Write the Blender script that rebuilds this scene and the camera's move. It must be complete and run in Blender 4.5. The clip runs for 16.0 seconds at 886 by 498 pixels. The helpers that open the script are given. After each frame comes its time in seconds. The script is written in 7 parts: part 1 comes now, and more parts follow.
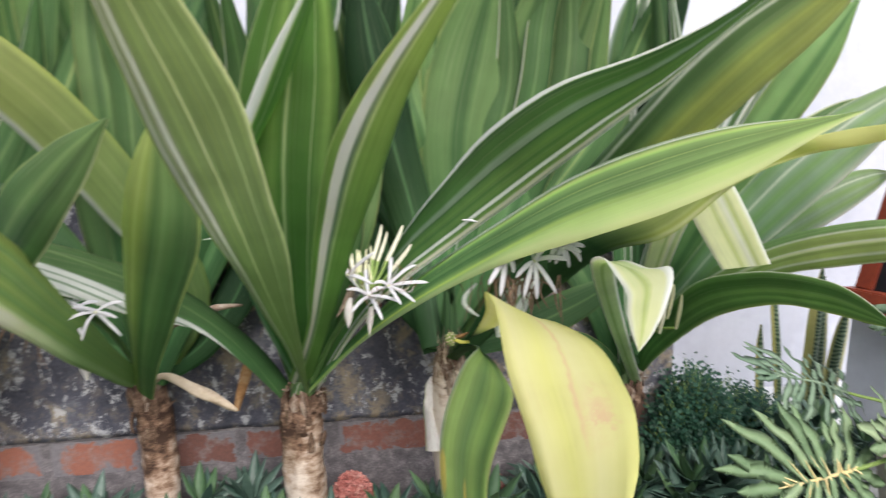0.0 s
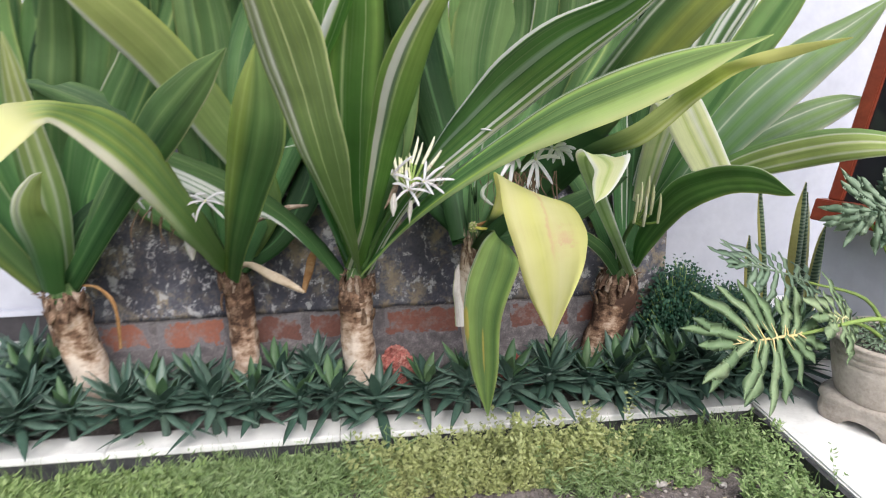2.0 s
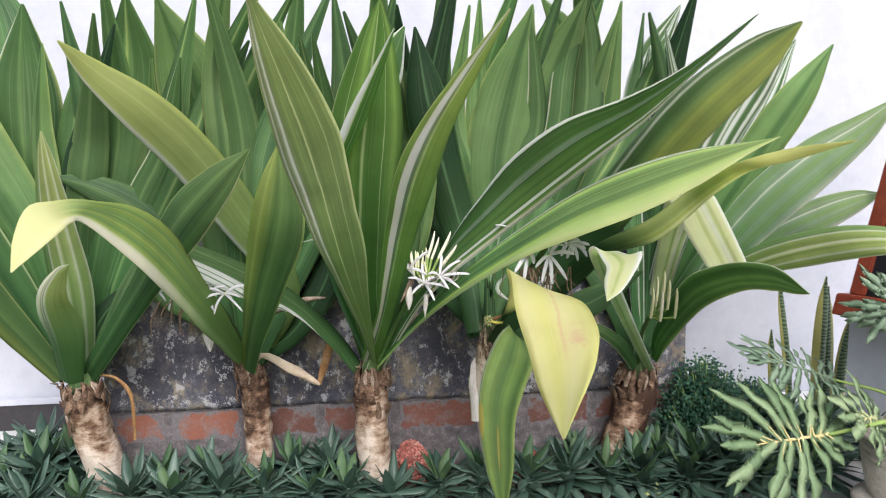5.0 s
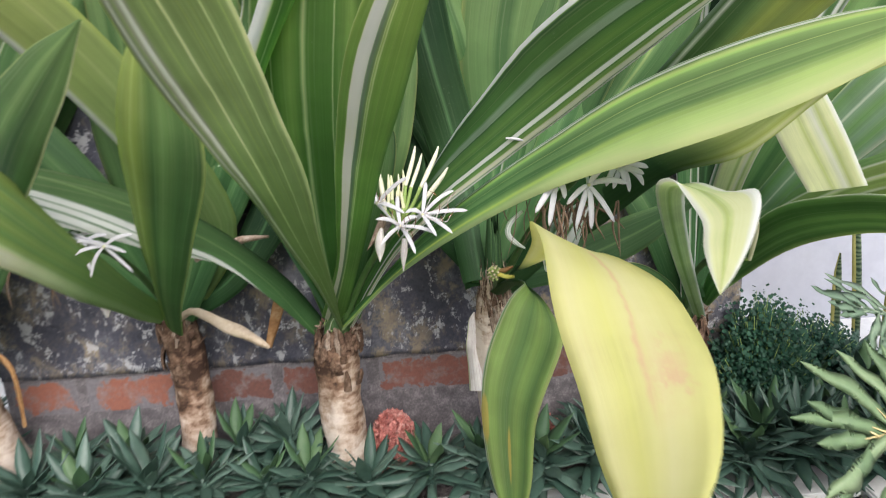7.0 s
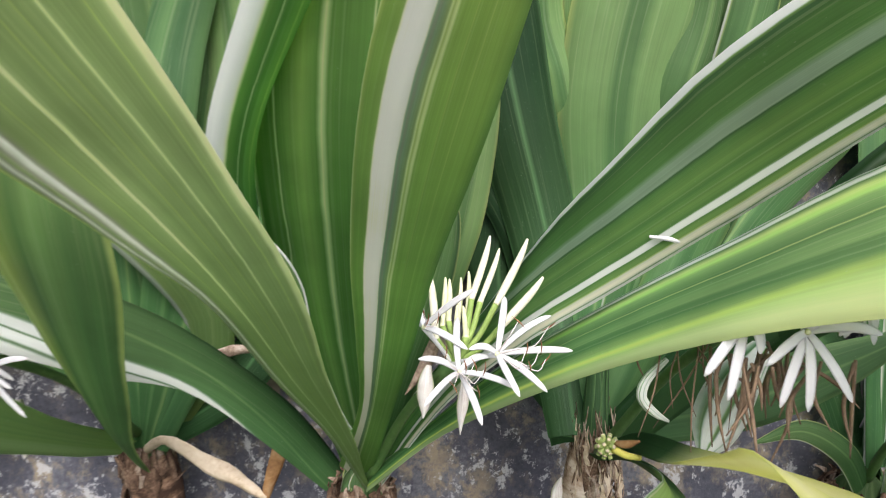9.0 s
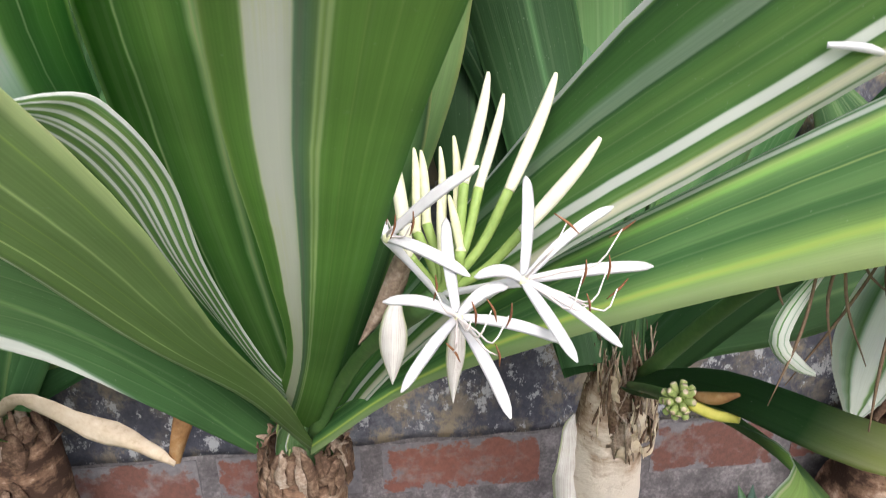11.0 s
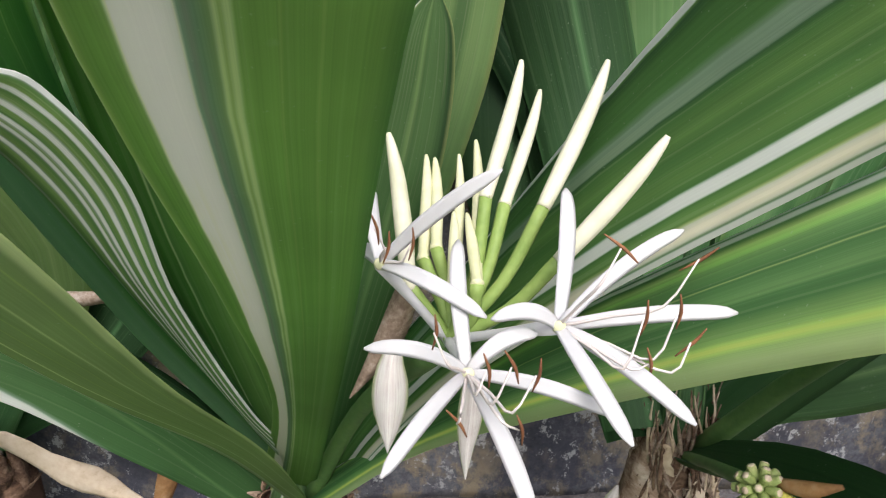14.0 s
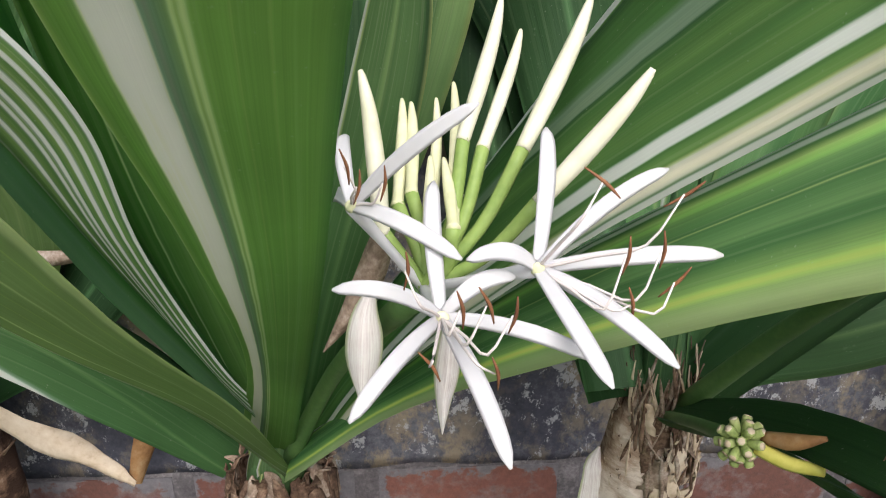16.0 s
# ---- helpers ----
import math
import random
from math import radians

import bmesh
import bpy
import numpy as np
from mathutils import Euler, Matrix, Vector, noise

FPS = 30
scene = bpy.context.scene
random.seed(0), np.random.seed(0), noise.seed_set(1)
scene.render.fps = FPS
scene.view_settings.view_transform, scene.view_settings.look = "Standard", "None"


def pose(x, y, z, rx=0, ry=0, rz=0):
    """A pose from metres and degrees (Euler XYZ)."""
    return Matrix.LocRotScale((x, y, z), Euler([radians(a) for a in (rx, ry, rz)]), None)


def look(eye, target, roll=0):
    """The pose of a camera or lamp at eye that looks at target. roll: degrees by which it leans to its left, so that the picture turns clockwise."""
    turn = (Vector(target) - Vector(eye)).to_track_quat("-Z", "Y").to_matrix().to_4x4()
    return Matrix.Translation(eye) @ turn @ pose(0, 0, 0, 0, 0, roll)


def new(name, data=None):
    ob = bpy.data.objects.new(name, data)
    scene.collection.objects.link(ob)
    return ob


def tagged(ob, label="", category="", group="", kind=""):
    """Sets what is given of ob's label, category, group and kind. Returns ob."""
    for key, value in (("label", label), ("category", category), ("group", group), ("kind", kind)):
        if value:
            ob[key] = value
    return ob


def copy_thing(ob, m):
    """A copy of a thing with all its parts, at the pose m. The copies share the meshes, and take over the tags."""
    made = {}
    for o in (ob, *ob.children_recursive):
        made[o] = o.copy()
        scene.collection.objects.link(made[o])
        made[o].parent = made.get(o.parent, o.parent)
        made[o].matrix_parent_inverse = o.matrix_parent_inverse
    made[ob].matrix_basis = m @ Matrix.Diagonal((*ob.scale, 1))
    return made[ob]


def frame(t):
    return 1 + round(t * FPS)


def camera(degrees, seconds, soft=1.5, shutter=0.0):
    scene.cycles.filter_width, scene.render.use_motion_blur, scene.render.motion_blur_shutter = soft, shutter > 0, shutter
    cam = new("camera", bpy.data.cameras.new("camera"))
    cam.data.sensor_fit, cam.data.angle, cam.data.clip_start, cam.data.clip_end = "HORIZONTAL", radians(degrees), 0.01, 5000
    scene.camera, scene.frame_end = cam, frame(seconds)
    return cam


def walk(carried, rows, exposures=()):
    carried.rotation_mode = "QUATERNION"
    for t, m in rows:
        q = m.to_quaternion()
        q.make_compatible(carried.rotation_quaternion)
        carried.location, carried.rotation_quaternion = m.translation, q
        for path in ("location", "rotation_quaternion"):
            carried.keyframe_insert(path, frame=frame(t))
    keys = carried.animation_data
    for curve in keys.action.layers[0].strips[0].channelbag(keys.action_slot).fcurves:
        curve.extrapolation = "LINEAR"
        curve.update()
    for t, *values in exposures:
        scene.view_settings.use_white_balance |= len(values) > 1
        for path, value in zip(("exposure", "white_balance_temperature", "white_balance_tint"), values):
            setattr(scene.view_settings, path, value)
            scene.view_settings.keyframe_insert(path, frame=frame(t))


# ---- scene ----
cam = camera(63.7, 16.0, 1.05, 0.5)
PATH = [
    (0, (0.051, 0.039, 1.256), (0.357, 1.974, 0.855), -0.4),
    (0.5, (0.086, 0.091, 1.281), (0.536, 1.988, 0.835), -1.3),
    (1, (0.119, -0.05, 1.288), (0.381, 1.889, 0.876), -1.0),
    (1.5, (0.087, -0.188, 1.252), (0.31, 1.768, 0.898), -2.9),
    (2, (0.016, -0.393, 1.22), (0.215, 1.525, 0.69), -1.3),
    (2.5, (0.024, -0.517, 1.249), (-0.019, 1.431, 0.8), -1.2),
    (3, (0.085, -0.524, 1.236), (0.208, 1.402, 0.709), -1.8),
    (3.5, (0.086, -0.504, 1.234), (0.228, 1.409, 0.67), -1.6),
    (4, (0.044, -0.481, 1.246), (0.201, 1.455, 0.769), -1.7),
    (4.2, (0.029, -0.493, 1.234), (0.205, 1.479, 0.955), -2.0),
    (6.3, (0.086, -0.061, 1.255), (0.161, 1.871, 0.743), -0.0),
    (6.5, (0.115, -0.003, 1.231), (0.12, 1.914, 0.659), -2.2),
    (7, (0.093, 0.191, 1.218), (0.247, 2.094, 0.622), -2.0),
    (7.5, (0.087, 0.377, 1.225), (0.27, 2.283, 0.647), -3.7),
    (8, (0.12, 0.508, 1.205), (0.04, 2.459, 0.769), -2.4),
    (8.2, (0.128, 0.537, 1.194), (-0.017, 2.491, 0.795), -0.1),
    (10.3, (0.057, 0.967, 1.117), (0.265, 2.871, 0.538), -0.7),
    (10.5, (0.064, 0.993, 1.099), (0.257, 2.886, 0.482), -0.3),
    (11, (0.08, 1.027, 1.081), (0.231, 2.87, 0.32), -1.5),
    (11.5, (0.086, 1.055, 1.072), (0.25, 2.883, 0.276), -2.1),
    (12, (0.094, 1.071, 1.062), (0.183, 2.917, 0.299), -3.4),
    (12.5, (0.094, 1.086, 1.052), (0.182, 2.923, 0.266), -2.2),
    (13, (0.106, 1.102, 1.043), (0.138, 2.957, 0.296), -3.5),
    (13.5, (0.11, 1.118, 1.033), (0.103, 2.993, 0.337), -2.4),
    (14, (0.101, 1.122, 1.037), (0.147, 3.011, 0.381), -0.8),
    (14.5, (0.104, 1.126, 1.033), (0.204, 2.994, 0.326), -0.6),
    (15, (0.105, 1.129, 1.031), (0.192, 2.999, 0.326), -0.7),
    (15.5, (0.102, 1.127, 1.029), (0.208, 2.988, 0.304), -0.6),
    (16, (0.106, 1.131, 1.018), (0.191, 2.994, 0.296), -0.4),
]
walk(cam, [(t, look(eye, target, roll)) for t, eye, target, roll in PATH], [(0, 0.39), (1.5, 0.37), (2.5, 0.27), (4.2, 0.31), (6.4, 0.41), (7.5, 0.4), (8.1, 0.58), (10.3, 0.74), (12, 0.68), (13, 0.51), (14, 0.43), (16, 0.43)])

# ---- light ----
world = bpy.data.worlds.new("sky")
scene.world = world
world.use_nodes = True
wn = world.node_tree.nodes
sky = wn.new("ShaderNodeTexSky")
sky.sky_type = "NISHITA"
sky.sun_disc = False
sky.sun_elevation, sky.sun_rotation = radians(48), radians(172)
sky.dust_density, sky.air_density = 4.0, 1.0
world.node_tree.links.new(sky.outputs[0], wn["Background"].inputs[0])
wn["Background"].inputs[1].default_value = 0.115
sun = new("sun", bpy.data.lights.new("sun", "SUN"))
sun.data.energy, sun.data.angle, sun.data.color = 3.1, radians(48), (1.0, 0.985, 1.0)
sun.matrix_world = look((0.9, -2.9, 5.0), (0.2, 1.6, 0.2))


# ---- materials ----
def mat(name):
    m = bpy.data.materials.new(name)
    m.use_nodes = True
    return m, m.node_tree.nodes, m.node_tree.links, m.node_tree.nodes["Principled BSDF"]


def ramp(n, stops):
    r = n.new("ShaderNodeValToRGB")
    while len(r.color_ramp.elements) < len(stops):
        r.color_ramp.elements.new(0.5)
    for e, (p, c) in zip(r.color_ramp.elements, stops):
        e.position, e.color = p, (*c, 1)
    return r


def noise_tex(n, k, scale, detail=4, rough=0.6, vec=None, dims="3D"):
    t = n.new("ShaderNodeTexNoise")
    t.noise_dimensions = dims
    t.inputs["Scale"].default_value, t.inputs["Detail"].default_value, t.inputs["Roughness"].default_value = scale, detail, rough
    if vec:
        k.new(vec, t.inputs["Vector"])
    return t


def mixc(n, k, fac, a, b, blend="MIX"):
    m = n.new("ShaderNodeMix")
    m.data_type, m.blend_type = "RGBA", blend
    for s, v in ((m.inputs[0], fac), (m.inputs[6], a), (m.inputs[7], b)):
        if isinstance(v, (int, float)):
            s.default_value = v
        elif isinstance(v, tuple):
            s.default_value = (*v, 1)
        else:
            k.new(v, s)
    return m.outputs[2]


def calc(n, k, op, a, b=0.0, c=0.0, clamp=False):
    m = n.new("ShaderNodeMath")
    m.operation, m.use_clamp = op, clamp
    for s, v in zip(m.inputs, (a, b, c)):
        if isinstance(v, (int, float)):
            s.default_value = v
        else:
            k.new(v, s)
    return m.outputs[0]


def bump(n, k, bsdf, height, strength=0.3, dist=0.01):
    b = n.new("ShaderNodeBump")
    b.inputs["Strength"].default_value, b.inputs["Distance"].default_value = strength, dist
    k.new(height, b.inputs["Height"])
    k.new(b.outputs[0], bsdf.inputs["Normal"])


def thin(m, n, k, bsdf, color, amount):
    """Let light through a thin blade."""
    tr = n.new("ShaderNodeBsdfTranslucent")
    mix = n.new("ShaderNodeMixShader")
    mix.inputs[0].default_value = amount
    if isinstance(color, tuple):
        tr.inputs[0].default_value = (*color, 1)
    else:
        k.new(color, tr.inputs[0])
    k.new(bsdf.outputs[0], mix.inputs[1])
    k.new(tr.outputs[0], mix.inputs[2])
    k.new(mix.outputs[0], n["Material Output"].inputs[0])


def plain(name, stops, scale=20, rough=0.7, detail=5, bumps=0.2, dist=0.004, spec=0.3):
    """Mottled surface from two scales of noise."""
    m, n, k, b = mat(name)
    geo = n.new("ShaderNodeNewGeometry").outputs["Position"]
    a = noise_tex(n, k, scale, detail, 0.65, geo)
    f = noise_tex(n, k, scale * 7, 3, 0.6, geo)
    s = calc(n, k, "MULTIPLY_ADD", f.outputs[0], 0.35, calc(n, k, "MULTIPLY", a.outputs[0], 0.65))
    r = ramp(n, stops)
    k.new(s, r.inputs[0])
    k.new(r.outputs[0], b.inputs["Base Color"])
    b.inputs["Roughness"].default_value, b.inputs["Specular IOR Level"].default_value = rough, spec
    bump(n, k, b, s, bumps, dist)
    return m


TONES = {
    "d": (0.064, 0.146, 0.056), "g": (0.125, 0.240, 0.085), "l": (0.230, 0.365, 0.135), "o": (0.35, 0.43, 0.145),
    "k": (0.45, 0.52, 0.20), "w": (0.84, 0.87, 0.84), "c": (0.66, 0.68, 0.57), "s": (0.29, 0.385, 0.265),
    # b is a near-black green: the shade of the gaps put into colour
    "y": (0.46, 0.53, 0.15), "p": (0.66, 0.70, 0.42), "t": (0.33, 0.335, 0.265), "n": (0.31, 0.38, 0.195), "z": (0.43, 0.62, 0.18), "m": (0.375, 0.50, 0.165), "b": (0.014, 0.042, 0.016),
    "e": (0.93, 0.87, 0.68), "u": (0.35, 0.47, 0.16), "f": (0.115, 0.25, 0.068), "h": (0.19, 0.335, 0.09), "x": (0.65, 0.65, 0.26), "q": (0.73, 0.70, 0.38), "v": (0.37, 0.445, 0.125),
}
STYLES = {
    "A": ("k0 n.02 t.04 c.06 t.08 n.10 t.13 c.18 t.20 n.24 n.33 k.336 n.342 n.45 p.455 p.475 n.48 n.60 k.606 n.612 n.68 k.685 n.69 n.755 p.765 n.775 n.90 k.905 n.91 n.95 p.975", 0.0, 0.12, 0.5),
    "B": ("p0 k.012 u.04 u.15 e.17 e.345 s.36 t.38 s.40 n.44 p.455 k.47 p.485 p.495 u.51 u.62 k.628 u.636 u.74 k.748 u.756 u.92 l1", 0.0, 0.12, 0.08),
    "D": ("w0 w.05 g.06 w.075 w.12 g.13 w.145 w.20 s.21 g.22 w.235 w.28 g.285 g.29 w.30 w.35 s.36 g.375 g.52 l.54 g.56 g.72 d1", 0.88, 0.0, 0.1),
    "E": ("w0 w.035 h.045 d.06 f.13 f.30 s.345 s.415 d.425 f.45 h.54 f.62 h.70 f.765 w.78 w.825 f.835 h.86 h.89 k.90 c.91 e.93 e.95 c.965 g.975 w.985 w1", 0.0, 0.0, 0.0),
    "F": ("w0 g.02 w.035 w.05 g.07 k.12 z.16 l.21 g.33 k.34 g.35 l.50 g.52 g.60 m.74 m.90 k1", 0.0, 0.2, 0.2),
    "H": ("h0 s.02 f.05 h.16 s.18 w.20 w.235 s.25 h.27 f.35 s.37 w.385 w.41 h.43 s.46 w.48 w.51 f.53 h.60 w.62 w.66 s.68 h.70 f.78 w.80 w.835 h.85 f.93 s.945 w.96", 0.0, 0.0, 0.0),
    "I": ("p0 h.03 h.18 p.19 h.20 m.36 h.45 p.485 h.52 h.60 h.74 p.75 h.76 m.90 h1", 0.0, 0.0, 0.0),
    "J": ("w0 w.16 k.20 g.24 g.60 l.66 g.72 g.92 w.95 w1", 0.0, 0.0),
    "X": ("k0 g.035 g.30 l.40 g.50 d.62 g.80 g.96 p.985", 0.0, 0.1),
    "K": ("p0 w.06 p.12 t.16 c.19 t.22 c.26 o.34 o.80 k1", 0.0, 0.1, 0.9),
    "K2": ("w0 w.13 p.17 h.20 f.32 p.33 f.34 h.55 k.56 h.57 f.82 k.88 p1", 0.0, 0.05, 0.85),
    "V": ("v0 o.06 v.14 k.17 v.20 g.42 l.52 g.72 g.95 k.98", 0.0, 0.15),
    "W": ("v0 v.05 l.14 k.15 v.17 l.30 k.31 l.33 v.44 k.45 v.47 l.56 v.64 k.68 p.72 e.78 e.97 p1", 0.0, 0.95, 0.9),
    "Z": ("c0 w.05 k.12 o.20 o.55 k.60 o.66 o.90 y1", 0.0, 0.3),
    "G": ("o0 k.10 o.30 o.50 k.62 y.76 p.90 y1", 0.0, 1.0, 0.95),
    "R": ("c0 p.10 p.36 k.44 p.52 c.66 k.76 p.84 p.92 w1", 0.0, 0.0, 0.0),
    "curl": ("w0 p.14 p.30 k.42 p.55 p.82 w.92", 0.0, 0.1),
    "P": ("c0 l.035 g.16 g.30 l.46 g.58 l.66 g.84 o1", 0.0, 0.0, 0.1),
    "Q": ("l0 l.14 c.18 o.22 o.40 c.44 p.48 o.54 k.70 c.76 o.82 o.94 c1", 0.0, 0.1),
    "S": ("p0 s.02 l.08 s.26 c.29 s.32 l.46 s.60 l.76 s.88 c1", 0.0, 0.08),
    "T": ("w0 s.05 g.10 g.20 w.24 c.28 g.33 g.44 w.48 c.50 g.54 w.58 w.63 s.67 g.70 g.78 s.80 w.83 c.88 g.92 w1", 0.0, 0.0, 0.0),
    "U": ("g0 d.20 d.46 g.50 d.56 d.90 g1", 0.0, 0.0),
    "E2": ("s0 g.05 c.09 g.13 g.24 l.34 y.52 o.66 y.86 k1", 0.0, 0.1, 0.95),
    "M": ("k0 l.05 l.36 g.44 g.55 l.64 l.92 k1", 0.0, 0.0),
    "N": ("w0 w.18 s.23 w.28 w.48 g.53 l.57 w.62 w.80 g.85 s.90 w1", 0.0, 0.0, 0.0),
    # nearly all b: shade between the crowns painted as a blade
    "gap_shade": ("b0 b.45 d.50 b.55 b1", 0.0, 0.0),
    "plain": ("g0 d.15 g.45 d.60 d.80 g1", 0.0, 0.0),
    "light": ("l0 g.15 g.38 l.45 g.55 g.85 l1", 0.0, 0.0),
    # back-row green darkened with b to carry the shade between leaves
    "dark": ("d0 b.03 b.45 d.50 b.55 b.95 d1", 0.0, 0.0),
    "edge": ("c0 w.02 k.045 g.07 g.40 l.46 g.52 g.80 d.94 k1", 0.0, 0.0),
    "centre": ("d0 g.12 g.36 l.42 k.46 l.50 g.58 g.90 l1", 0.0, 0.0),
    "Y1": ("x0 q.12 x.35 q.62 x1", 0.0, 0.0, 1.0),
    "Y2": ("w0 l.02 p.035 m.05 m.20 l.40 m.60 l.80 m.93 k.97", 0.0, 0.0, 0.9),
}


def strap_material(style):
    """Variegated strap leaf: the style's stripes run along the blade, which yellows outwards."""
    stops, slant, tip = STYLES[style][:3]
    calm = STYLES[style][3] if len(STYLES[style]) > 3 else 0.3
    m, n, k, b = mat("crinum_leaf_" + style.lower())
    uv = n.new("ShaderNodeUVMap")
    sep = n.new("ShaderNodeSeparateXYZ")
    k.new(uv.outputs[0], sep.inputs[0])
    u, v = sep.outputs[0], sep.outputs[1]
    info = n.new("ShaderNodeObjectInfo")
    rnd = info.outputs["Random"]
    seed = calc(n, k, "MULTIPLY", rnd, 60.0)
    vec = n.new("ShaderNodeCombineXYZ")
    k.new(calc(n, k, "ADD", u, seed), vec.inputs[0])
    k.new(calc(n, k, "MULTIPLY", v, 0.05), vec.inputs[1])
    fine = noise_tex(n, k, 14.0, 2, 0.6, vec.outputs[0])
    veins = noise_tex(n, k, 95.0, 2, 0.6, vec.outputs[0])
    geo = n.new("ShaderNodeNewGeometry").outputs["Position"]
    spots = noise_tex(n, k, 60.0, 4, 0.7, geo)
    patch = noise_tex(n, k, 9.0, 3, 0.6, geo)
    wob = calc(n, k, "MULTIPLY", calc(n, k, "SUBTRACT", patch.outputs[0], 0.5), 0.03)
    ue = calc(n, k, "MULTIPLY_ADD", calc(n, k, "SUBTRACT", 0.35, v), slant, calc(n, k, "ADD", u, wob))
    if slant:
        ue = calc(n, k, "MULTIPLY_ADD", ue, 0.6, 0.28)
    words = stops.split()
    r = ramp(n, [(float(w[1:]), TONES[w[0]]) for w in words])
    k.new(ue, r.inputs[0])
    col = r.outputs[0]
    # streaks and veins
    streak = calc(n, k, "MULTIPLY_ADD", calc(n, k, "SUBTRACT", fine.outputs[0], 0.5), 0.2 if style == "Y1" else 0.4, 1.0)
    streak = calc(n, k, "MULTIPLY", streak, calc(n, k, "MULTIPLY_ADD", calc(n, k, "SUBTRACT", veins.outputs[0], 0.5), 0.08 if style == "Y1" else 0.36, 1.0))
    streak = calc(n, k, "MULTIPLY", streak, calc(n, k, "MULTIPLY_ADD", calc(n, k, "SUBTRACT", patch.outputs[0], 0.5), 0.5, 1.0))
    cc = n.new("ShaderNodeCombineColor")
    for s_ in cc.inputs:
        k.new(streak, s_)
    col = mixc(n, k, 1.0, col, cc.outputs[0], "MULTIPLY")
    # a few faint pale lines along the blade
    few = noise_tex(n, k, 40.0, 0, 0.5, vec.outputs[0])
    line = calc(n, k, "MULTIPLY", calc(n, k, "SUBTRACT", few.outputs[0], 0.63), 16.0, clamp=True)
    col = mixc(n, k, calc(n, k, "MULTIPLY", line, {"Y1": 0.05, "dark": 0.04, "gap_shade": 0.02, "U": 0.05}.get(style, 0.13)), col, (0.56, 0.62, 0.36))
    # greener towards the base, yellower towards the tip, with shade painted into some bases
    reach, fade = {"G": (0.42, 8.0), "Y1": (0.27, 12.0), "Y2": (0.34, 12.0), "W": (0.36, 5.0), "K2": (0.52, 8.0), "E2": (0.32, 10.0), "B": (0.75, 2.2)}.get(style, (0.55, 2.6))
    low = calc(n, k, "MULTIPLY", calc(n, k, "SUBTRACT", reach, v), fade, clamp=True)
    # E2, G, Y1 and Y2 get the shade round the crown as dark green
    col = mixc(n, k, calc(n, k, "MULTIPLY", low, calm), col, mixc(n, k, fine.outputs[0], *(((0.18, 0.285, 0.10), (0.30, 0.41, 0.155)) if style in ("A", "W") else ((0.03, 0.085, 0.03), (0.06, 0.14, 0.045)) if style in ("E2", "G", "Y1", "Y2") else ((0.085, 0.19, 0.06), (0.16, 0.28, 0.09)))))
    part_col = n.new("ShaderNodeSeparateColor")
    k.new(col, part_col.inputs[0])
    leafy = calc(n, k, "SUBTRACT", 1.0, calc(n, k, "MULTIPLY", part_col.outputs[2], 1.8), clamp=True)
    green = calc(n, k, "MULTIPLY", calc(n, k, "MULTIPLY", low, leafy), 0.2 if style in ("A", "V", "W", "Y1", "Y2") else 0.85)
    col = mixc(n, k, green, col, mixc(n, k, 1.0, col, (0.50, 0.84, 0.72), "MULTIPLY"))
    if tip:
        start, gain, hue = {"W": (0.56, 6.0, (0.78, 0.77, 0.40)), "G": (0.64, 7.0, (0.72, 0.74, 0.30))}.get(style, (0.50, 2.4, (0.74, 0.74, 0.28)))
        tf = calc(n, k, "MULTIPLY", calc(n, k, "MULTIPLY", calc(n, k, "SUBTRACT", v, start), gain, clamp=True), tip)
        col = mixc(n, k, tf, col, hue)
    if style == "F":
        # the pale margin widens outwards
        bound = calc(n, k, "MAXIMUM", calc(n, k, "SUBTRACT", 0.79, calc(n, k, "MULTIPLY", calc(n, k, "MAXIMUM", calc(n, k, "SUBTRACT", v, 0.38), 0.0), 0.6)), 0.67)
        off = calc(n, k, "SUBTRACT", calc(n, k, "ADD", u, wob), bound)
        pale = calc(n, k, "MULTIPLY", off, calc(n, k, "SUBTRACT", 9.0, calc(n, k, "MULTIPLY", calc(n, k, "MULTIPLY", calc(n, k, "SUBTRACT", v, 0.42), 5.0, clamp=True), 5.5)), clamp=True)
        rim = calc(n, k, "MULTIPLY", calc(n, k, "SUBTRACT", 0.05, calc(n, k, "ABSOLUTE", off)), 24.0, clamp=True)
        col = mixc(n, k, calc(n, k, "MULTIPLY", pale, 0.7), col, mixc(n, k, calc(n, k, "MULTIPLY", calc(n, k, "SUBTRACT", v, 0.24), 4.0, clamp=True), (0.36, 0.43, 0.23), (0.60, 0.64, 0.36)))
        col = mixc(n, k, calc(n, k, "MULTIPLY", rim, calc(n, k, "MULTIPLY", calc(n, k, "SUBTRACT", 0.75, v), 2.0, clamp=True)), col, (0.56, 0.66, 0.16))
    if style == "Y1":
        mid = calc(n, k, "ABSOLUTE", calc(n, k, "SUBTRACT", u, calc(n, k, "MULTIPLY_ADD", patch.outputs[0], 0.22, 0.42)))
        along = calc(n, k, "SUBTRACT", 0.20, calc(n, k, "ABSOLUTE", calc(n, k, "SUBTRACT", v, 0.64)))
        s1 = calc(n, k, "MULTIPLY", calc(n, k, "SUBTRACT", 0.04, mid), 30.0, clamp=True)
        s2 = calc(n, k, "MULTIPLY", calc(n, k, "SUBTRACT", 0.075, calc(n, k, "ABSOLUTE", calc(n, k, "SUBTRACT", v, calc(n, k, "MULTIPLY_ADD", spots.outputs[0], 0.22, 0.64)))), 14.0, clamp=True)
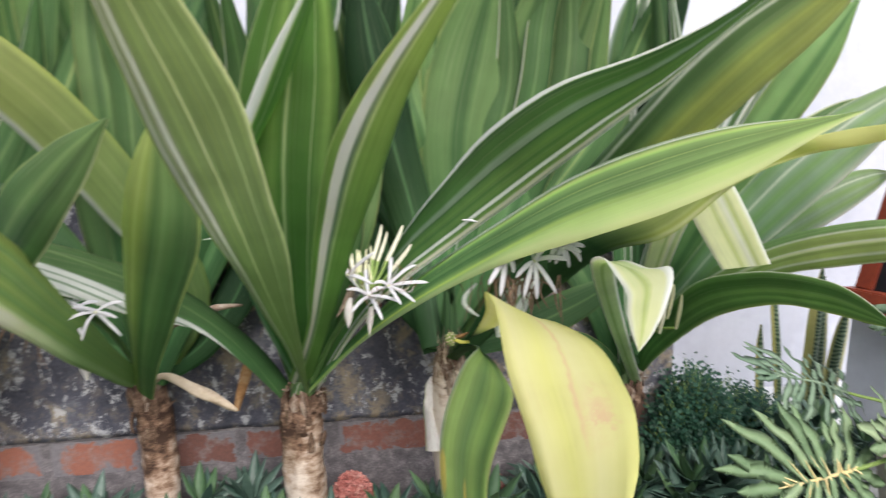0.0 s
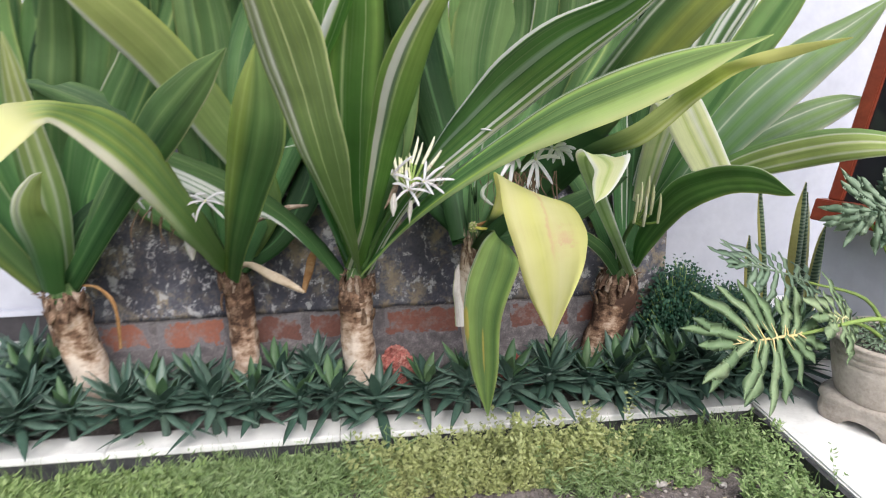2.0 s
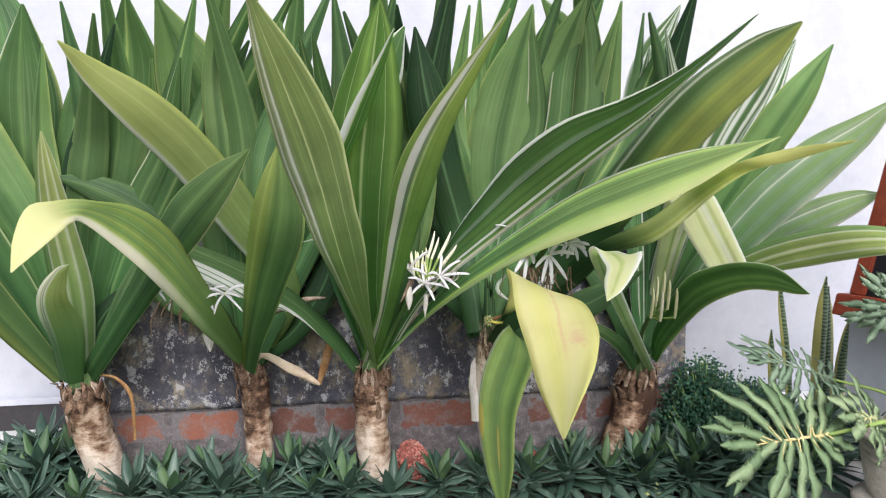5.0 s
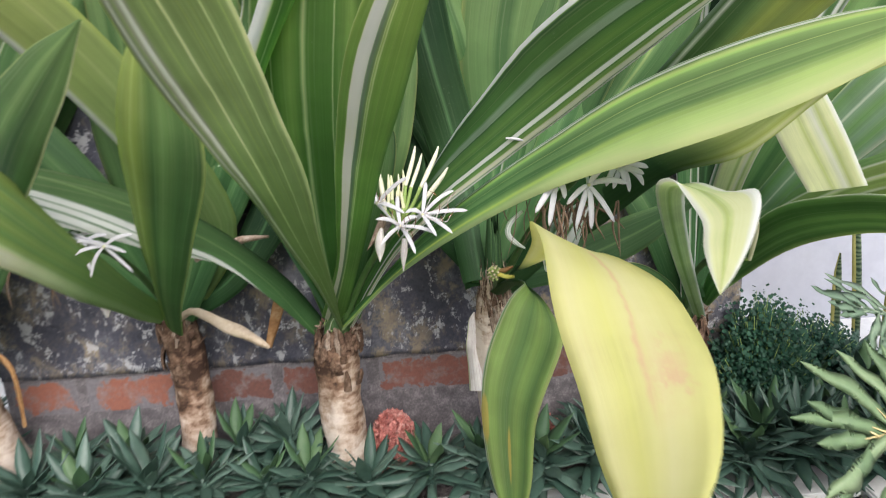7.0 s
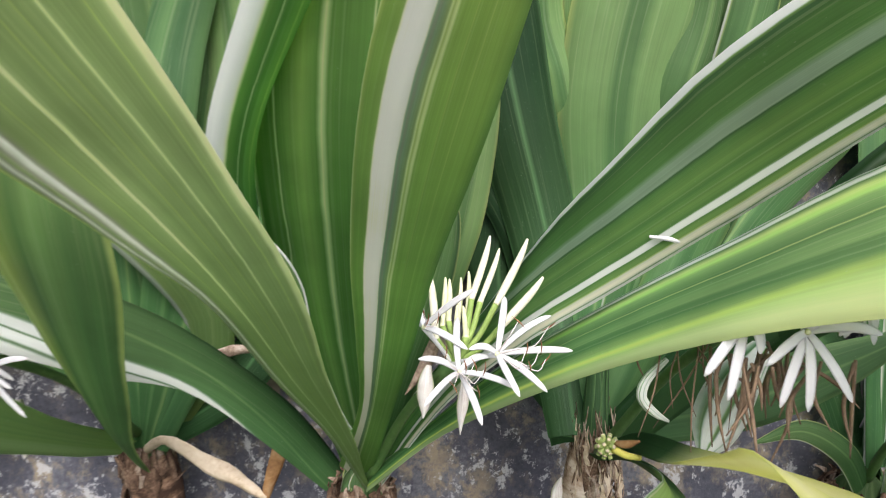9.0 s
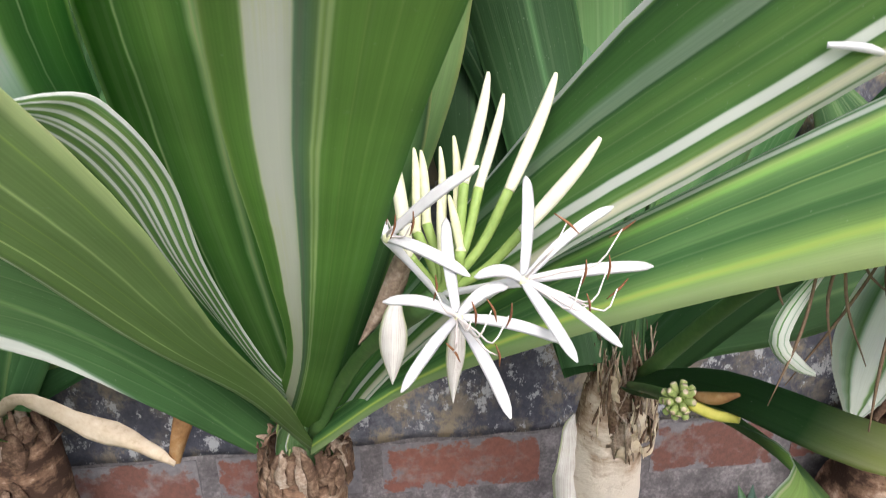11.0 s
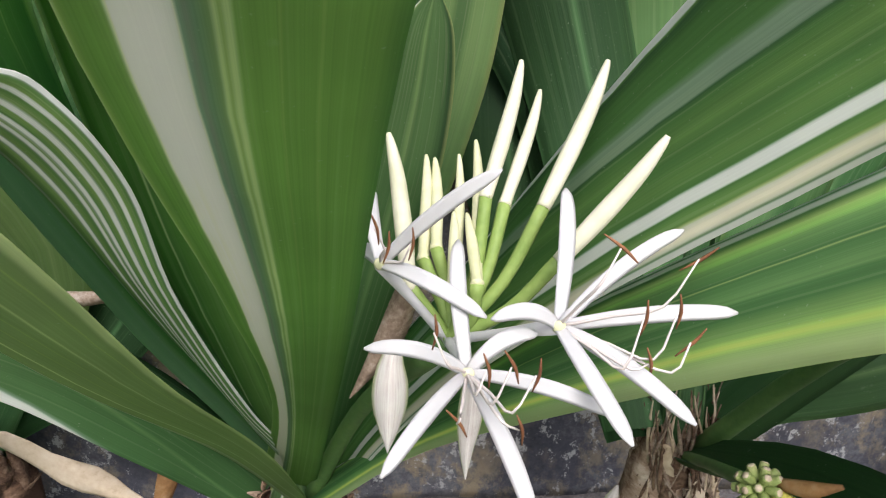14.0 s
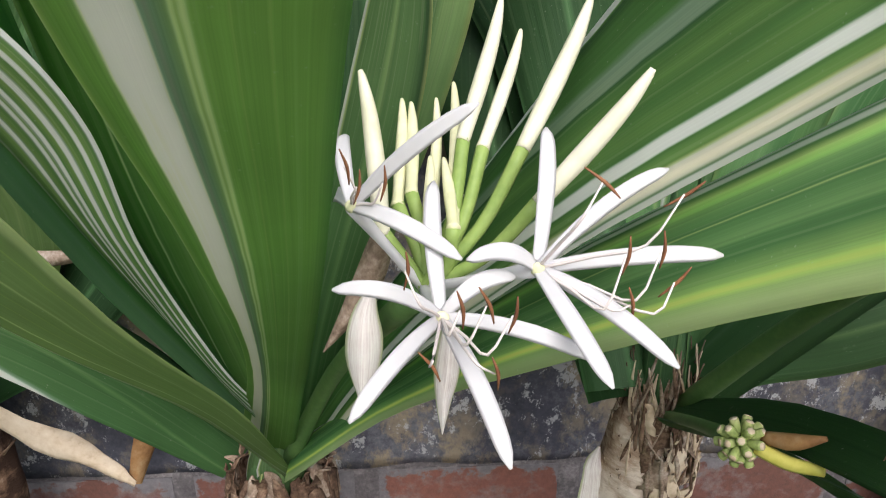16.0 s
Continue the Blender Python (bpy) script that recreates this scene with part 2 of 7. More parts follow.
        s2 = calc(n, k, "MULTIPLY", s2, calc(n, k, "MULTIPLY", calc(n, k, "SUBTRACT", calc(n, k, "MULTIPLY", spots.outputs[0], 0.36), calc(n, k, "ABSOLUTE", calc(n, k, "SUBTRACT", u, 0.70))), 7.0, clamp=True))
        scar = calc(n, k, "MULTIPLY", calc(n, k, "MAXIMUM", calc(n, k, "MULTIPLY", s1, 0.8), s2), calc(n, k, "MULTIPLY", along, 12.0, clamp=True))
        scar = calc(n, k, "MULTIPLY", scar, calc(n, k, "MULTIPLY_ADD", spots.outputs[0], 1.6, 0.1, clamp=True))
        col = mixc(n, k, calc(n, k, "MULTIPLY", scar, 0.7), col, (0.66, 0.44, 0.32))
    if style == "Y2":
        def blot(u0, v0, du, dv):
            e = calc(n, k, "POWER", calc(n, k, "DIVIDE", calc(n, k, "SUBTRACT", u, u0), du), 2.0)
            e = calc(n, k, "ADD", e, calc(n, k, "POWER", calc(n, k, "DIVIDE", calc(n, k, "SUBTRACT", v, v0), dv), 2.0))
            return calc(n, k, "MULTIPLY", calc(n, k, "SUBTRACT", calc(n, k, "MULTIPLY_ADD", spots.outputs[0], 0.8, 0.6), e), 2.0, clamp=True)
        sick = calc(n, k, "MAXIMUM", blot(0.05, 0.72, 0.07, 0.05), blot(0.47, 0.78, 0.035, 0.07))
        col = mixc(n, k, calc(n, k, "MULTIPLY", sick, 0.85), col, (0.72, 0.55, 0.16))
    # grit and dust lying on the blade
    grit = noise_tex(n, k, 420.0, 2, 0.6, geo)
    dust = calc(n, k, "MULTIPLY", calc(n, k, "SUBTRACT", spots.outputs[0], 0.68), 4.0, clamp=True)
    dust = calc(n, k, "MAXIMUM", dust, calc(n, k, "MULTIPLY", calc(n, k, "SUBTRACT", grit.outputs[0], 0.70), 12.0, clamp=True))
    col = mixc(n, k, calc(n, k, "MULTIPLY", dust, 0.40), col, (0.48, 0.55, 0.42))
    hsv = n.new("ShaderNodeHueSaturation")
    k.new(calc(n, k, "MULTIPLY_ADD", rnd, 0.22, 0.90), hsv.inputs["Value"])
    k.new(calc(n, k, "MULTIPLY_ADD", rnd, 0.014, 0.493), hsv.inputs["Hue"])
    hsv.inputs["Saturation"].default_value = 0.93
    k.new(col, hsv.inputs["Color"])
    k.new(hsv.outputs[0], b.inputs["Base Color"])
    b.inputs["Roughness"].default_value, b.inputs["Specular IOR Level"].default_value = 0.50, 0.2
    bump(n, k, b, calc(n, k, "MULTIPLY_ADD", veins.outputs[0], 0.5, fine.outputs[0]), 0.4, 0.002)
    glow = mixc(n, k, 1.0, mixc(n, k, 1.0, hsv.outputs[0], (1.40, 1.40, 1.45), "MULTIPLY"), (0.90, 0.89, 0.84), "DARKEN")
    thin(m, n, k, b, glow, 0.8 if style in ("A", "B", "I", "K2") else 0.45 if style == "H" else 0.14 if style in ("dark", "gap_shade") else 0.35 if style in ("U", "plain") else 0.58)
    return m


def foliage(name, stops, rough=0.45, spec=0.4, through_light=0.2):
    m, n, k, b = mat(name)
    g = n.new("ShaderNodeNewGeometry")
    info = n.new("ShaderNodeObjectInfo")
    a = noise_tex(n, k, 45, 3, 0.6, g.outputs["Position"])
    s = calc(n, k, "ADD", calc(n, k, "MULTIPLY", g.outputs["Random Per Island"], 0.5), calc(n, k, "MULTIPLY", a.outputs[0], 0.5))
    s = calc(n, k, "MULTIPLY_ADD", info.outputs["Random"], 0.35, calc(n, k, "MULTIPLY", s, 0.68))
    r = ramp(n, stops)
    k.new(s, r.inputs[0])
    k.new(r.outputs[0], b.inputs["Base Color"])
    b.inputs["Roughness"].default_value, b.inputs["Specular IOR Level"].default_value = rough, spec
    bump(n, k, b, a.outputs[0], 0.2, 0.002)
    thin(m, n, k, b, r.outputs[0], through_light)
    return m


def trunk_material():
    m, n, k, b = mat("crinum_trunk")
    co = n.new("ShaderNodeTexCoord").outputs["Object"]
    mp = n.new("ShaderNodeMapping")
    mp.inputs["Scale"].default_value = (1, 1, 0.45)
    k.new(co, mp.inputs[0])
    a = noise_tex(n, k, 13, 6, 0.62, mp.outputs[0])
    mp2 = n.new("ShaderNodeMapping")
    mp2.inputs["Scale"].default_value = (1.0, 1.0, 2.2)
    k.new(co, mp2.inputs[0])
    c = noise_tex(n, k, 17, 6, 0.70, mp2.outputs[0])
    s = calc(n, k, "MULTIPLY_ADD", c.outputs[0], 0.5, calc(n, k, "MULTIPLY", a.outputs[0], 0.5))
    r = ramp(n, [(0.29, (0.06, 0.034, 0.024)), (0.40, (0.24, 0.145, 0.095)), (0.49, (0.50, 0.365, 0.275)), (0.62, (0.76, 0.65, 0.56))])
    pz = n.new("ShaderNodeSeparateXYZ")
    k.new(n.new("ShaderNodeNewGeometry").outputs["Position"], pz.inputs[0])
    # dead sheaths still cling to the upper stem, the lower stem has peeled
    peel = calc(n, k, "MULTIPLY", calc(n, k, "SUBTRACT", pz.outputs[2], 0.40), 0.9)
    tone = n.new("ShaderNodeSeparateColor")
    k.new(n.new("ShaderNodeObjectInfo").outputs["Color"], tone.inputs[0])
    s3 = calc(n, k, "MULTIPLY_ADD", calc(n, k, "SUBTRACT", s, 0.5), 1.5, 0.5)
    s2 = calc(n, k, "SUBTRACT", calc(n, k, "SUBTRACT", s3, calc(n, k, "MULTIPLY", tone.outputs[0], 0.12)), calc(n, k, "SUBTRACT", peel, calc(n, k, "MULTIPLY", tone.outputs[1], 0.2)))
    k.new(s2, r.inputs[0])
    k.new(r.outputs[0], b.inputs["Base Color"])
    b.inputs["Roughness"].default_value, b.inputs["Specular IOR Level"].default_value = 0.8, 0.2
    bump(n, k, b, s, 0.8, 0.012)
    return m


def old_plaster():
    m, n, k, b = mat("old_plaster")
    p = n.new("ShaderNodeNewGeometry").outputs["Position"]
    big = noise_tex(n, k, 5, 5, 0.65, p)
    st = n.new("ShaderNodeMapping")
    st.inputs["Scale"].default_value = (1.0, 1.0, 0.72)
    k.new(p, st.inputs[0])
    mid = noise_tex(n, k, 19, 6, 0.74, st.outputs[0])
    fin = noise_tex(n, k, 120, 4, 0.7, p)
    r = ramp(n, [(0.3, (0.026, 0.027, 0.038)), (0.5, (0.085, 0.087, 0.112)), (0.68, (0.24, 0.24, 0.265))])
    k.new(calc(n, k, "MULTIPLY_ADD", fin.outputs[0], 0.3, calc(n, k, "MULTIPLY", big.outputs[0], 0.7)), r.inputs[0])
    brown = calc(n, k, "MULTIPLY", calc(n, k, "SUBTRACT", mid.outputs[0], 0.48), 9, clamp=True)
    brown = calc(n, k, "MULTIPLY", brown, calc(n, k, "MULTIPLY", calc(n, k, "SUBTRACT", big.outputs[0], 0.38), 5, clamp=True))
    col = mixc(n, k, calc(n, k, "MULTIPLY", brown, 0.8), r.outputs[0], (0.37, 0.30, 0.20))
    pm = n.new("ShaderNodeVectorMath")
    pm.inputs[1].default_value = (3.1, 7.7, 1.9)
    k.new(st.outputs[0], pm.inputs[0])
    lich = noise_tex(n, k, 24, 6, 0.8, pm.outputs[0])
    pale = calc(n, k, "MULTIPLY", calc(n, k, "SUBTRACT", lich.outputs[0], 0.55), 26, clamp=True)
    col = mixc(n, k, calc(n, k, "MULTIPLY", pale, 0.8), col, (0.52, 0.52, 0.54))
    k.new(col, b.inputs["Base Color"])
    b.inputs["Roughness"].default_value, b.inputs["Specular IOR Level"].default_value = 0.7, 0.3
    bump(n, k, b, calc(n, k, "MULTIPLY_ADD", fin.outputs[0], 0.3, mid.outputs[0]), 0.5, 0.006)
    return m


def brick_material():
    m, n, k, b = mat("old_brick")
    p = n.new("ShaderNodeNewGeometry").outputs["Position"]
    a, f = noise_tex(n, k, 14, 5, 0.7, p), noise_tex(n, k, 90, 4, 0.7, p)
    rnd = n.new("ShaderNodeObjectInfo").outputs["Random"]
    r = ramp(n, [(0.2, (0.15, 0.078, 0.066)), (0.5, (0.26, 0.115, 0.088)), (0.8, (0.38, 0.15, 0.098))])
    k.new(calc(n, k, "MULTIPLY_ADD", rnd, 0.45, calc(n, k, "MULTIPLY", f.outputs[0], 0.5)), r.inputs[0])
    s = calc(n, k, "MULTIPLY", calc(n, k, "SUBTRACT", a.outputs[0], 0.47), 6, clamp=True)
    col = mixc(n, k, calc(n, k, "MULTIPLY", s, 0.75), r.outputs[0], mixc(n, k, f.outputs[0], (0.13, 0.115, 0.12), (0.40, 0.36, 0.36)))
    gs = n.new("ShaderNodeSeparateXYZ")
    k.new(n.new("ShaderNodeTexCoord").outputs["Generated"], gs.inputs[0])
    ex = calc(n, k, "MULTIPLY", calc(n, k, "MINIMUM", gs.outputs[0], calc(n, k, "SUBTRACT", 1.0, gs.outputs[0])), 2.0)
    ez = calc(n, k, "MINIMUM", gs.outputs[2], calc(n, k, "SUBTRACT", 1.0, gs.outputs[2]))
    ed = calc(n, k, "SUBTRACT", calc(n, k, "MULTIPLY_ADD", a.outputs[0], 1.3, -0.54), calc(n, k, "MINIMUM", ex, ez))
    smear = calc(n, k, "MULTIPLY", calc(n, k, "ADD", ed, 0.06), 14.0, clamp=True)
    col = mixc(n, k, smear, col, mixc(n, k, f.outputs[0], (0.10, 0.095, 0.11), (0.32, 0.30, 0.31)))
    k.new(col, b.inputs["Base Color"])
    b.inputs["Roughness"].default_value, b.inputs["Specular IOR Level"].default_value = 0.8, 0.2
    bump(n, k, b, f.outputs[0], 0.5, 0.004)
    return m


def banded(name, dark, light):
    m, n, k, b = mat(name)
    co = n.new("ShaderNodeTexCoord").outputs["Object"]
    w = n.new("ShaderNodeTexWave")
    w.bands_direction = "Z"
    w.inputs["Scale"].default_value, w.inputs["Distortion"].default_value, w.inputs["Detail"].default_value = 22, 7, 3
    k.new(co, w.inputs[0])
    col = mixc(n, k, w.outputs["Fac"], dark, light)
    k.new(col, b.inputs["Base Color"])
    b.inputs["Roughness"].default_value = 0.45
    return m


M_STRAP = {name: strap_material(name) for name in STYLES}
M_TRUNK = trunk_material()
M_PLASTER = old_plaster()
M_BRICK = brick_material()
M_MORTAR = plain("old_mortar", [(0.32, (0.09, 0.082, 0.088)), (0.5, (0.165, 0.15, 0.157)), (0.68, (0.36, 0.33, 0.335))], 26, 0.85, 6, 0.6, 0.006)
M_WHITE = plain("white_paint", [(0.35, (0.51, 0.525, 0.60)), (0.6, (0.60, 0.615, 0.69))], 3, 0.6, 5, 0.1, 0.002)
M_TILE = plain("white_tile", [(0.3, (0.66, 0.66, 0.65)), (0.5, (0.80, 0.80, 0.79)), (0.7, (0.84, 0.84, 0.83))], 9, 0.35, 5, 0.05, 0.002, 0.5)
M_DARK = plain("dark_concrete", [(0.35, (0.025, 0.027, 0.03)), (0.65, (0.09, 0.09, 0.095))], 16, 0.75)
M_SKIRT = plain("dark_skirting", [(0.35, (0.035, 0.033, 0.037)), (0.65, (0.06, 0.055, 0.06))], 6, 0.3)
M_SOIL = plain("soil", [(0.3, (0.055, 0.046, 0.045)), (0.5, (0.15, 0.13, 0.125)), (0.7, (0.30, 0.265, 0.26))], 14, 0.95, 6, 0.9, 0.02)
M_TURF = plain("turf_ground", [(0.3, (0.018, 0.030, 0.010)), (0.5, (0.036, 0.062, 0.017)), (0.7, (0.075, 0.10, 0.032))], 30, 0.95, 6, 0.8, 0.02)
M_STONE = plain("pebble", [(0.3, (0.20, 0.18, 0.17)), (0.6, (0.42, 0.40, 0.38))], 20, 0.85)
M_WSTONE = plain("white_pebble", [(0.3, (0.62, 0.61, 0.60)), (0.6, (0.8, 0.79, 0.78))], 20, 0.7)
M_RHOEO = foliage("oyster_leaf", [(0.10, (0.020, 0.052, 0.038)), (0.42, (0.058, 0.112, 0.084)), (0.70, (0.120, 0.190, 0.150)), (0.95, (0.24, 0.31, 0.265))], 0.38, 0.45, 0.10)
M_RHOEO2 = foliage("oyster_leaf_fresh", [(0.15, (0.045, 0.10, 0.05)), (0.5, (0.085, 0.165, 0.075)), (0.85, (0.15, 0.22, 0.11))], 0.45, 0.3, 0.12)
M_PURPLE = foliage("oyster_leaf_purple", [(0.2, (0.07, 0.02, 0.025)), (0.7, (0.16, 0.05, 0.05))], 0.4, 0.4, 0.1)
M_COVER = foliage("ground_cover_leaf", [(0.1, (0.10, 0.165, 0.05)), (0.45, (0.27, 0.385, 0.14)), (0.9, (0.54, 0.63, 0.33))], 0.5, 0.35, 0.35)
M_COVERD = foliage("feathery_cover_leaf", [(0.1, (0.075, 0.135, 0.05)), (0.45, (0.23, 0.335, 0.135)), (0.9, (0.50, 0.60, 0.34))], 0.5, 0.35, 0.35)
M_COVERM = foliage("bright_cover_leaf", [(0.1, (0.075, 0.14, 0.045)), (0.5, (0.22, 0.34, 0.125)), (0.9, (0.46, 0.56, 0.29))], 0.5, 0.35, 0.3)
M_COVERY = foliage("pale_cover_leaf", [(0.1, (0.26, 0.30, 0.10)), (0.5, (0.50, 0.54, 0.26)), (0.9, (0.66, 0.68, 0.42))], 0.55, 0.3, 0.3)
M_FERN = foliage("lacy_leaf", [(0.1, (0.008, 0.038, 0.026)), (0.5, (0.020, 0.072, 0.044)), (0.9, (0.045, 0.12, 0.07))], 0.5, 0.3, 0.15)
M_PHILO = foliage("philodendron_leaf", [(0.1, (0.09, 0.155, 0.08)), (0.5, (0.20, 0.30, 0.155)), (0.9, (0.40, 0.49, 0.29))], 0.45, 0.3, 0.25)
M_PHILOG = foliage("grey_lobed_leaf", [(0.1, (0.10, 0.17, 0.11)), (0.5, (0.18, 0.27, 0.18)), (0.9, (0.30, 0.38, 0.27))], 0.45, 0.4, 0.15)
M_RIB = plain("leaf_rib", [(0.3, (0.48, 0.48, 0.22)), (0.7, (0.62, 0.58, 0.34))], 30, 0.5, 4, 0.05)
M_RIBO = plain("orange_rib", [(0.3, (0.52, 0.42, 0.16)), (0.7, (0.68, 0.56, 0.32))], 30, 0.5, 4, 0.05)
M_STEM = plain("green_stem", [(0.3, (0.16, 0.26, 0.06)), (0.7, (0.30, 0.40, 0.12))], 25, 0.5, 4, 0.05)
def petal_material():
    m, n, k, b = mat("white_petal")
    p = n.new("ShaderNodeNewGeometry").outputs["Position"]
    a = noise_tex(n, k, 40, 3, 0.6, p)
    r = ramp(n, [(0.3, (0.71, 0.70, 0.73)), (0.7, (0.80, 0.79, 0.81))])
    k.new(a.outputs[0], r.inputs[0])
    k.new(r.outputs[0], b.inputs["Base Color"])
    b.inputs["Roughness"].default_value = 0.55
    thin(m, n, k, b, r.outputs[0], 0.35)
    return m


M_PETAL = petal_material()
M_STALK = plain("flower_stalk", [(0.3, (0.05, 0.115, 0.035)), (0.7, (0.11, 0.20, 0.06))], 25, 0.5, 4, 0.05)
M_BUD = plain("cream_bud", [(0.3, (0.54, 0.54, 0.36)), (0.5, (0.67, 0.65, 0.50)), (0.7, (0.75, 0.72, 0.60))], 16, 0.45, 4, 0.1, 0.002)
M_BUDG = plain("green_bud", [(0.3, (0.50, 0.52, 0.27)), (0.7, (0.73, 0.71, 0.50))], 24, 0.45, 4, 0.1, 0.002)


def spathe_material():
    m, n, k, b = mat("papery_spathe")
    uv = n.new("ShaderNodeSeparateXYZ")
    k.new(n.new("ShaderNodeUVMap").outputs[0], uv.inputs[0])
    vec = n.new("ShaderNodeCombineXYZ")
    k.new(calc(n, k, "MULTIPLY", uv.outputs[0], 14.0), vec.inputs[0])
    k.new(uv.outputs[1], vec.inputs[1])
    a = noise_tex(n, k, 1.6, 4, 0.6, vec.outputs[0])
    p = noise_tex(n, k, 60, 4, 0.6, n.new("ShaderNodeNewGeometry").outputs["Position"])
    r = ramp(n, [(0.32, (0.46, 0.38, 0.36)), (0.46, (0.68, 0.62, 0.60)), (0.62, (0.80, 0.78, 0.74))])
    k.new(calc(n, k, "MULTIPLY_ADD", p.outputs[0], 0.3, calc(n, k, "MULTIPLY", a.outputs[0], 0.7)), r.inputs[0])
    rim = calc(n, k, "MULTIPLY", calc(n, k, "SUBTRACT", calc(n, k, "ABSOLUTE", calc(n, k, "SUBTRACT", uv.outputs[0], 0.5)), 0.40), 14.0, clamp=True)
    k.new(mixc(n, k, calc(n, k, "MULTIPLY", rim, 0.75), r.outputs[0], (0.42, 0.48, 0.22)), b.inputs["Base Color"])
    b.inputs["Roughness"].default_value = 0.65
    bump(n, k, b, a.outputs[0], 0.4, 0.003)
    return m


M_SPATHE = spathe_material()
M_STAMEN = plain("stamen", [(0.3, (0.14, 0.055, 0.03)), (0.7, (0.30, 0.13, 0.06))], 60, 0.6, 2, 0.05)
M_FILAMENT = plain("filament", [(0.3, (0.6, 0.55, 0.52)), (0.7, (0.75, 0.66, 0.66))], 60, 0.6, 2, 0.05)
M_HUSK = plain("dry_husk", [(0.3, (0.34, 0.23, 0.14)), (0.5, (0.62, 0.50, 0.37)), (0.7, (0.74, 0.64, 0.52))], 18, 0.75, 5, 0.4, 0.004)
M_HUSKP = plain("fibrous_husk", [(0.34, (0.10, 0.065, 0.045)), (0.5, (0.30, 0.22, 0.165)), (0.66, (0.55, 0.46, 0.39))], 40, 0.85, 6, 0.6, 0.004)
M_SHEATH = plain("torn_sheath", [(0.34, (0.035, 0.02, 0.013)), (0.48, (0.12, 0.07, 0.046)), (0.60, (0.27, 0.18, 0.125)), (0.74, (0.50, 0.40, 0.32))], 34, 0.85, 6, 0.7, 0.004)
M_HUSKO = plain("orange_husk", [(0.3, (0.15, 0.07, 0.03)), (0.5, (0.30, 0.16, 0.065)), (0.7, (0.42, 0.29, 0.16))], 22, 0.75, 5, 0.4, 0.004)
M_DRIED = plain("withered_bloom", [(0.3, (0.10, 0.06, 0.04)), (0.7, (0.26, 0.18, 0.12))], 50, 0.85, 3, 0.2)
M_RED = plain("red_litter", [(0.3, (0.28, 0.055, 0.05)), (0.5, (0.52, 0.19, 0.16)), (0.7, (0.70, 0.46, 0.40))], 60, 0.8, 3, 0.4)
M_SEED = plain("seed_head", [(0.3, (0.20, 0.27, 0.08)), (0.5, (0.33, 0.40, 0.14)), (0.7, (0.47, 0.48, 0.22))], 60, 0.6, 3, 0.3)
M_BUDY = plain("yellow_stub", [(0.3, (0.50, 0.46, 0.08)), (0.7, (0.68, 0.62, 0.16))], 40, 0.5, 3, 0.1)
M_POT = plain("cement_pot", [(0.3, (0.26, 0.22, 0.19)), (0.5, (0.45, 0.40, 0.355)), (0.7, (0.58, 0.54, 0.49))], 10, 0.9, 6, 0.7, 0.01)
M_REDWOOD = plain("red_wood", [(0.3, (0.15, 0.03, 0.018)), (0.7, (0.28, 0.06, 0.03))], 14, 0.4, 5, 0.1, 0.002)
M_GLASS = plain("dark_pane", [(0.3, (0.012, 0.013, 0.016)), (0.7, (0.022, 0.023, 0.028))], 3, 0.12, 2, 0.0, 0.001, 0.5)
M_SANSE = banded("snake_leaf", (0.02, 0.055, 0.025), (0.16, 0.22, 0.13))
M_SANSEY = plain("snake_leaf_rim", [(0.3, (0.30, 0.29, 0.09)), (0.7, (0.44, 0.42, 0.16))], 20, 0.45)


# ---- mesh helpers ----
def mesh_of(bm, name, material, smooth=True):
    bmesh.ops.recalc_face_normals(bm, faces=bm.faces)
    me = bpy.data.meshes.new(name)
    bm.to_mesh(me)
    bm.free()
    for p in me.polygons:
        p.use_smooth = smooth
    me.materials.append(material)
    return me


def part(name, bm, material, parent=None, label="", smooth=True):
    ob = new(name, mesh_of(bm, name, material, smooth))
    if parent:
        ob.parent = parent
    if label:
        ob["label"] = label
    return ob


def empty(name, place, label, category, group=""):
    ob = new(name)
    ob.location = place
    bpy.context.view_layer.update()
    return tagged(ob, label, category, group)


def under(ob, parent):
    ob.parent = parent
    ob.matrix_parent_inverse = Matrix.Translation(parent.location).inverted()
    return ob


def box(bm, lo, hi, bevel=0.0):
    r = bmesh.ops.create_cube(bm, size=1)
    for v in r["verts"]:
        v.co = Vector([a + (b - a) * (c + 0.5) for a, b, c in zip(lo, hi, v.co)])
    if bevel:
        es = {e for v in r["verts"] for e in v.link_edges}
        bmesh.ops.bevel(bm, geom=list(es), offset=bevel, segments=2, affect="EDGES")


def spline(pts, n):
    """Points evenly along a smooth curve through the given ones (tuples of any length)."""
    p = np.array(pts, float)
    p = np.vstack([2 * p[0] - p[1], p, 2 * p[-1] - p[-2]])
    seg = len(p) - 3
    out = []
    for i in range(n + 1):
        x = i / n * seg
        j = min(int(x), seg - 1)
        t = x - j
        a, b, c, d = p[j : j + 4]
        out.append(0.5 * (2 * b + (c - a) * t + (2 * a - 5 * b + 4 * c - d) * t * t + (3 * b - a - 3 * c + d) * t**3))
    return np.array(out)


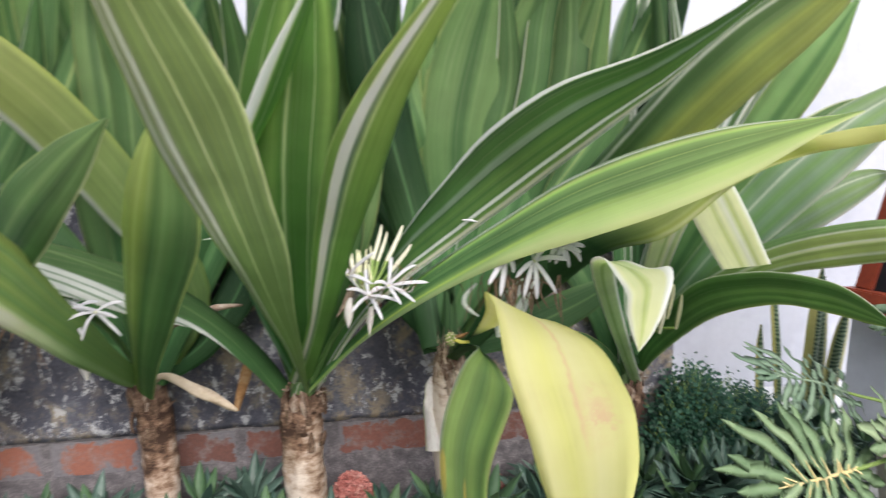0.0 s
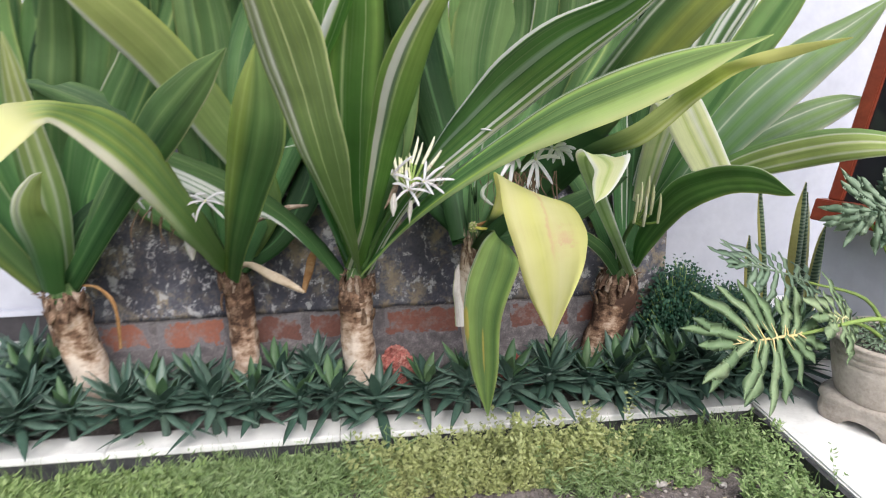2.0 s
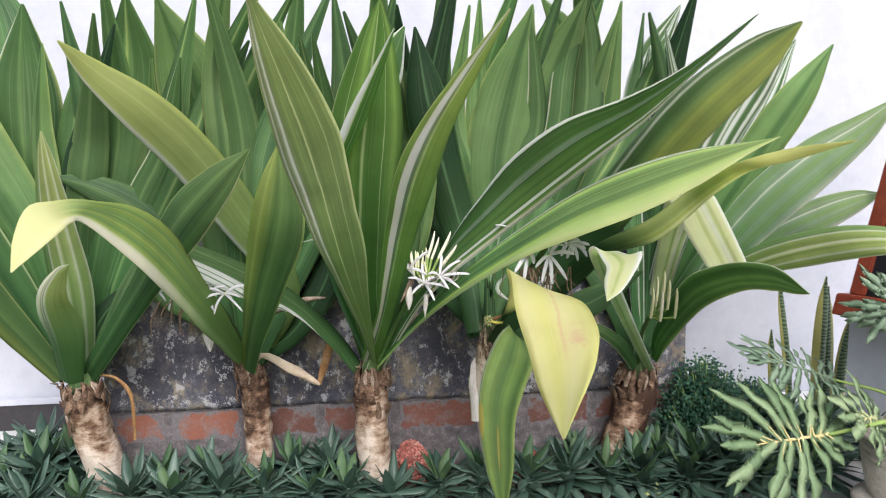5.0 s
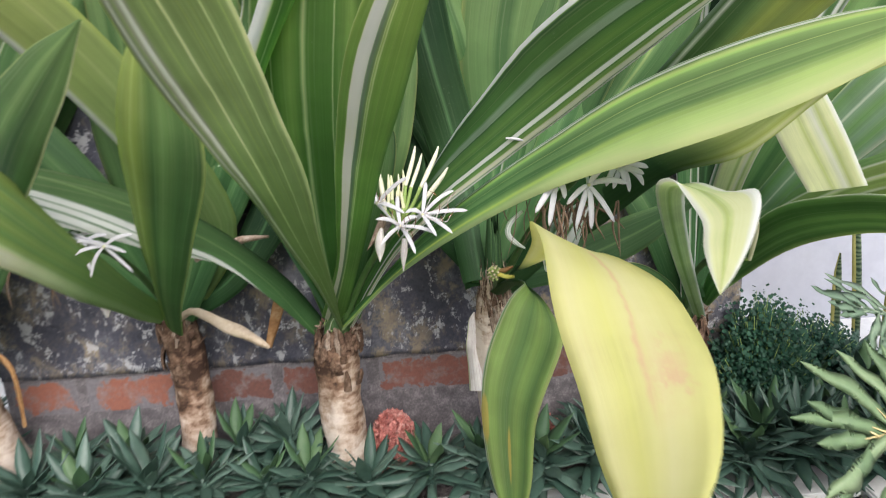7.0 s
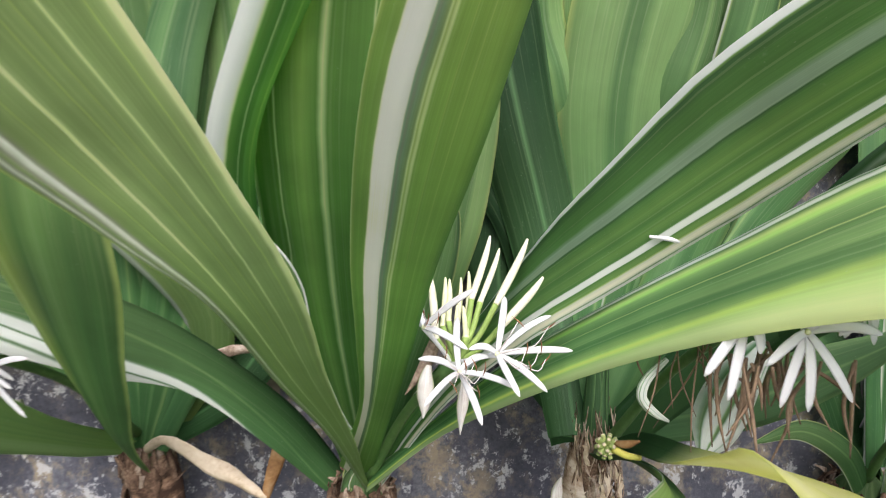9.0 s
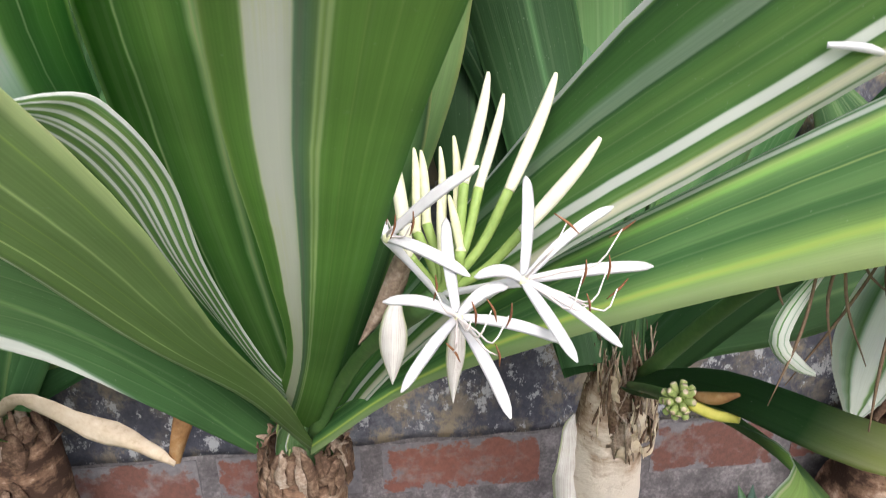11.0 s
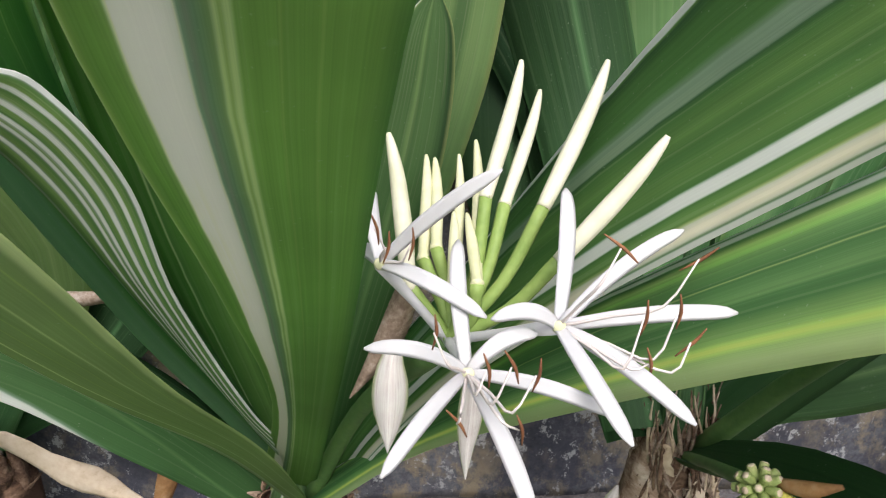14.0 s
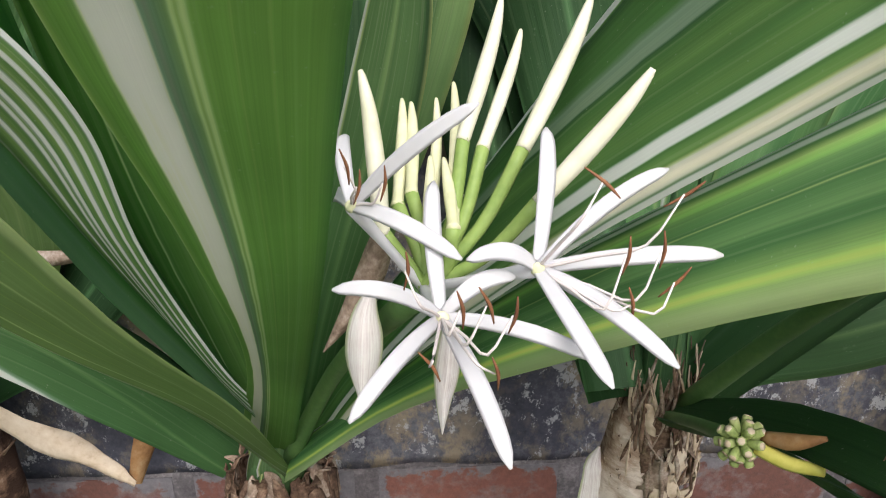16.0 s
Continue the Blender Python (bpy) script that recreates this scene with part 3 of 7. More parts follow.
def blade(pts, roll=0.0, cup=0.12, n=18, across=6, thick=0.0016, face=(0.05, -1.0, 0.25), wave=0.0, seed=0):
    """A strap leaf along control points (x, y, z, width) or with the way across as well: a channelled blade with two skins and a closed rim."""
    rng = random.Random(seed)
    c = spline(pts, n)
    bm = bmesh.new()
    uvl = bm.loops.layers.uv.new("UVMap")
    side0 = None
    rows = []
    ph = rng.uniform(0, 6)
    for i in range(n + 1):
        p = Vector(c[i][:3])
        w = max(c[i][3], 0.001)
        d = Vector(c[min(i + 1, n)][:3] - c[max(i - 1, 0)][:3])
        d.normalize()
        s = Vector(c[i][4:7]) if len(c[i]) > 4 else d.cross(Vector(face))
        if s.length < 0.15 and side0:
            s = side0.copy()
        s.normalize()
        if side0 and s.dot(side0) < 0:
            s = -s
        if len(c[i]) <= 4 and side0:
            s = s * 0.6 + side0 * 0.4
            s = (s - d * s.dot(d)).normalized()
        side0 = s.copy()
        s = Matrix.Rotation(radians(roll), 3, d) @ s
        nrm = s.cross(d).normalized()
        v = i / n
        top, bot = [], []
        for j in range(across + 1):
            u = j / across
            e = 2 * u - 1
            lift = cup * w * (e * e - 0.35) + wave * w * e * abs(e) * (math.sin(9 * v + ph + (2 if e > 0 else 0)) + 0.5 * math.sin(23 * v + 2 * ph + (1 if e > 0 else 0)))
            q = p + s * (e * w / 2) - nrm * lift
            t = thick * (1.0 - 0.7 * abs(e))
            top.append(bm.verts.new(q + nrm * t))
            bot.append(bm.verts.new(q - nrm * t))
        rows.append((top, bot, v))
    def quad(vs, uvs):
        f = bm.faces.new(vs)
        for lp, q in zip(f.loops, uvs):
            lp[uvl].uv = q
    for (t0, b0, v0), (t1, b1, v1) in zip(rows, rows[1:]):
        for j in range(across):
            u0, u1 = j / across, (j + 1) / across
            quad((t0[j], t0[j + 1], t1[j + 1], t1[j]), ((u0, v0), (u1, v0), (u1, v1), (u0, v1)))
            quad((b0[j], b1[j], b1[j + 1], b0[j + 1]), ((u0, v0), (u0, v1), (u1, v1), (u1, v0)))
        for j, u in ((0, 0.0), (across, 1.0)):
            quad((t0[j], t1[j], b1[j], b0[j]), ((u, v0), (u, v1), (u, v1), (u, v0)))
    return bm


def tube(bm, pts, segs=8, n=10):
    """A round stem through (x, y, z, radius)."""
    c = spline(pts, n)
    prev = None
    for i in range(n + 1):
        d = Vector(c[min(i + 1, n)][:3] - c[max(i - 1, 0)][:3]).normalized()
        a = d.cross(Vector((0.3, 1, 0.2))).normalized()
        b = d.cross(a)
        ring = [bm.verts.new(Vector(c[i][:3]) + (a * math.cos(k * math.tau / segs) + b * math.sin(k * math.tau / segs)) * max(c[i][3], 0.0002)) for k in range(segs)]
        if prev:
            for k in range(segs):
                bm.faces.new((prev[k], prev[(k + 1) % segs], ring[(k + 1) % segs], ring[k]))
        else:
            bm.faces.new(ring)
        prev = ring
    bm.faces.new(prev)


def petal(bm, root, tip, width, bend, n=14):
    """A strap petal: a shallow channel with a narrow claw and a blunt end, bending by the vector bend at its middle."""
    root, tip, bend = Vector(root), Vector(tip), Vector(bend)
    prev = None
    d = (tip - root).normalized()
    s = d.cross(Vector((0.1, -1, 0.3))).normalized()
    nr = s.cross(d)
    for i in range(n + 1):
        t = i / n
        p = root.lerp(tip, t) + bend * (4 * t * (1 - t))
        w = width * (0.58 + 0.42 * math.sin(math.pi * min(1.0, 0.05 + t * 0.85)))
        if t > 0.84:
            w *= max(0.22, math.sqrt(max(0.0, 1 - ((t - 0.84) / 0.165) ** 2)))
        h = 0.0005
        ring = [bm.verts.new(p + s * w * 0.5 * a + nr * (w * 0.10 * a * a + b)) for a, b in ((1, 0), (0.5, h), (0, h), (-0.5, h), (-1, 0), (-0.5, -h), (0, -h), (0.5, -h))]
        if prev:
            for k in range(8):
                bm.faces.new((prev[k], prev[(k + 1) % 8], ring[(k + 1) % 8], ring[k]))
        else:
            bm.faces.new(ring)
        prev = ring
    bm.faces.new(prev)


# ---- setting ----
WALL_Y, BACK_Y, KERB_Y, KERB_Z = 1.962, 2.60, 1.604, 0.087
bm = bmesh.new()
box(bm, (-60, -60, -0.3), (60, 60, -0.004))
tagged(part("ground", bm, M_TURF, smooth=False), "low green garden ground", "ground", kind="structure")

bm = bmesh.new()
bmesh.ops.create_grid(bm, x_segments=40, y_segments=24, size=0.5)
for v in bm.verts:
    x, y = v.co.x, v.co.y
    v.co = Vector((0.45 + x * 1.9, 1.02 + y * 0.95, 0.016 + 0.014 * noise.noise(Vector((x * 6, y * 5, 0))) - 0.03 * (abs(x) * 2) ** 8 - 0.03 * (abs(y) * 2) ** 8))
tagged(part("soil_patch", bm, M_SOIL), "bare damp grey-brown soil in the lawn", "soil", kind="structure")

bm = bmesh.new()
box(bm, (-8, BACK_Y, -0.1), (8, BACK_Y + 0.15, 3.2))
tagged(part("wall_north", bm, M_WHITE, smooth=False), "white painted garden wall", "wall", kind="structure")
bm = bmesh.new()
box(bm, (-8, BACK_Y - 0.012, 0.087), (-1.05, BACK_Y - 0.0005, 0.2))
tagged(part("baseboard", bm, M_SKIRT, smooth=False), "dark band at the foot of the white wall", "baseboard", kind="structure")
bm = bmesh.new()
box(bm, (-8, BACK_Y - 0.028, 0.2), (-1.05, BACK_Y - 0.001, 0.228), 0.004)
tagged(part("trim", bm, M_WHITE, smooth=False), "white ledge above the dark base band", "trim", kind="structure")

bm = bmesh.new()
box(bm, (-8, 1.775, -0.1), (-1.16, BACK_Y - 0.001, KERB_Z), 0.006)
tagged(part("terrace", bm, M_TILE, smooth=False), "white tiled terrace beside the planting bed", "floor", kind="structure")
bm = bmesh.new()
bmesh.ops.create_cone(bm, cap_ends=True, segments=20, radius1=0.022, radius2=0.02, depth=0.004, matrix=Matrix.Translation((-1.56, 2.02, KERB_Z + 0.0015)))
tagged(part("floor_drain", bm, M_STONE, smooth=False), "small round grey drain cover in white tiles", "drain")
bm = bmesh.new()
box(bm, (1.24, -8, -0.1), (8, BACK_Y - 0.001, KERB_Z), 0.006)
paving = tagged(part("pavement", bm, M_TILE, smooth=False), "white paving beside the lawn with a dark edge", "pavement", kind="structure")
bm = bmesh.new()
box(bm, (1.222, -8, -0.1), (1.2385, 1.60, KERB_Z - 0.012))
part("edge", bm, M_DARK, paving, "dark concrete edge", False)

# planting bed: dark base, soil and white coping slabs
bm = bmesh.new()
box(bm, (-1.40, KERB_Y + 0.012, -0.1), (1.235, KERB_Y + 0.10, KERB_Z - 0.022))
tagged(part("bed_base", bm, M_DARK, smooth=False), "dark concrete base of the planting bed", "kerb", kind="structure")
kerb = tagged(new("kerb"), "white slab coping along the planting bed", "kerb", kind="structure")
x = -1.43
for wdt in (0.62, 0.70, 0.66, 0.68):
    bm = bmesh.new()
    box(bm, (x + 0.0012, KERB_Y, KERB_Z - 0.022), (min(x + wdt, 1.2365) - 0.0012, KERB_Y + 0.115, KERB_Z), 0.003)
    part("slab", bm, M_TILE, kerb, smooth=False)
    x += wdt
bm = bmesh.new()
bmesh.ops.create_grid(bm, x_segments=80, y_segments=14, size=0.5)
for v in bm.verts:
    x, y = v.co.x * 3.0, v.co.y * 0.6
    v.co = Vector((0.15 + x, 1.95 + y, 0.075 + 0.03 * min(1, max(0, (y + 0.19) / 0.08)) * (x < 0.88) + 0.02 * noise.noise(Vector((x * 7, y * 9, 2)))))
tagged(part("bed_soil", bm, M_SOIL), "dark soil of the planting bed", "soil", kind="structure")

# the old wall behind the plants
old = tagged(new("wall_old"), "mouldy dark old plaster wall with a brick course", "wall", kind="structure")
bm = bmesh.new()
box(bm, (-0.93, WALL_Y + 0.022, 0.0), (1.06, WALL_Y + 0.12, 1.16))
part("core", bm, M_DARK, old, smooth=False)
bm = bmesh.new()
bmesh.ops.create_grid(bm, x_segments=120, y_segments=48, size=0.5)
for v in bm.verts:
    x, z = v.co.x * 1.99, v.co.y
    v.co = Vector((0.065 + x, WALL_Y + 0.004 * noise.noise(Vector((x * 6, z * 6, 1))) + 0.0015 * noise.noise(Vector((x * 40, z * 40, 1))), 0.77 + z * 0.80 + (0.006 * noise.noise(Vector((x * 12, 0, 0))) if z < -0.49 else 0)))
edge = [e for e in bm.edges if e.is_boundary]
ext = bmesh.ops.extrude_edge_only(bm, edges=edge)
for v in ext["geom"]:
    if isinstance(v, bmesh.types.BMVert):
        v.co.y = WALL_Y + 0.05
part("plaster", bm, M_PLASTER, old, "stained black and grey plaster")
bm = bmesh.new()
box(bm, (-0.93, WALL_Y + 0.0062, 0.0), (1.06, WALL_Y + 0.0225, 0.372))
part("mortar", bm, M_MORTAR, old, smooth=False)
rb = random.Random(4)
for x, wdt in ((-0.92, 0.175), (-0.728, 0.232), (-0.475, 0.24), (-0.215, 0.235), (0.045, 0.268), (0.335, 0.14), (0.492, 0.225), (0.738, 0.25)):
    bm = bmesh.new()
    box(bm, (x, WALL_Y + 0.0045 + rb.uniform(0, 0.001), 0.262 + rb.uniform(-0.006, 0.004)), (x + wdt, WALL_Y + 0.012, 0.364), 0.005)
    part("brick", bm, M_BRICK, old, smooth=False)

# ---- crinum plants ----
CROWNS = {1: (-0.92, 1.77, 0.53), 2: (-0.428, 1.85, 0.545), 3: (-0.032, 1.735, 0.548), 4: (0.856, 1.87, 0.465), 5: (0.322, 1.662, 0.685)}
FEET = {1: (-0.865, 1.86, 0.085), 2: (-0.425, 1.86, 0.085), 3: (-0.03, 1.80, 0.085), 4: (0.755, 1.87, 0.085), 5: (0.37, 1.84, 0.085)}
GIRTH = {1: 0.062, 2: 0.046, 3: 0.054, 4: 0.068, 5: 0.050}
BROWN = {1: 0.45, 2: 1.0, 3: 0.4, 4: 2.3, 5: 0.1}
NOTES = {
    1: "variegated giant crinum lily with a thick scarred trunk",
    2: "variegated giant crinum lily with a slim brown trunk",
    3: "variegated giant crinum lily with white spider flowers",
    4: "variegated giant crinum lily with a leaning fibrous trunk",
    5: "giant crinum lily with a yellowing drooping leaf",
}
plants = {}
for i in CROWNS:
    plants[i] = empty("crinum_lily", FEET[i], NOTES[i], "plant", "crinum lilies in the bed")


def trunk(i, seed):
    rng = random.Random(seed)
    foot, top, r = Vector(FEET[i]), Vector(CROWNS[i]) - Vector((0, 0, 0.01)), GIRTH[i]
    bm = bmesh.new()
    n, segs = 34, 28
    prev = None
    for a in range(n + 1):
        t = a / n
        p = foot.lerp(top, t) + Vector((0.012 * math.sin(3 * t + seed), 0, 0))
        ring = []
        for b in range(segs):
            an = b * math.tau / segs
            sheath = 0.07 * ((t * 3.5 + 0.9 * noise.noise(Vector((math.cos(an), math.sin(an), seed)))) % 1.0)
            rr = r * (0.93 + sheath + 0.10 * noise.noise(Vector((math.cos(an) * 2, math.sin(an) * 2, t * 6 + seed))) + 0.05 * noise.noise(Vector((math.cos(an) * 7, math.sin(an) * 7, t * 9 + seed))))
            if t > 0.93:
                rr *= 1 - 0.35 * (t - 0.93) / 0.07
            if i == 5 and t > 0.66:
                rr *= 1 - 0.52 * (t - 0.66) / 0.34
            ring.append(bm.verts.new(p + Vector((math.cos(an) * rr, math.sin(an) * rr, 0))))
        if prev:
            for b in range(segs):
                bm.faces.new((prev[b], prev[(b + 1) % segs], ring[(b + 1) % segs], ring[b]))
        prev = ring
    bm.faces.new(prev)
    tr = under(part("trunk", bm, M_TRUNK), plants[i])
    tr.color = (BROWN[i], 0.9 if i == 5 else 0.0, 0, 1)
    # torn sheath scraps round the trunk
    for a in range(0 if i == 5 else 12):
        an = rng.uniform(math.pi * 0.95, math.tau * 1.02)
        t = rng.uniform(0.74, 1.0)
        p = foot.lerp(top, t) + Vector((math.cos(an), math.sin(an), 0)) * (r * 1.03)
        o = Vector((math.cos(an), math.sin(an), 0))
        ln = rng.uniform(0.02, 0.05)
        w = rng.uniform(0.012, 0.03)
        up = 1 if rng.random() < 0.75 else -1
        q = [(*(p - Vector((0, 0, up * ln * 0.3)) - o * 0.004), w), (*(p + Vector((0, 0, up * ln * 0.4)) + o * 0.003), w * 0.9), (*(p + o * rng.uniform(0.003, 0.010) + Vector((rng.uniform(-0.01, 0.01), 0, up * ln))), w * 0.25)]
        sc = part("sheath_scrap", blade(q, rng.uniform(-15, 15), 0.2, 5, 3, 0.001, tuple(o), 0.1, a), M_SHEATH)
        under(sc, plants[i])
    return tr


for i in CROWNS:
    trunk(i, i * 3)

LEAF_COUNT = [0]


def leaf(plant, pts, roll, cup, style):
    LEAF_COUNT[0] += 1
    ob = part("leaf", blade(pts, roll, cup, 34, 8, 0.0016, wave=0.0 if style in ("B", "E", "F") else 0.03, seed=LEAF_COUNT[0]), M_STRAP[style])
    if style == "Y1":
        ob["label"] = "yellowed drooping leaf with brown scars"
    elif style == "Y2":
        ob["label"] = "green hanging leaf with yellow patches"
    return under(ob, plant)


leaf(plants[3], [(-0.057, 1.800, 0.651, 0.068), (-0.078, 1.800, 0.967, 0.101), (-0.094, 1.760, 1.194, 0.126), (-0.049, 1.720, 1.322, 0.138), (0.026, 1.700, 1.457, 0.123), (0.093, 1.680, 1.572, 0.007)], 0, 0.2, 'J')
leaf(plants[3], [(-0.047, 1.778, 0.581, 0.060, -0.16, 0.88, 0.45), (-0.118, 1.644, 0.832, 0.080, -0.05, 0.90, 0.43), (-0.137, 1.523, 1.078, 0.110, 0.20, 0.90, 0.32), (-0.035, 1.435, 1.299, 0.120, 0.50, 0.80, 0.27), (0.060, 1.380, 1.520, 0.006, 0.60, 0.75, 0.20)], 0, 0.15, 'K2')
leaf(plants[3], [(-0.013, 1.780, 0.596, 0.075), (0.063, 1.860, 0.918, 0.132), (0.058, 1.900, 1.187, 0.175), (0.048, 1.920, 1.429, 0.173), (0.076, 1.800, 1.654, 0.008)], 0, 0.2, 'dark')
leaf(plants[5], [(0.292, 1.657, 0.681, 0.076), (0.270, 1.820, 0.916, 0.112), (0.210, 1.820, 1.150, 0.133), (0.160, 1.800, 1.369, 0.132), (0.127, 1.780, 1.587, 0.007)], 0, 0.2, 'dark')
leaf(plants[5], [(0.304, 1.667, 0.688, 0.076), (0.372, 1.840, 0.946, 0.151), (0.376, 1.850, 1.179, 0.188), (0.420, 1.840, 1.399, 0.184), (0.481, 1.777, 1.648, 0.007)], 0, 0.15, 'M')
leaf(plants[5], [(0.321, 1.657, 0.679, 0.057), (0.461, 1.850, 0.942, 0.133), (0.510, 1.880, 1.192, 0.173), (0.571, 1.880, 1.447, 0.164), (0.641, 1.775, 1.668, 0.008)], 0, 0.2, 'M')
leaf(plants[5], [(0.326, 1.657, 0.679, 0.057), (0.584, 1.900, 1.081, 0.117), (0.660, 1.920, 1.348, 0.142), (0.625, 1.900, 1.549, 0.118), (0.510, 1.793, 1.672, 0.008)], 0, 0.2, 'M')
leaf(plants[5], [(0.317, 1.668, 0.665, 0.060), (0.440, 1.735, 0.668, 0.075), (0.530, 1.725, 0.695, 0.095), (0.660, 1.700, 0.760, 0.085), (0.790, 1.660, 0.850, 0.007)], 0, 0.1, 'U')
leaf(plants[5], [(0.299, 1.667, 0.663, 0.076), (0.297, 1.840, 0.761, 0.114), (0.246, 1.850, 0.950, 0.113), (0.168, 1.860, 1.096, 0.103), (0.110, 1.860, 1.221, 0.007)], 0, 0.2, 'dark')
leaf(plants[4], [(0.898, 1.880, 0.512, 0.062), (1.002, 1.750, 0.739, 0.079), (1.095, 1.600, 0.866, 0.090), (1.185, 1.450, 0.936, 0.097), (1.270, 1.300, 0.975, 0.077), (1.416, 1.200, 0.968, 0.007)], 0, 0.12, 'Q')
leaf(plants[4], [(0.919, 1.950, 0.545, 0.064), (1.176, 2.020, 0.824, 0.110), (1.410, 2.080, 1.046, 0.138), (1.642, 2.100, 1.189, 0.120), (1.810, 2.120, 1.274, 0.007)], 0, 0.12, 'edge')
leaf(plants[4], [(0.921, 1.970, 0.550, 0.064), (1.051, 2.000, 0.842, 0.103), (1.192, 2.030, 1.094, 0.132), (1.346, 2.050, 1.340, 0.124), (1.469, 2.060, 1.577, 0.007)], 0, 0.12, 'T')
leaf(plants[4], [(0.918, 2.000, 0.543, 0.065), (1.002, 2.040, 0.859, 0.097), (1.106, 2.080, 1.128, 0.123), (1.224, 2.100, 1.363, 0.126), (1.312, 2.023, 1.589, 0.007)], 0, 0.15, 'T')
leaf(plants[4], [(0.923, 2.000, 0.542, 0.065), (1.050, 2.100, 0.953, 0.111), (1.178, 2.150, 1.187, 0.136), (1.289, 2.180, 1.362, 0.131), (1.368, 2.152, 1.505, 0.007)], 0, 0.15, 'T')
leaf(plants[4], [(0.891, 1.950, 0.557, 0.063), (0.872, 2.000, 0.909, 0.105), (0.904, 2.050, 1.237, 0.127), (0.962, 2.080, 1.497, 0.130), (1.052, 2.064, 1.695, 0.007)], 0, 0.15, 'T')
leaf(plants[4], [(0.848, 1.850, 0.482, 0.041), (0.749, 1.750, 0.602, 0.042), (0.649, 1.700, 0.669, 0.033), (0.554, 1.650, 0.675, 0.005)], 0, 0.1, 'edge')
leaf(plants[4], [(0.868, 1.900, 0.498, 0.063), (0.805, 1.920, 0.683, 0.092), (0.720, 1.920, 0.827, 0.101), (0.614, 1.900, 0.959, 0.008)], 0, 0.1, 'plain')
leaf(plants[2], [(-0.461, 1.900, 0.574, 0.061), (-0.574, 1.880, 0.846, 0.099), (-0.719, 1.860, 1.045, 0.103), (-0.857, 1.850, 1.132, 0.080), (-0.972, 1.840, 1.170, 0.006)], 0, 0.15, 'plain')
leaf(plants[2], [(-0.418, 1.870, 0.571, 0.072), (-0.299, 1.840, 0.786, 0.086), (-0.417, 1.760, 1.044, 0.129), (-0.523, 1.680, 1.226, 0.136), (-0.619, 1.600, 1.348, 0.123), (-0.716, 1.550, 1.442, 0.070), (-0.778, 1.500, 1.517, 0.005)], 0, 0.1, 'Z')
leaf(plants[2], [(-0.449, 1.930, 0.565, 0.082), (-0.482, 1.950, 0.907, 0.181), (-0.520, 1.970, 1.202, 0.222), (-0.588, 2.000, 1.464, 0.226), (-0.655, 1.918, 1.711, 0.008)], 0, 0.15, 'M')
leaf(plants[2], [(-0.430, 1.930, 0.564, 0.082), (-0.301, 1.940, 0.921, 0.119), (-0.215, 1.960, 1.150, 0.130), (-0.220, 1.970, 1.354, 0.119), (-0.255, 1.863, 1.546, 0.008)], 0, 0.15, 'T')
leaf(plants[2], [(-0.439, 1.930, 0.564, 0.082), (-0.387, 2.000, 0.916, 0.163), (-0.401, 2.050, 1.180, 0.206), (-0.391, 2.080, 1.376, 0.209), (-0.378, 1.982, 1.575, 0.009)], 0, 0.15, 'plain')
leaf(plants[2], [(-0.439, 1.880, 0.569, 0.060), (-0.559, 1.900, 0.708, 0.101), (-0.678, 1.900, 0.790, 0.101), (-0.770, 1.900, 0.851, 0.008)], 0, 0.1, 'light')
leaf(plants[2], [(-0.407, 1.860, 0.573, 0.059), (-0.279, 1.880, 0.660, 0.079), (-0.173, 1.900, 0.827, 0.097), (-0.142, 1.920, 1.011, 0.008)], 0, 0.1, 'dark')
leaf(plants[1], [(-0.975, 1.770, 0.560, 0.057), (-1.077, 1.700, 0.757, 0.100), (-1.164, 1.620, 0.945, 0.117), (-1.200, 1.500, 1.050, 0.086), (-1.209, 1.400, 1.031, 0.080), (-1.217, 1.350, 0.824, 0.076), (-1.207, 1.300, 0.582, 0.005)], 0, 0.12, 'V')
leaf(plants[1], [(-0.966, 1.770, 0.573, 0.061), (-1.099, 1.750, 0.850, 0.142), (-1.246, 1.720, 1.133, 0.171), (-1.392, 1.700, 1.361, 0.138), (-1.463, 1.680, 1.475, 0.008)], 0, 0.12, 'X')
leaf(plants[1], [(-0.961, 1.800, 0.584, 0.062), (-1.044, 1.820, 0.941, 0.168), (-1.209, 1.850, 1.238, 0.233), (-1.383, 1.880, 1.543, 0.221), (-1.499, 1.784, 1.753, 0.009)], 0, 0.12, 'M')
leaf(plants[1], [(-0.971, 1.820, 0.569, 0.062), (-1.226, 1.950, 1.060, 0.110), (-1.441, 2.000, 1.278, 0.115), (-1.650, 2.000, 1.452, 0.010)], 0, 0.12, 'plain')
leaf(plants[1], [(-0.914, 1.770, 0.592, 0.073), (-0.909, 1.740, 0.821, 0.114), (-0.917, 1.700, 1.044, 0.096), (-0.916, 1.670, 1.201, 0.057), (-0.914, 1.660, 1.300, 0.006)], 0, 0.15, 'Q')
leaf(plants[1], [(-0.934, 1.740, 0.555, 0.065), (-0.908, 1.660, 0.718, 0.104), (-0.902, 1.600, 0.834, 0.090), (-0.854, 1.550, 0.912, 0.047), (-0.805, 1.500, 0.950, 0.005)], 0, 0.15, 'K')
leaf(plants[1], [(-0.906, 1.780, 0.554, 0.061), (-0.821, 1.770, 0.685, 0.079), (-0.745, 1.760, 0.821, 0.085), (-0.665, 1.750, 0.994, 0.008)], 0, 0.15, 'plain')
leaf(plants[1], [(-0.933, 1.800, 0.549, 0.083), (-0.936, 1.850, 0.811, 0.124), (-0.947, 1.900, 1.076, 0.129), (-0.925, 1.920, 1.299, 0.125), (-0.886, 1.900, 1.525, 0.008)], 0, 0.15, 'light')
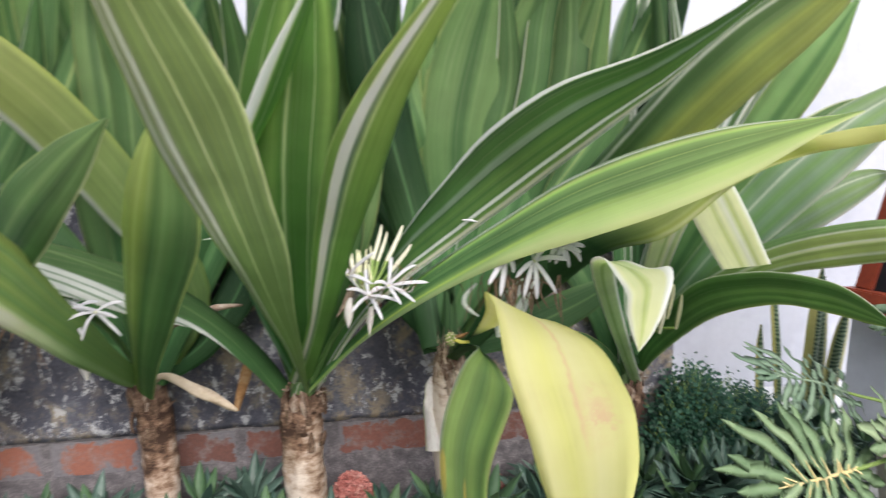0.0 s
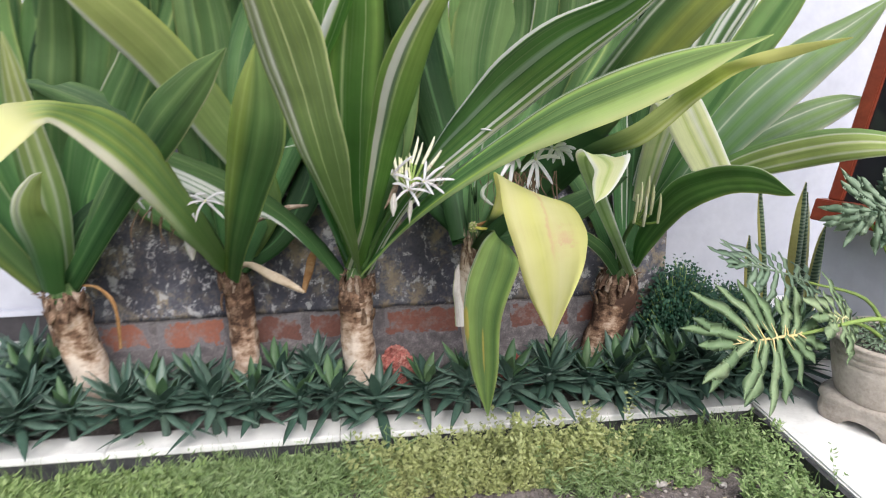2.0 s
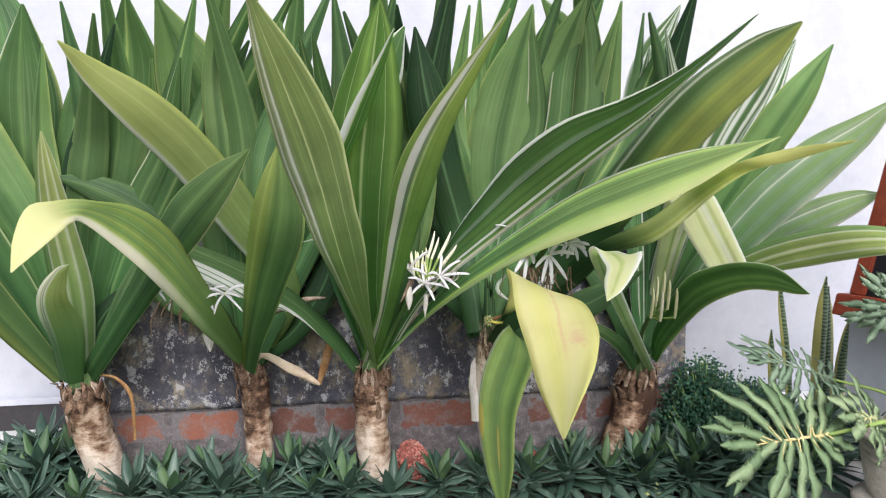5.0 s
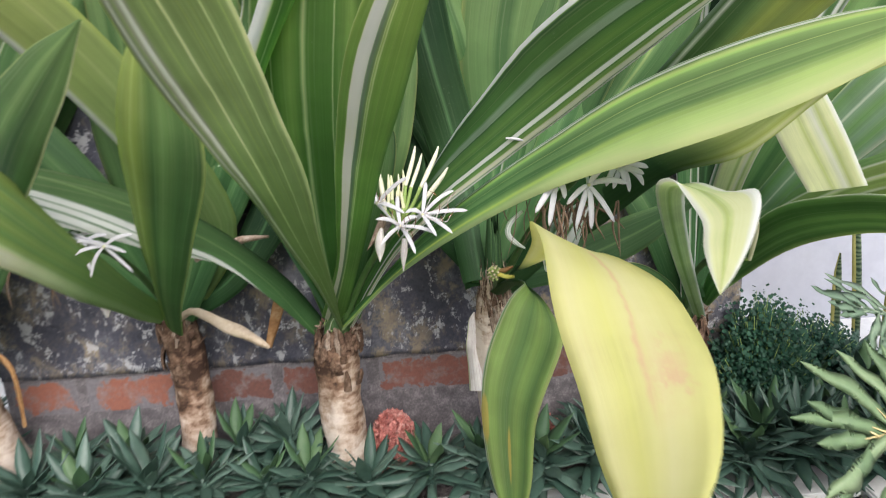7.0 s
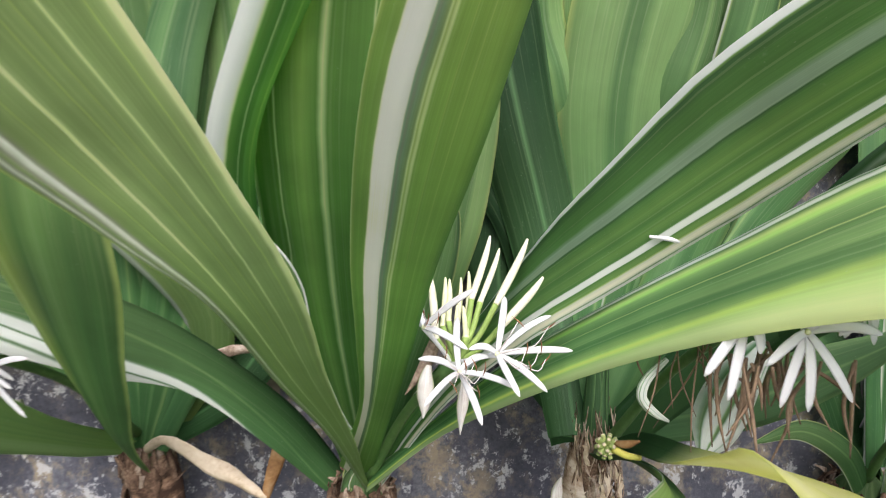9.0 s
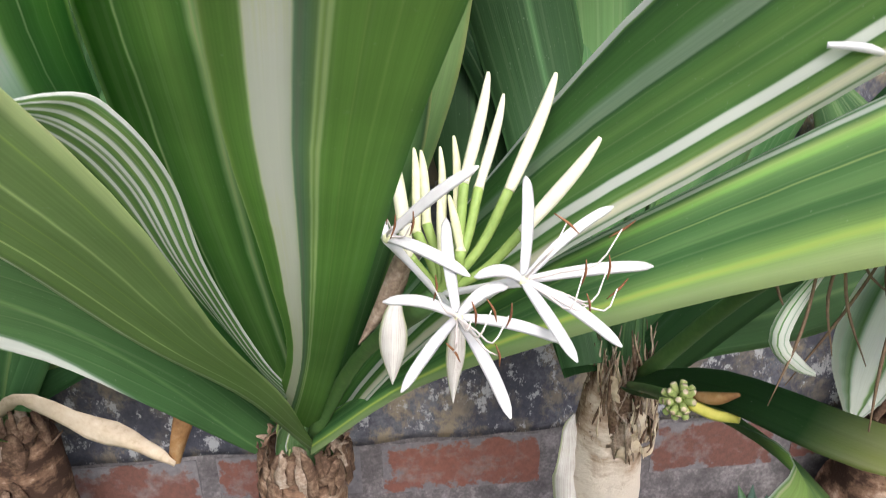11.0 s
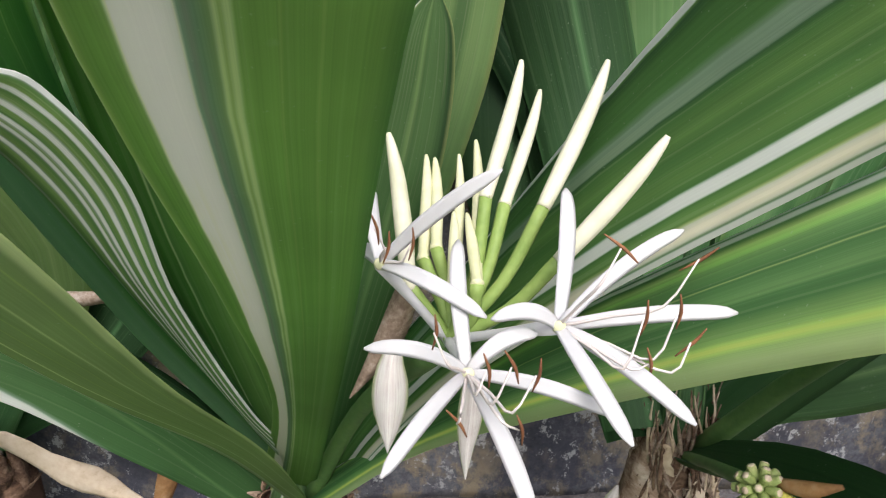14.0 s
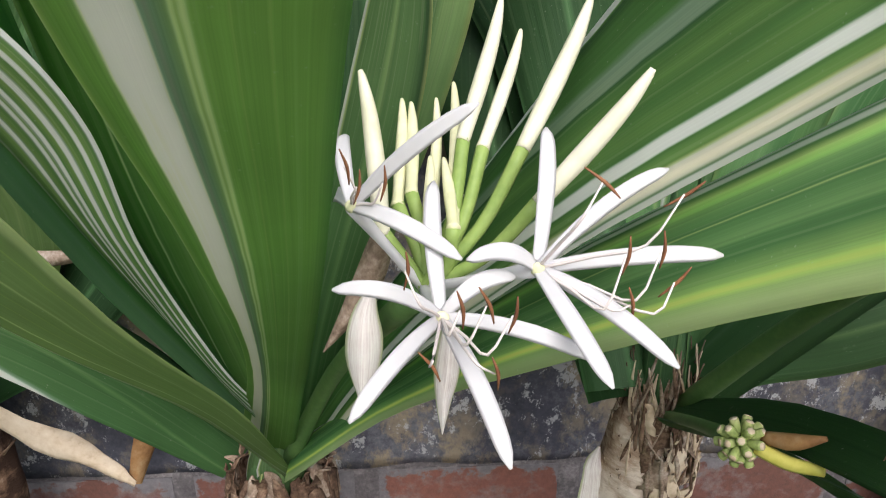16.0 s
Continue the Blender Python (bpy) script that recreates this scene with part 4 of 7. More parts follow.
leaf(plants[1], [(-0.896, 1.770, 0.570, 0.061), (-0.634, 1.500, 0.868, 0.079), (-0.444, 1.250, 1.065, 0.111), (-0.335, 1.150, 1.165, 0.081), (-0.249, 1.100, 1.239, 0.004)], 0, 0.1, 'X')
leaf(plants[1], [(-0.932, 1.850, 0.563, 0.063), (-0.851, 1.950, 0.845, 0.088), (-0.780, 1.970, 1.101, 0.087), (-0.760, 1.970, 1.316, 0.006)], 0, 0.15, 'edge')
leaf(plants[1], [(-0.923, 1.850, 0.562, 0.063), (-0.782, 1.950, 0.881, 0.075), (-0.713, 1.980, 1.171, 0.074), (-0.694, 1.980, 1.363, 0.006)], 0, 0.15, 'edge')
leaf(plants[1], [(-0.983, 1.880, 0.546, 0.086), (-1.074, 1.950, 0.929, 0.151), (-1.105, 1.980, 1.211, 0.196), (-1.105, 2.000, 1.460, 0.199), (-1.067, 1.960, 1.694, 0.009)], 0, 0.15, 'edge')
leaf(plants[1], [(-0.974, 1.900, 0.540, 0.086), (-0.932, 2.000, 0.917, 0.151), (-0.862, 2.050, 1.246, 0.194), (-0.803, 2.080, 1.493, 0.196), (-0.766, 1.983, 1.732, 0.009)], 0, 0.15, 'centre')
leaf(plants[1], [(-0.963, 1.850, 0.570, 0.084), (-0.978, 1.950, 0.981, 0.148), (-1.123, 2.000, 1.351, 0.175), (-1.172, 2.050, 1.640, 0.158), (-1.217, 2.044, 1.822, 0.009)], 0, 0.15, 'plain')
leaf(plants[1], [(-0.914, 1.780, 0.564, 0.061), (-0.860, 1.800, 0.726, 0.081), (-0.732, 1.820, 0.863, 0.008)], 0, 0.15, 'dark')
leaf(plants[1], [(-0.945, 1.830, 0.550, 0.063), (-0.992, 1.870, 0.895, 0.083), (-1.022, 1.894, 1.145, 0.104), (-1.022, 1.894, 1.331, 0.088), (-0.966, 1.837, 1.560, 0.008)], -24.3416, 0.2, 'M')
leaf(plants[1], [(-0.945, 1.830, 0.550, 0.063), (-0.945, 1.870, 0.936, 0.076), (-0.923, 1.866, 1.150, 0.094), (-0.876, 1.866, 1.306, 0.080), (-0.748, 1.816, 1.608, 0.008)], -1.18234, 0.2, 'dark')
leaf(plants[1], [(-0.945, 1.830, 0.550, 0.063), (-0.927, 1.870, 0.921, 0.093), (-0.886, 1.855, 1.149, 0.114), (-0.857, 1.855, 1.314, 0.097), (-0.769, 1.723, 1.622, 0.008)], 8.57057, 0.2, 'light')
leaf(plants[1], [(-0.945, 1.830, 0.550, 0.063), (-0.927, 1.870, 0.859, 0.092), (-0.911, 1.916, 1.109, 0.115), (-0.885, 1.916, 1.296, 0.097), (-0.894, 1.818, 1.673, 0.008)], -1.36255, 0.2, 'plain')
leaf(plants[1], [(-0.945, 1.830, 0.550, 0.063), (-0.874, 1.870, 0.925, 0.096), (-0.817, 1.928, 1.177, 0.120), (-0.791, 1.928, 1.375, 0.103), (-0.762, 1.780, 1.754, 0.009)], -2.76895, 0.2, 'light')
leaf(plants[1], [(-0.927, 1.830, 0.549, 0.063), (-0.849, 1.870, 0.837, 0.070), (-0.785, 1.928, 1.064, 0.087), (-0.715, 1.928, 1.206, 0.074), (-0.644, 1.794, 1.508, 0.008)], -3.19191, 0.2, 'M')
leaf(plants[1], [(-0.927, 1.830, 0.549, 0.063), (-0.828, 1.870, 0.864, 0.087), (-0.727, 1.870, 1.095, 0.106), (-0.647, 1.870, 1.245, 0.089), (-0.559, 1.783, 1.507, 0.008)], 4.21259, 0.2, 'edge')
leaf(plants[1], [(-0.927, 1.830, 0.549, 0.063), (-0.790, 1.870, 0.914, 0.104), (-0.669, 1.908, 1.166, 0.128), (-0.630, 1.908, 1.359, 0.109), (-0.518, 1.853, 1.708, 0.008)], -16.845, 0.2, 'centre')
leaf(plants[1], [(-0.927, 1.830, 0.549, 0.063), (-0.772, 1.870, 0.882, 0.103), (-0.644, 1.936, 1.129, 0.128), (-0.535, 1.936, 1.312, 0.109), (-0.373, 1.866, 1.565, 0.008)], 16.5804, 0.2, 'plain')
leaf(plants[1], [(-0.927, 1.830, 0.549, 0.063), (-0.750, 1.870, 0.913, 0.067), (-0.584, 1.868, 1.214, 0.081), (-0.473, 1.868, 1.463, 0.069), (-0.269, 1.724, 1.772, 0.008)], 15.0298, 0.2, 'centre')
leaf(plants[2], [(-0.420, 1.830, 0.572, 0.059), (-0.456, 1.870, 0.938, 0.074), (-0.471, 1.855, 1.250, 0.091), (-0.473, 1.855, 1.510, 0.078), (-0.387, 1.759, 1.821, 0.008)], 5.72663, 0.2, 'M')
leaf(plants[2], [(-0.420, 1.830, 0.572, 0.059), (-0.440, 1.870, 0.950, 0.075), (-0.454, 1.912, 1.194, 0.095), (-0.414, 1.912, 1.390, 0.082), (-0.221, 1.825, 1.712, 0.008)], 24.9254, 0.2, 'centre')
leaf(plants[2], [(-0.420, 1.830, 0.572, 0.059), (-0.419, 1.870, 0.855, 0.087), (-0.403, 1.848, 1.130, 0.106), (-0.413, 1.848, 1.368, 0.090), (-0.476, 1.764, 1.746, 0.008)], 5.52336, 0.2, 'light')
leaf(plants[2], [(-0.420, 1.830, 0.572, 0.059), (-0.395, 1.870, 0.885, 0.097), (-0.359, 1.844, 1.138, 0.118), (-0.303, 1.844, 1.329, 0.101), (-0.101, 1.760, 1.720, 0.008)], -6.11054, 0.2, 'plain')
leaf(plants[2], [(-0.420, 1.830, 0.572, 0.059), (-0.360, 1.870, 0.915, 0.088), (-0.303, 1.892, 1.195, 0.109), (-0.262, 1.892, 1.426, 0.093), (-0.192, 1.811, 1.833, 0.008)], 22.0311, 0.2, 'light')
leaf(plants[2], [(-0.411, 1.830, 0.572, 0.059), (-0.334, 1.870, 0.874, 0.091), (-0.262, 1.883, 1.105, 0.112), (-0.245, 1.883, 1.267, 0.095), (-0.271, 1.825, 1.614, 0.008)], 1.05636, 0.2, 'M')
leaf(plants[2], [(-0.411, 1.830, 0.572, 0.059), (-0.306, 1.870, 0.911, 0.078), (-0.206, 1.841, 1.130, 0.095), (-0.146, 1.841, 1.283, 0.081), (-0.165, 1.691, 1.554, 0.008)], 6.60903, 0.2, 'edge')
leaf(plants[2], [(-0.411, 1.830, 0.572, 0.059), (-0.294, 1.870, 0.922, 0.080), (-0.191, 1.903, 1.131, 0.100), (-0.170, 1.903, 1.281, 0.086), (-0.209, 1.754, 1.558, 0.008)], 11.9017, 0.2, 'centre')
leaf(plants[2], [(-0.411, 1.830, 0.572, 0.059), (-0.269, 1.870, 0.952, 0.088), (-0.140, 1.846, 1.194, 0.108), (-0.089, 1.846, 1.386, 0.093), (-0.108, 1.772, 1.692, 0.008)], 4.63359, 0.2, 'plain')
leaf(plants[2], [(-0.411, 1.830, 0.572, 0.059), (-0.245, 1.870, 0.886, 0.074), (-0.097, 1.876, 1.158, 0.091), (-0.010, 1.876, 1.384, 0.078), (0.078, 1.780, 1.714, 0.008)], -6.14198, 0.2, 'plain')
leaf(plants[3], [(-0.016, 1.830, 0.562, 0.058), (-0.012, 1.870, 0.927, 0.083), (-0.003, 1.843, 1.239, 0.102), (0.020, 1.843, 1.498, 0.087), (0.029, 1.713, 1.852, 0.008)], 15.1904, 0.2, 'light')
leaf(plants[3], [(-0.016, 1.830, 0.562, 0.058), (-0.001, 1.870, 0.922, 0.078), (0.016, 1.859, 1.166, 0.096), (0.011, 1.859, 1.350, 0.082), (-0.077, 1.711, 1.620, 0.008)], -8.31232, 0.2, 'plain')
leaf(plants[3], [(-0.016, 1.830, 0.562, 0.058), (0.033, 1.870, 0.862, 0.095), (0.077, 1.884, 1.122, 0.118), (0.075, 1.884, 1.328, 0.100), (0.018, 1.744, 1.703, 0.008)], 19.2449, 0.2, 'plain')
leaf(plants[3], [(-0.016, 1.830, 0.562, 0.058), (0.050, 1.870, 0.902, 0.066), (0.107, 1.863, 1.141, 0.081), (0.110, 1.863, 1.316, 0.069), (0.031, 1.729, 1.656, 0.008)], 16.9238, 0.2, 'centre')
leaf(plants[3], [(-0.016, 1.830, 0.562, 0.058), (0.068, 1.870, 0.914, 0.093), (0.140, 1.868, 1.213, 0.115), (0.181, 1.868, 1.460, 0.098), (0.273, 1.801, 1.832, 0.008)], -18.5155, 0.2, 'dark')
leaf(plants[5], [(0.305, 1.672, 0.667, 0.058), (0.280, 1.870, 0.966, 0.071), (0.213, 1.919, 1.239, 0.090), (0.207, 1.919, 1.474, 0.077), (0.231, 1.837, 1.846, 0.008)], -4.52389, 0.2, 'centre')
leaf(plants[5], [(0.305, 1.672, 0.667, 0.058), (0.319, 1.870, 1.015, 0.061), (0.282, 1.856, 1.189, 0.075), (0.250, 1.856, 1.337, 0.065), (0.290, 1.768, 1.645, 0.008)], -3.28238, 0.2, 'M')
leaf(plants[5], [(0.305, 1.672, 0.667, 0.058), (0.343, 1.870, 1.006, 0.070), (0.333, 1.933, 1.253, 0.089), (0.362, 1.933, 1.468, 0.077), (0.497, 1.820, 1.856, 0.008)], 0.950749, 0.2, 'edge')
leaf(plants[5], [(0.305, 1.672, 0.667, 0.058), (0.350, 1.870, 0.932, 0.070), (0.338, 1.874, 1.177, 0.087), (0.326, 1.874, 1.381, 0.074), (0.327, 1.815, 1.680, 0.008)], 15.5096, 0.2, 'M')
leaf(plants[5], [(0.305, 1.672, 0.667, 0.058), (0.369, 1.870, 1.012, 0.088), (0.381, 1.930, 1.174, 0.113), (0.405, 1.930, 1.315, 0.098), (0.524, 1.793, 1.598, 0.008)], 3.84767, 0.2, 'centre')
leaf(plants[5], [(0.317, 1.672, 0.666, 0.058), (0.385, 1.870, 0.957, 0.068), (0.391, 1.915, 1.167, 0.086), (0.413, 1.915, 1.340, 0.074), (0.485, 1.788, 1.630, 0.008)], -4.31248, 0.2, 'light')
leaf(plants[5], [(0.317, 1.672, 0.666, 0.058), (0.431, 1.870, 0.950, 0.075), (0.474, 1.901, 1.197, 0.094), (0.499, 1.901, 1.406, 0.081), (0.590, 1.775, 1.750, 0.008)], 14.1163, 0.2, 'plain')
leaf(plants[5], [(0.317, 1.672, 0.666, 0.058), (0.441, 1.870, 1.007, 0.082), (0.486, 1.860, 1.185, 0.103), (0.516, 1.860, 1.338, 0.088), (0.474, 1.782, 1.631, 0.008)], 21.0883, 0.2, 'edge')
leaf(plants[5], [(0.317, 1.672, 0.666, 0.058), (0.476, 1.870, 0.991, 0.062), (0.561, 1.922, 1.252, 0.079), (0.618, 1.922, 1.481, 0.068), (0.741, 1.838, 1.758, 0.008)], -11.4301, 0.2, 'plain')
leaf(plants[5], [(0.317, 1.672, 0.666, 0.058), (0.487, 1.870, 0.973, 0.078), (0.575, 1.893, 1.218, 0.099), (0.623, 1.893, 1.427, 0.085), (0.704, 1.810, 1.671, 0.008)], -22.2583, 0.2, 'centre')
leaf(plants[5], [(0.335, 1.672, 0.661, 0.058), (0.505, 1.870, 1.014, 0.064), (0.576, 1.852, 1.281, 0.080), (0.609, 1.852, 1.511, 0.069), (0.685, 1.722, 1.794, 0.008)], 0.106, 0.2, 'edge')
leaf(plants[5], [(0.335, 1.672, 0.661, 0.058), (0.530, 1.870, 0.981, 0.076), (0.625, 1.871, 1.188, 0.095), (0.686, 1.871, 1.362, 0.082), (0.744, 1.780, 1.624, 0.008)], -15.4459, 0.2, 'M')
leaf(plants[5], [(0.335, 1.672, 0.661, 0.058), (0.550, 1.870, 0.988, 0.084), (0.658, 1.852, 1.277, 0.105), (0.670, 1.852, 1.525, 0.090), (0.586, 1.715, 1.832, 0.008)], -16.0722, 0.2, 'edge')
leaf(plants[5], [(0.335, 1.672, 0.661, 0.058), (0.572, 1.870, 0.950, 0.093), (0.711, 1.900, 1.167, 0.119), (0.744, 1.900, 1.345, 0.102), (0.764, 1.817, 1.662, 0.008)], -3.42032, 0.2, 'M')
leaf(plants[5], [(0.335, 1.672, 0.661, 0.058), (0.593, 1.870, 0.954, 0.090), (0.747, 1.890, 1.148, 0.115), (0.828, 1.890, 1.302, 0.099), (0.904, 1.820, 1.551, 0.008)], -12.7458, 0.2, 'centre')
leaf(plants[4], [(0.860, 1.830, 0.539, 0.061), (0.845, 1.870, 0.879, 0.067), (0.832, 1.910, 1.120, 0.084), (0.842, 1.910, 1.289, 0.071), (0.841, 1.832, 1.630, 0.008)], 21.8242, 0.2, 'plain')
leaf(plants[4], [(0.860, 1.830, 0.539, 0.061), (0.864, 1.870, 0.859, 0.097), (0.873, 1.930, 1.110, 0.123), (0.875, 1.930, 1.293, 0.105), (0.864, 1.838, 1.528, 0.008)], 15.6611, 0.2, 'T')
leaf(plants[4], [(0.860, 1.830, 0.539, 0.061), (0.889, 1.870, 0.905, 0.097), (0.920, 1.929, 1.169, 0.123), (0.945, 1.929, 1.374, 0.106), (1.012, 1.827, 1.722, 0.009)], -19.8433, 0.2, 'dark')
leaf(plants[4], [(0.860, 1.830, 0.539, 0.061), (0.908, 1.870, 0.917, 0.070), (0.923, 1.840, 1.174, 0.086), (0.927, 1.840, 1.368, 0.074), (0.810, 1.703, 1.609, 0.008)], -20.035, 0.2, 'plain')
leaf(plants[4], [(0.860, 1.830, 0.539, 0.061), (0.935, 1.870, 0.923, 0.065), (0.978, 1.858, 1.136, 0.081), (0.990, 1.858, 1.283, 0.070), (0.876, 1.746, 1.570, 0.008)], 8.67674, 0.2, 'T')
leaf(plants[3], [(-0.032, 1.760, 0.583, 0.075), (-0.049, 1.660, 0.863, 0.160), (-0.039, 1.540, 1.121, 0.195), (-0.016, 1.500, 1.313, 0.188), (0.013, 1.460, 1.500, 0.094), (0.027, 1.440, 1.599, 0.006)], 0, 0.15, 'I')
leaf(plants[4], [(0.917, 1.930, 0.540, 0.063), (1.013, 1.700, 0.841, 0.115), (1.143, 1.620, 1.038, 0.155), (1.294, 1.600, 1.172, 0.142), (1.435, 1.620, 1.258, 0.092), (1.565, 1.650, 1.354, 0.006)], 0, 0.12, 'S')
leaf(plants[4], [(0.908, 1.900, 0.527, 0.063), (1.025, 1.720, 0.782, 0.089), (1.223, 1.760, 0.907, 0.113), (1.477, 1.880, 0.975, 0.119), (1.676, 1.980, 1.013, 0.080), (1.816, 2.050, 1.031, 0.007)], 0, 0.12, 'S')
leaf(plants[5], [(0.344, 1.657, 0.669, 0.057), (0.617, 1.600, 0.983, 0.121), (0.707, 1.380, 1.191, 0.138), (0.786, 1.260, 1.324, 0.132), (0.878, 1.180, 1.425, 0.089), (0.933, 1.120, 1.485, 0.006)], 0, 0.1, 'E2')
leaf(plants[4], [(0.889, 1.900, 0.570, 0.062), (0.951, 1.800, 0.949, 0.098), (1.052, 1.750, 1.230, 0.128), (1.156, 1.720, 1.423, 0.118), (1.252, 1.700, 1.575, 0.006)], 0, 0.12, 'T')
leaf(plants[4], [(0.893, 1.900, 0.570, 0.062), (1.050, 1.850, 0.902, 0.102), (1.209, 1.820, 1.174, 0.127), (1.330, 1.800, 1.361, 0.116), (1.440, 1.800, 1.524, 0.006)], 0, 0.12, 'M')
leaf(plants[3], [(-0.075, 1.746, 0.557, 0.057, 0.44, 0.86, 0.25), (-0.152, 1.695, 0.684, 0.100, 0.13, 0.97, 0.20), (-0.242, 1.638, 0.792, 0.098, 0.18, 0.95, 0.24), (-0.337, 1.565, 0.870, 0.120, 0.05, 0.81, 0.59), (-0.434, 1.484, 0.937, 0.114, -0.04, 0.75, 0.67), (-0.534, 1.400, 0.994, 0.090, 0.00, 0.66, 0.75), (-0.634, 1.316, 1.053, 0.004, 0.01, 0.62, 0.78)], 0, 0.08, 'D')
leaf(plants[5], [(0.324, 1.640, 0.670, 0.037, 0.53, 0.84, -0.11), (0.334, 1.487, 0.758, 0.052, 0.45, 0.87, 0.05), (0.334, 1.327, 0.825, 0.050, 0.80, 0.55, 0.05), (0.335, 1.185, 0.893, 0.070, 0.92, 0.20, -0.33), (0.332, 1.055, 0.945, 0.132, 0.88, 0.03, -0.46), (0.332, 0.934, 0.954, 0.149, 0.93, 0.03, -0.37), (0.326, 0.834, 0.931, 0.146, 0.97, -0.12, -0.19), (0.320, 0.751, 0.893, 0.124, 0.85, -0.48, 0.20), (0.310, 0.685, 0.843, 0.102, 0.60, -0.68, 0.42), (0.293, 0.634, 0.782, 0.004, 0.52, -0.68, 0.51)], 0, 0.05, 'Y1')
leaf(plants[5], [(0.324, 1.637, 0.656, 0.030, 0.96, -0.02, -0.27), (0.336, 1.489, 0.732, 0.034, 0.93, 0.04, -0.36), (0.356, 1.380, 0.742, 0.072, 0.63, -0.17, -0.75), (0.332, 1.307, 0.705, 0.135, 0.62, -0.78, -0.09), (0.291, 1.280, 0.590, 0.119, 0.69, -0.69, -0.22), (0.293, 1.292, 0.423, 0.081, 0.79, -0.61, -0.03), (0.309, 1.342, 0.261, 0.003, 0.85, -0.48, 0.22)], 0, 0.1, 'Y2')
leaf(plants[2], [(-0.430, 1.815, 0.545, 0.058, 0.75, -0.45, -0.40), (-0.369, 1.611, 0.712, 0.078, 0.81, -0.29, -0.51), (-0.298, 1.424, 0.885, 0.108, 0.86, -0.07, -0.51), (-0.228, 1.255, 1.050, 0.130, 0.88, 0.08, -0.47), (-0.205, 1.200, 1.150, 0.095, 0.90, 0.20, -0.38), (-0.200, 1.170, 1.250, 0.003, 0.88, 0.25, -0.40)], 0, 0.1, 'V')
leaf(plants[3], [(-0.028, 1.660, 0.661, 0.012, 1.00, 0.00, -0.08), (-0.054, 1.620, 0.740, 0.036, 0.66, 0.00, -0.75), (-0.081, 1.560, 0.858, 0.036, 0.94, 0.00, -0.33), (-0.093, 1.525, 0.937, 0.047, 0.98, 0.21, -0.02), (-0.112, 1.500, 0.982, 0.051, 0.94, 0.00, 0.33), (-0.142, 1.490, 0.999, 0.058, 0.88, -0.35, 0.31), (-0.203, 1.500, 0.991, 0.003, 0.88, -0.35, 0.31)], 0, 0.05, 'H')
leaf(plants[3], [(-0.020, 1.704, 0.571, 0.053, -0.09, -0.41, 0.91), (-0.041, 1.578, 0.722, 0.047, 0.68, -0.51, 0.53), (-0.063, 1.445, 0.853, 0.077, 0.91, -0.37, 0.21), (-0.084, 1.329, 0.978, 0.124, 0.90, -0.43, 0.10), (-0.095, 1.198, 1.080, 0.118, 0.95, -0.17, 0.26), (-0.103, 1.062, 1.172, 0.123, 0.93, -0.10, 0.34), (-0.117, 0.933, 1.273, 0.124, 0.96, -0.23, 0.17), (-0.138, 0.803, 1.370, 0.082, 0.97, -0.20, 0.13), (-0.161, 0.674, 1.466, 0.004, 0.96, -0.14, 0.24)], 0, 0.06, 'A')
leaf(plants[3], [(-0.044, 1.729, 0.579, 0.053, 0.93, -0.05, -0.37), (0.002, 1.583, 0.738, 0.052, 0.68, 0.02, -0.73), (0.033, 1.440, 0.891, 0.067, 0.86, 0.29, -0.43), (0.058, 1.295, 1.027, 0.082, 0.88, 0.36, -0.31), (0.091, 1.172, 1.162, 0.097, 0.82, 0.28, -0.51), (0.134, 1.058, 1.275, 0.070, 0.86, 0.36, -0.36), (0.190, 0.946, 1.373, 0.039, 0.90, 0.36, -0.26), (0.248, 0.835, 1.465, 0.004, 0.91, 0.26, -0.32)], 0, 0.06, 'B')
leaf(plants[3], [(-0.013, 1.738, 0.581, 0.066, 0.29, -0.75, -0.59), (0.053, 1.668, 0.706, 0.097, -0.09, -0.83, -0.55), (0.126, 1.573, 0.838, 0.119, -0.23, -0.80, -0.56), (0.202, 1.475, 0.954, 0.107, 0.03, -0.64, -0.76), (0.287, 1.383, 1.054, 0.108, 0.56, -0.20, -0.80), (0.381, 1.311, 1.153, 0.146, 0.69, 0.21, -0.69), (0.485, 1.243, 1.239, 0.153, 0.73, 0.40, -0.56), (0.596, 1.173, 1.311, 0.113, 0.78, 0.54, -0.31), (0.697, 1.106, 1.395, 0.059, 0.76, 0.65, -0.04), (0.793, 1.041, 1.489, 0.003, 0.81, 0.56, -0.14)], 0, 0.06, 'E')
leaf(plants[3], [(-0.014, 1.704, 0.582, 0.044, -0.32, -0.80, -0.51), (0.081, 1.603, 0.713, 0.035, 0.09, -0.93, -0.37), (0.176, 1.498, 0.831, 0.066, 0.16, -0.92, -0.36), (0.275, 1.394, 0.929, 0.085, 0.25, -0.90, -0.36), (0.374, 1.299, 1.012, 0.116, 0.04, -0.88, -0.48), (0.479, 1.215, 1.085, 0.178, -0.15, -0.86, -0.49), (0.589, 1.131, 1.143, 0.177, -0.20, -0.83, -0.52), (0.699, 1.050, 1.194, 0.112, -0.23, -0.81, -0.54), (0.810, 0.969, 1.241, 0.003, -0.49, -0.80, -0.35)], 0, 0.05, 'F')
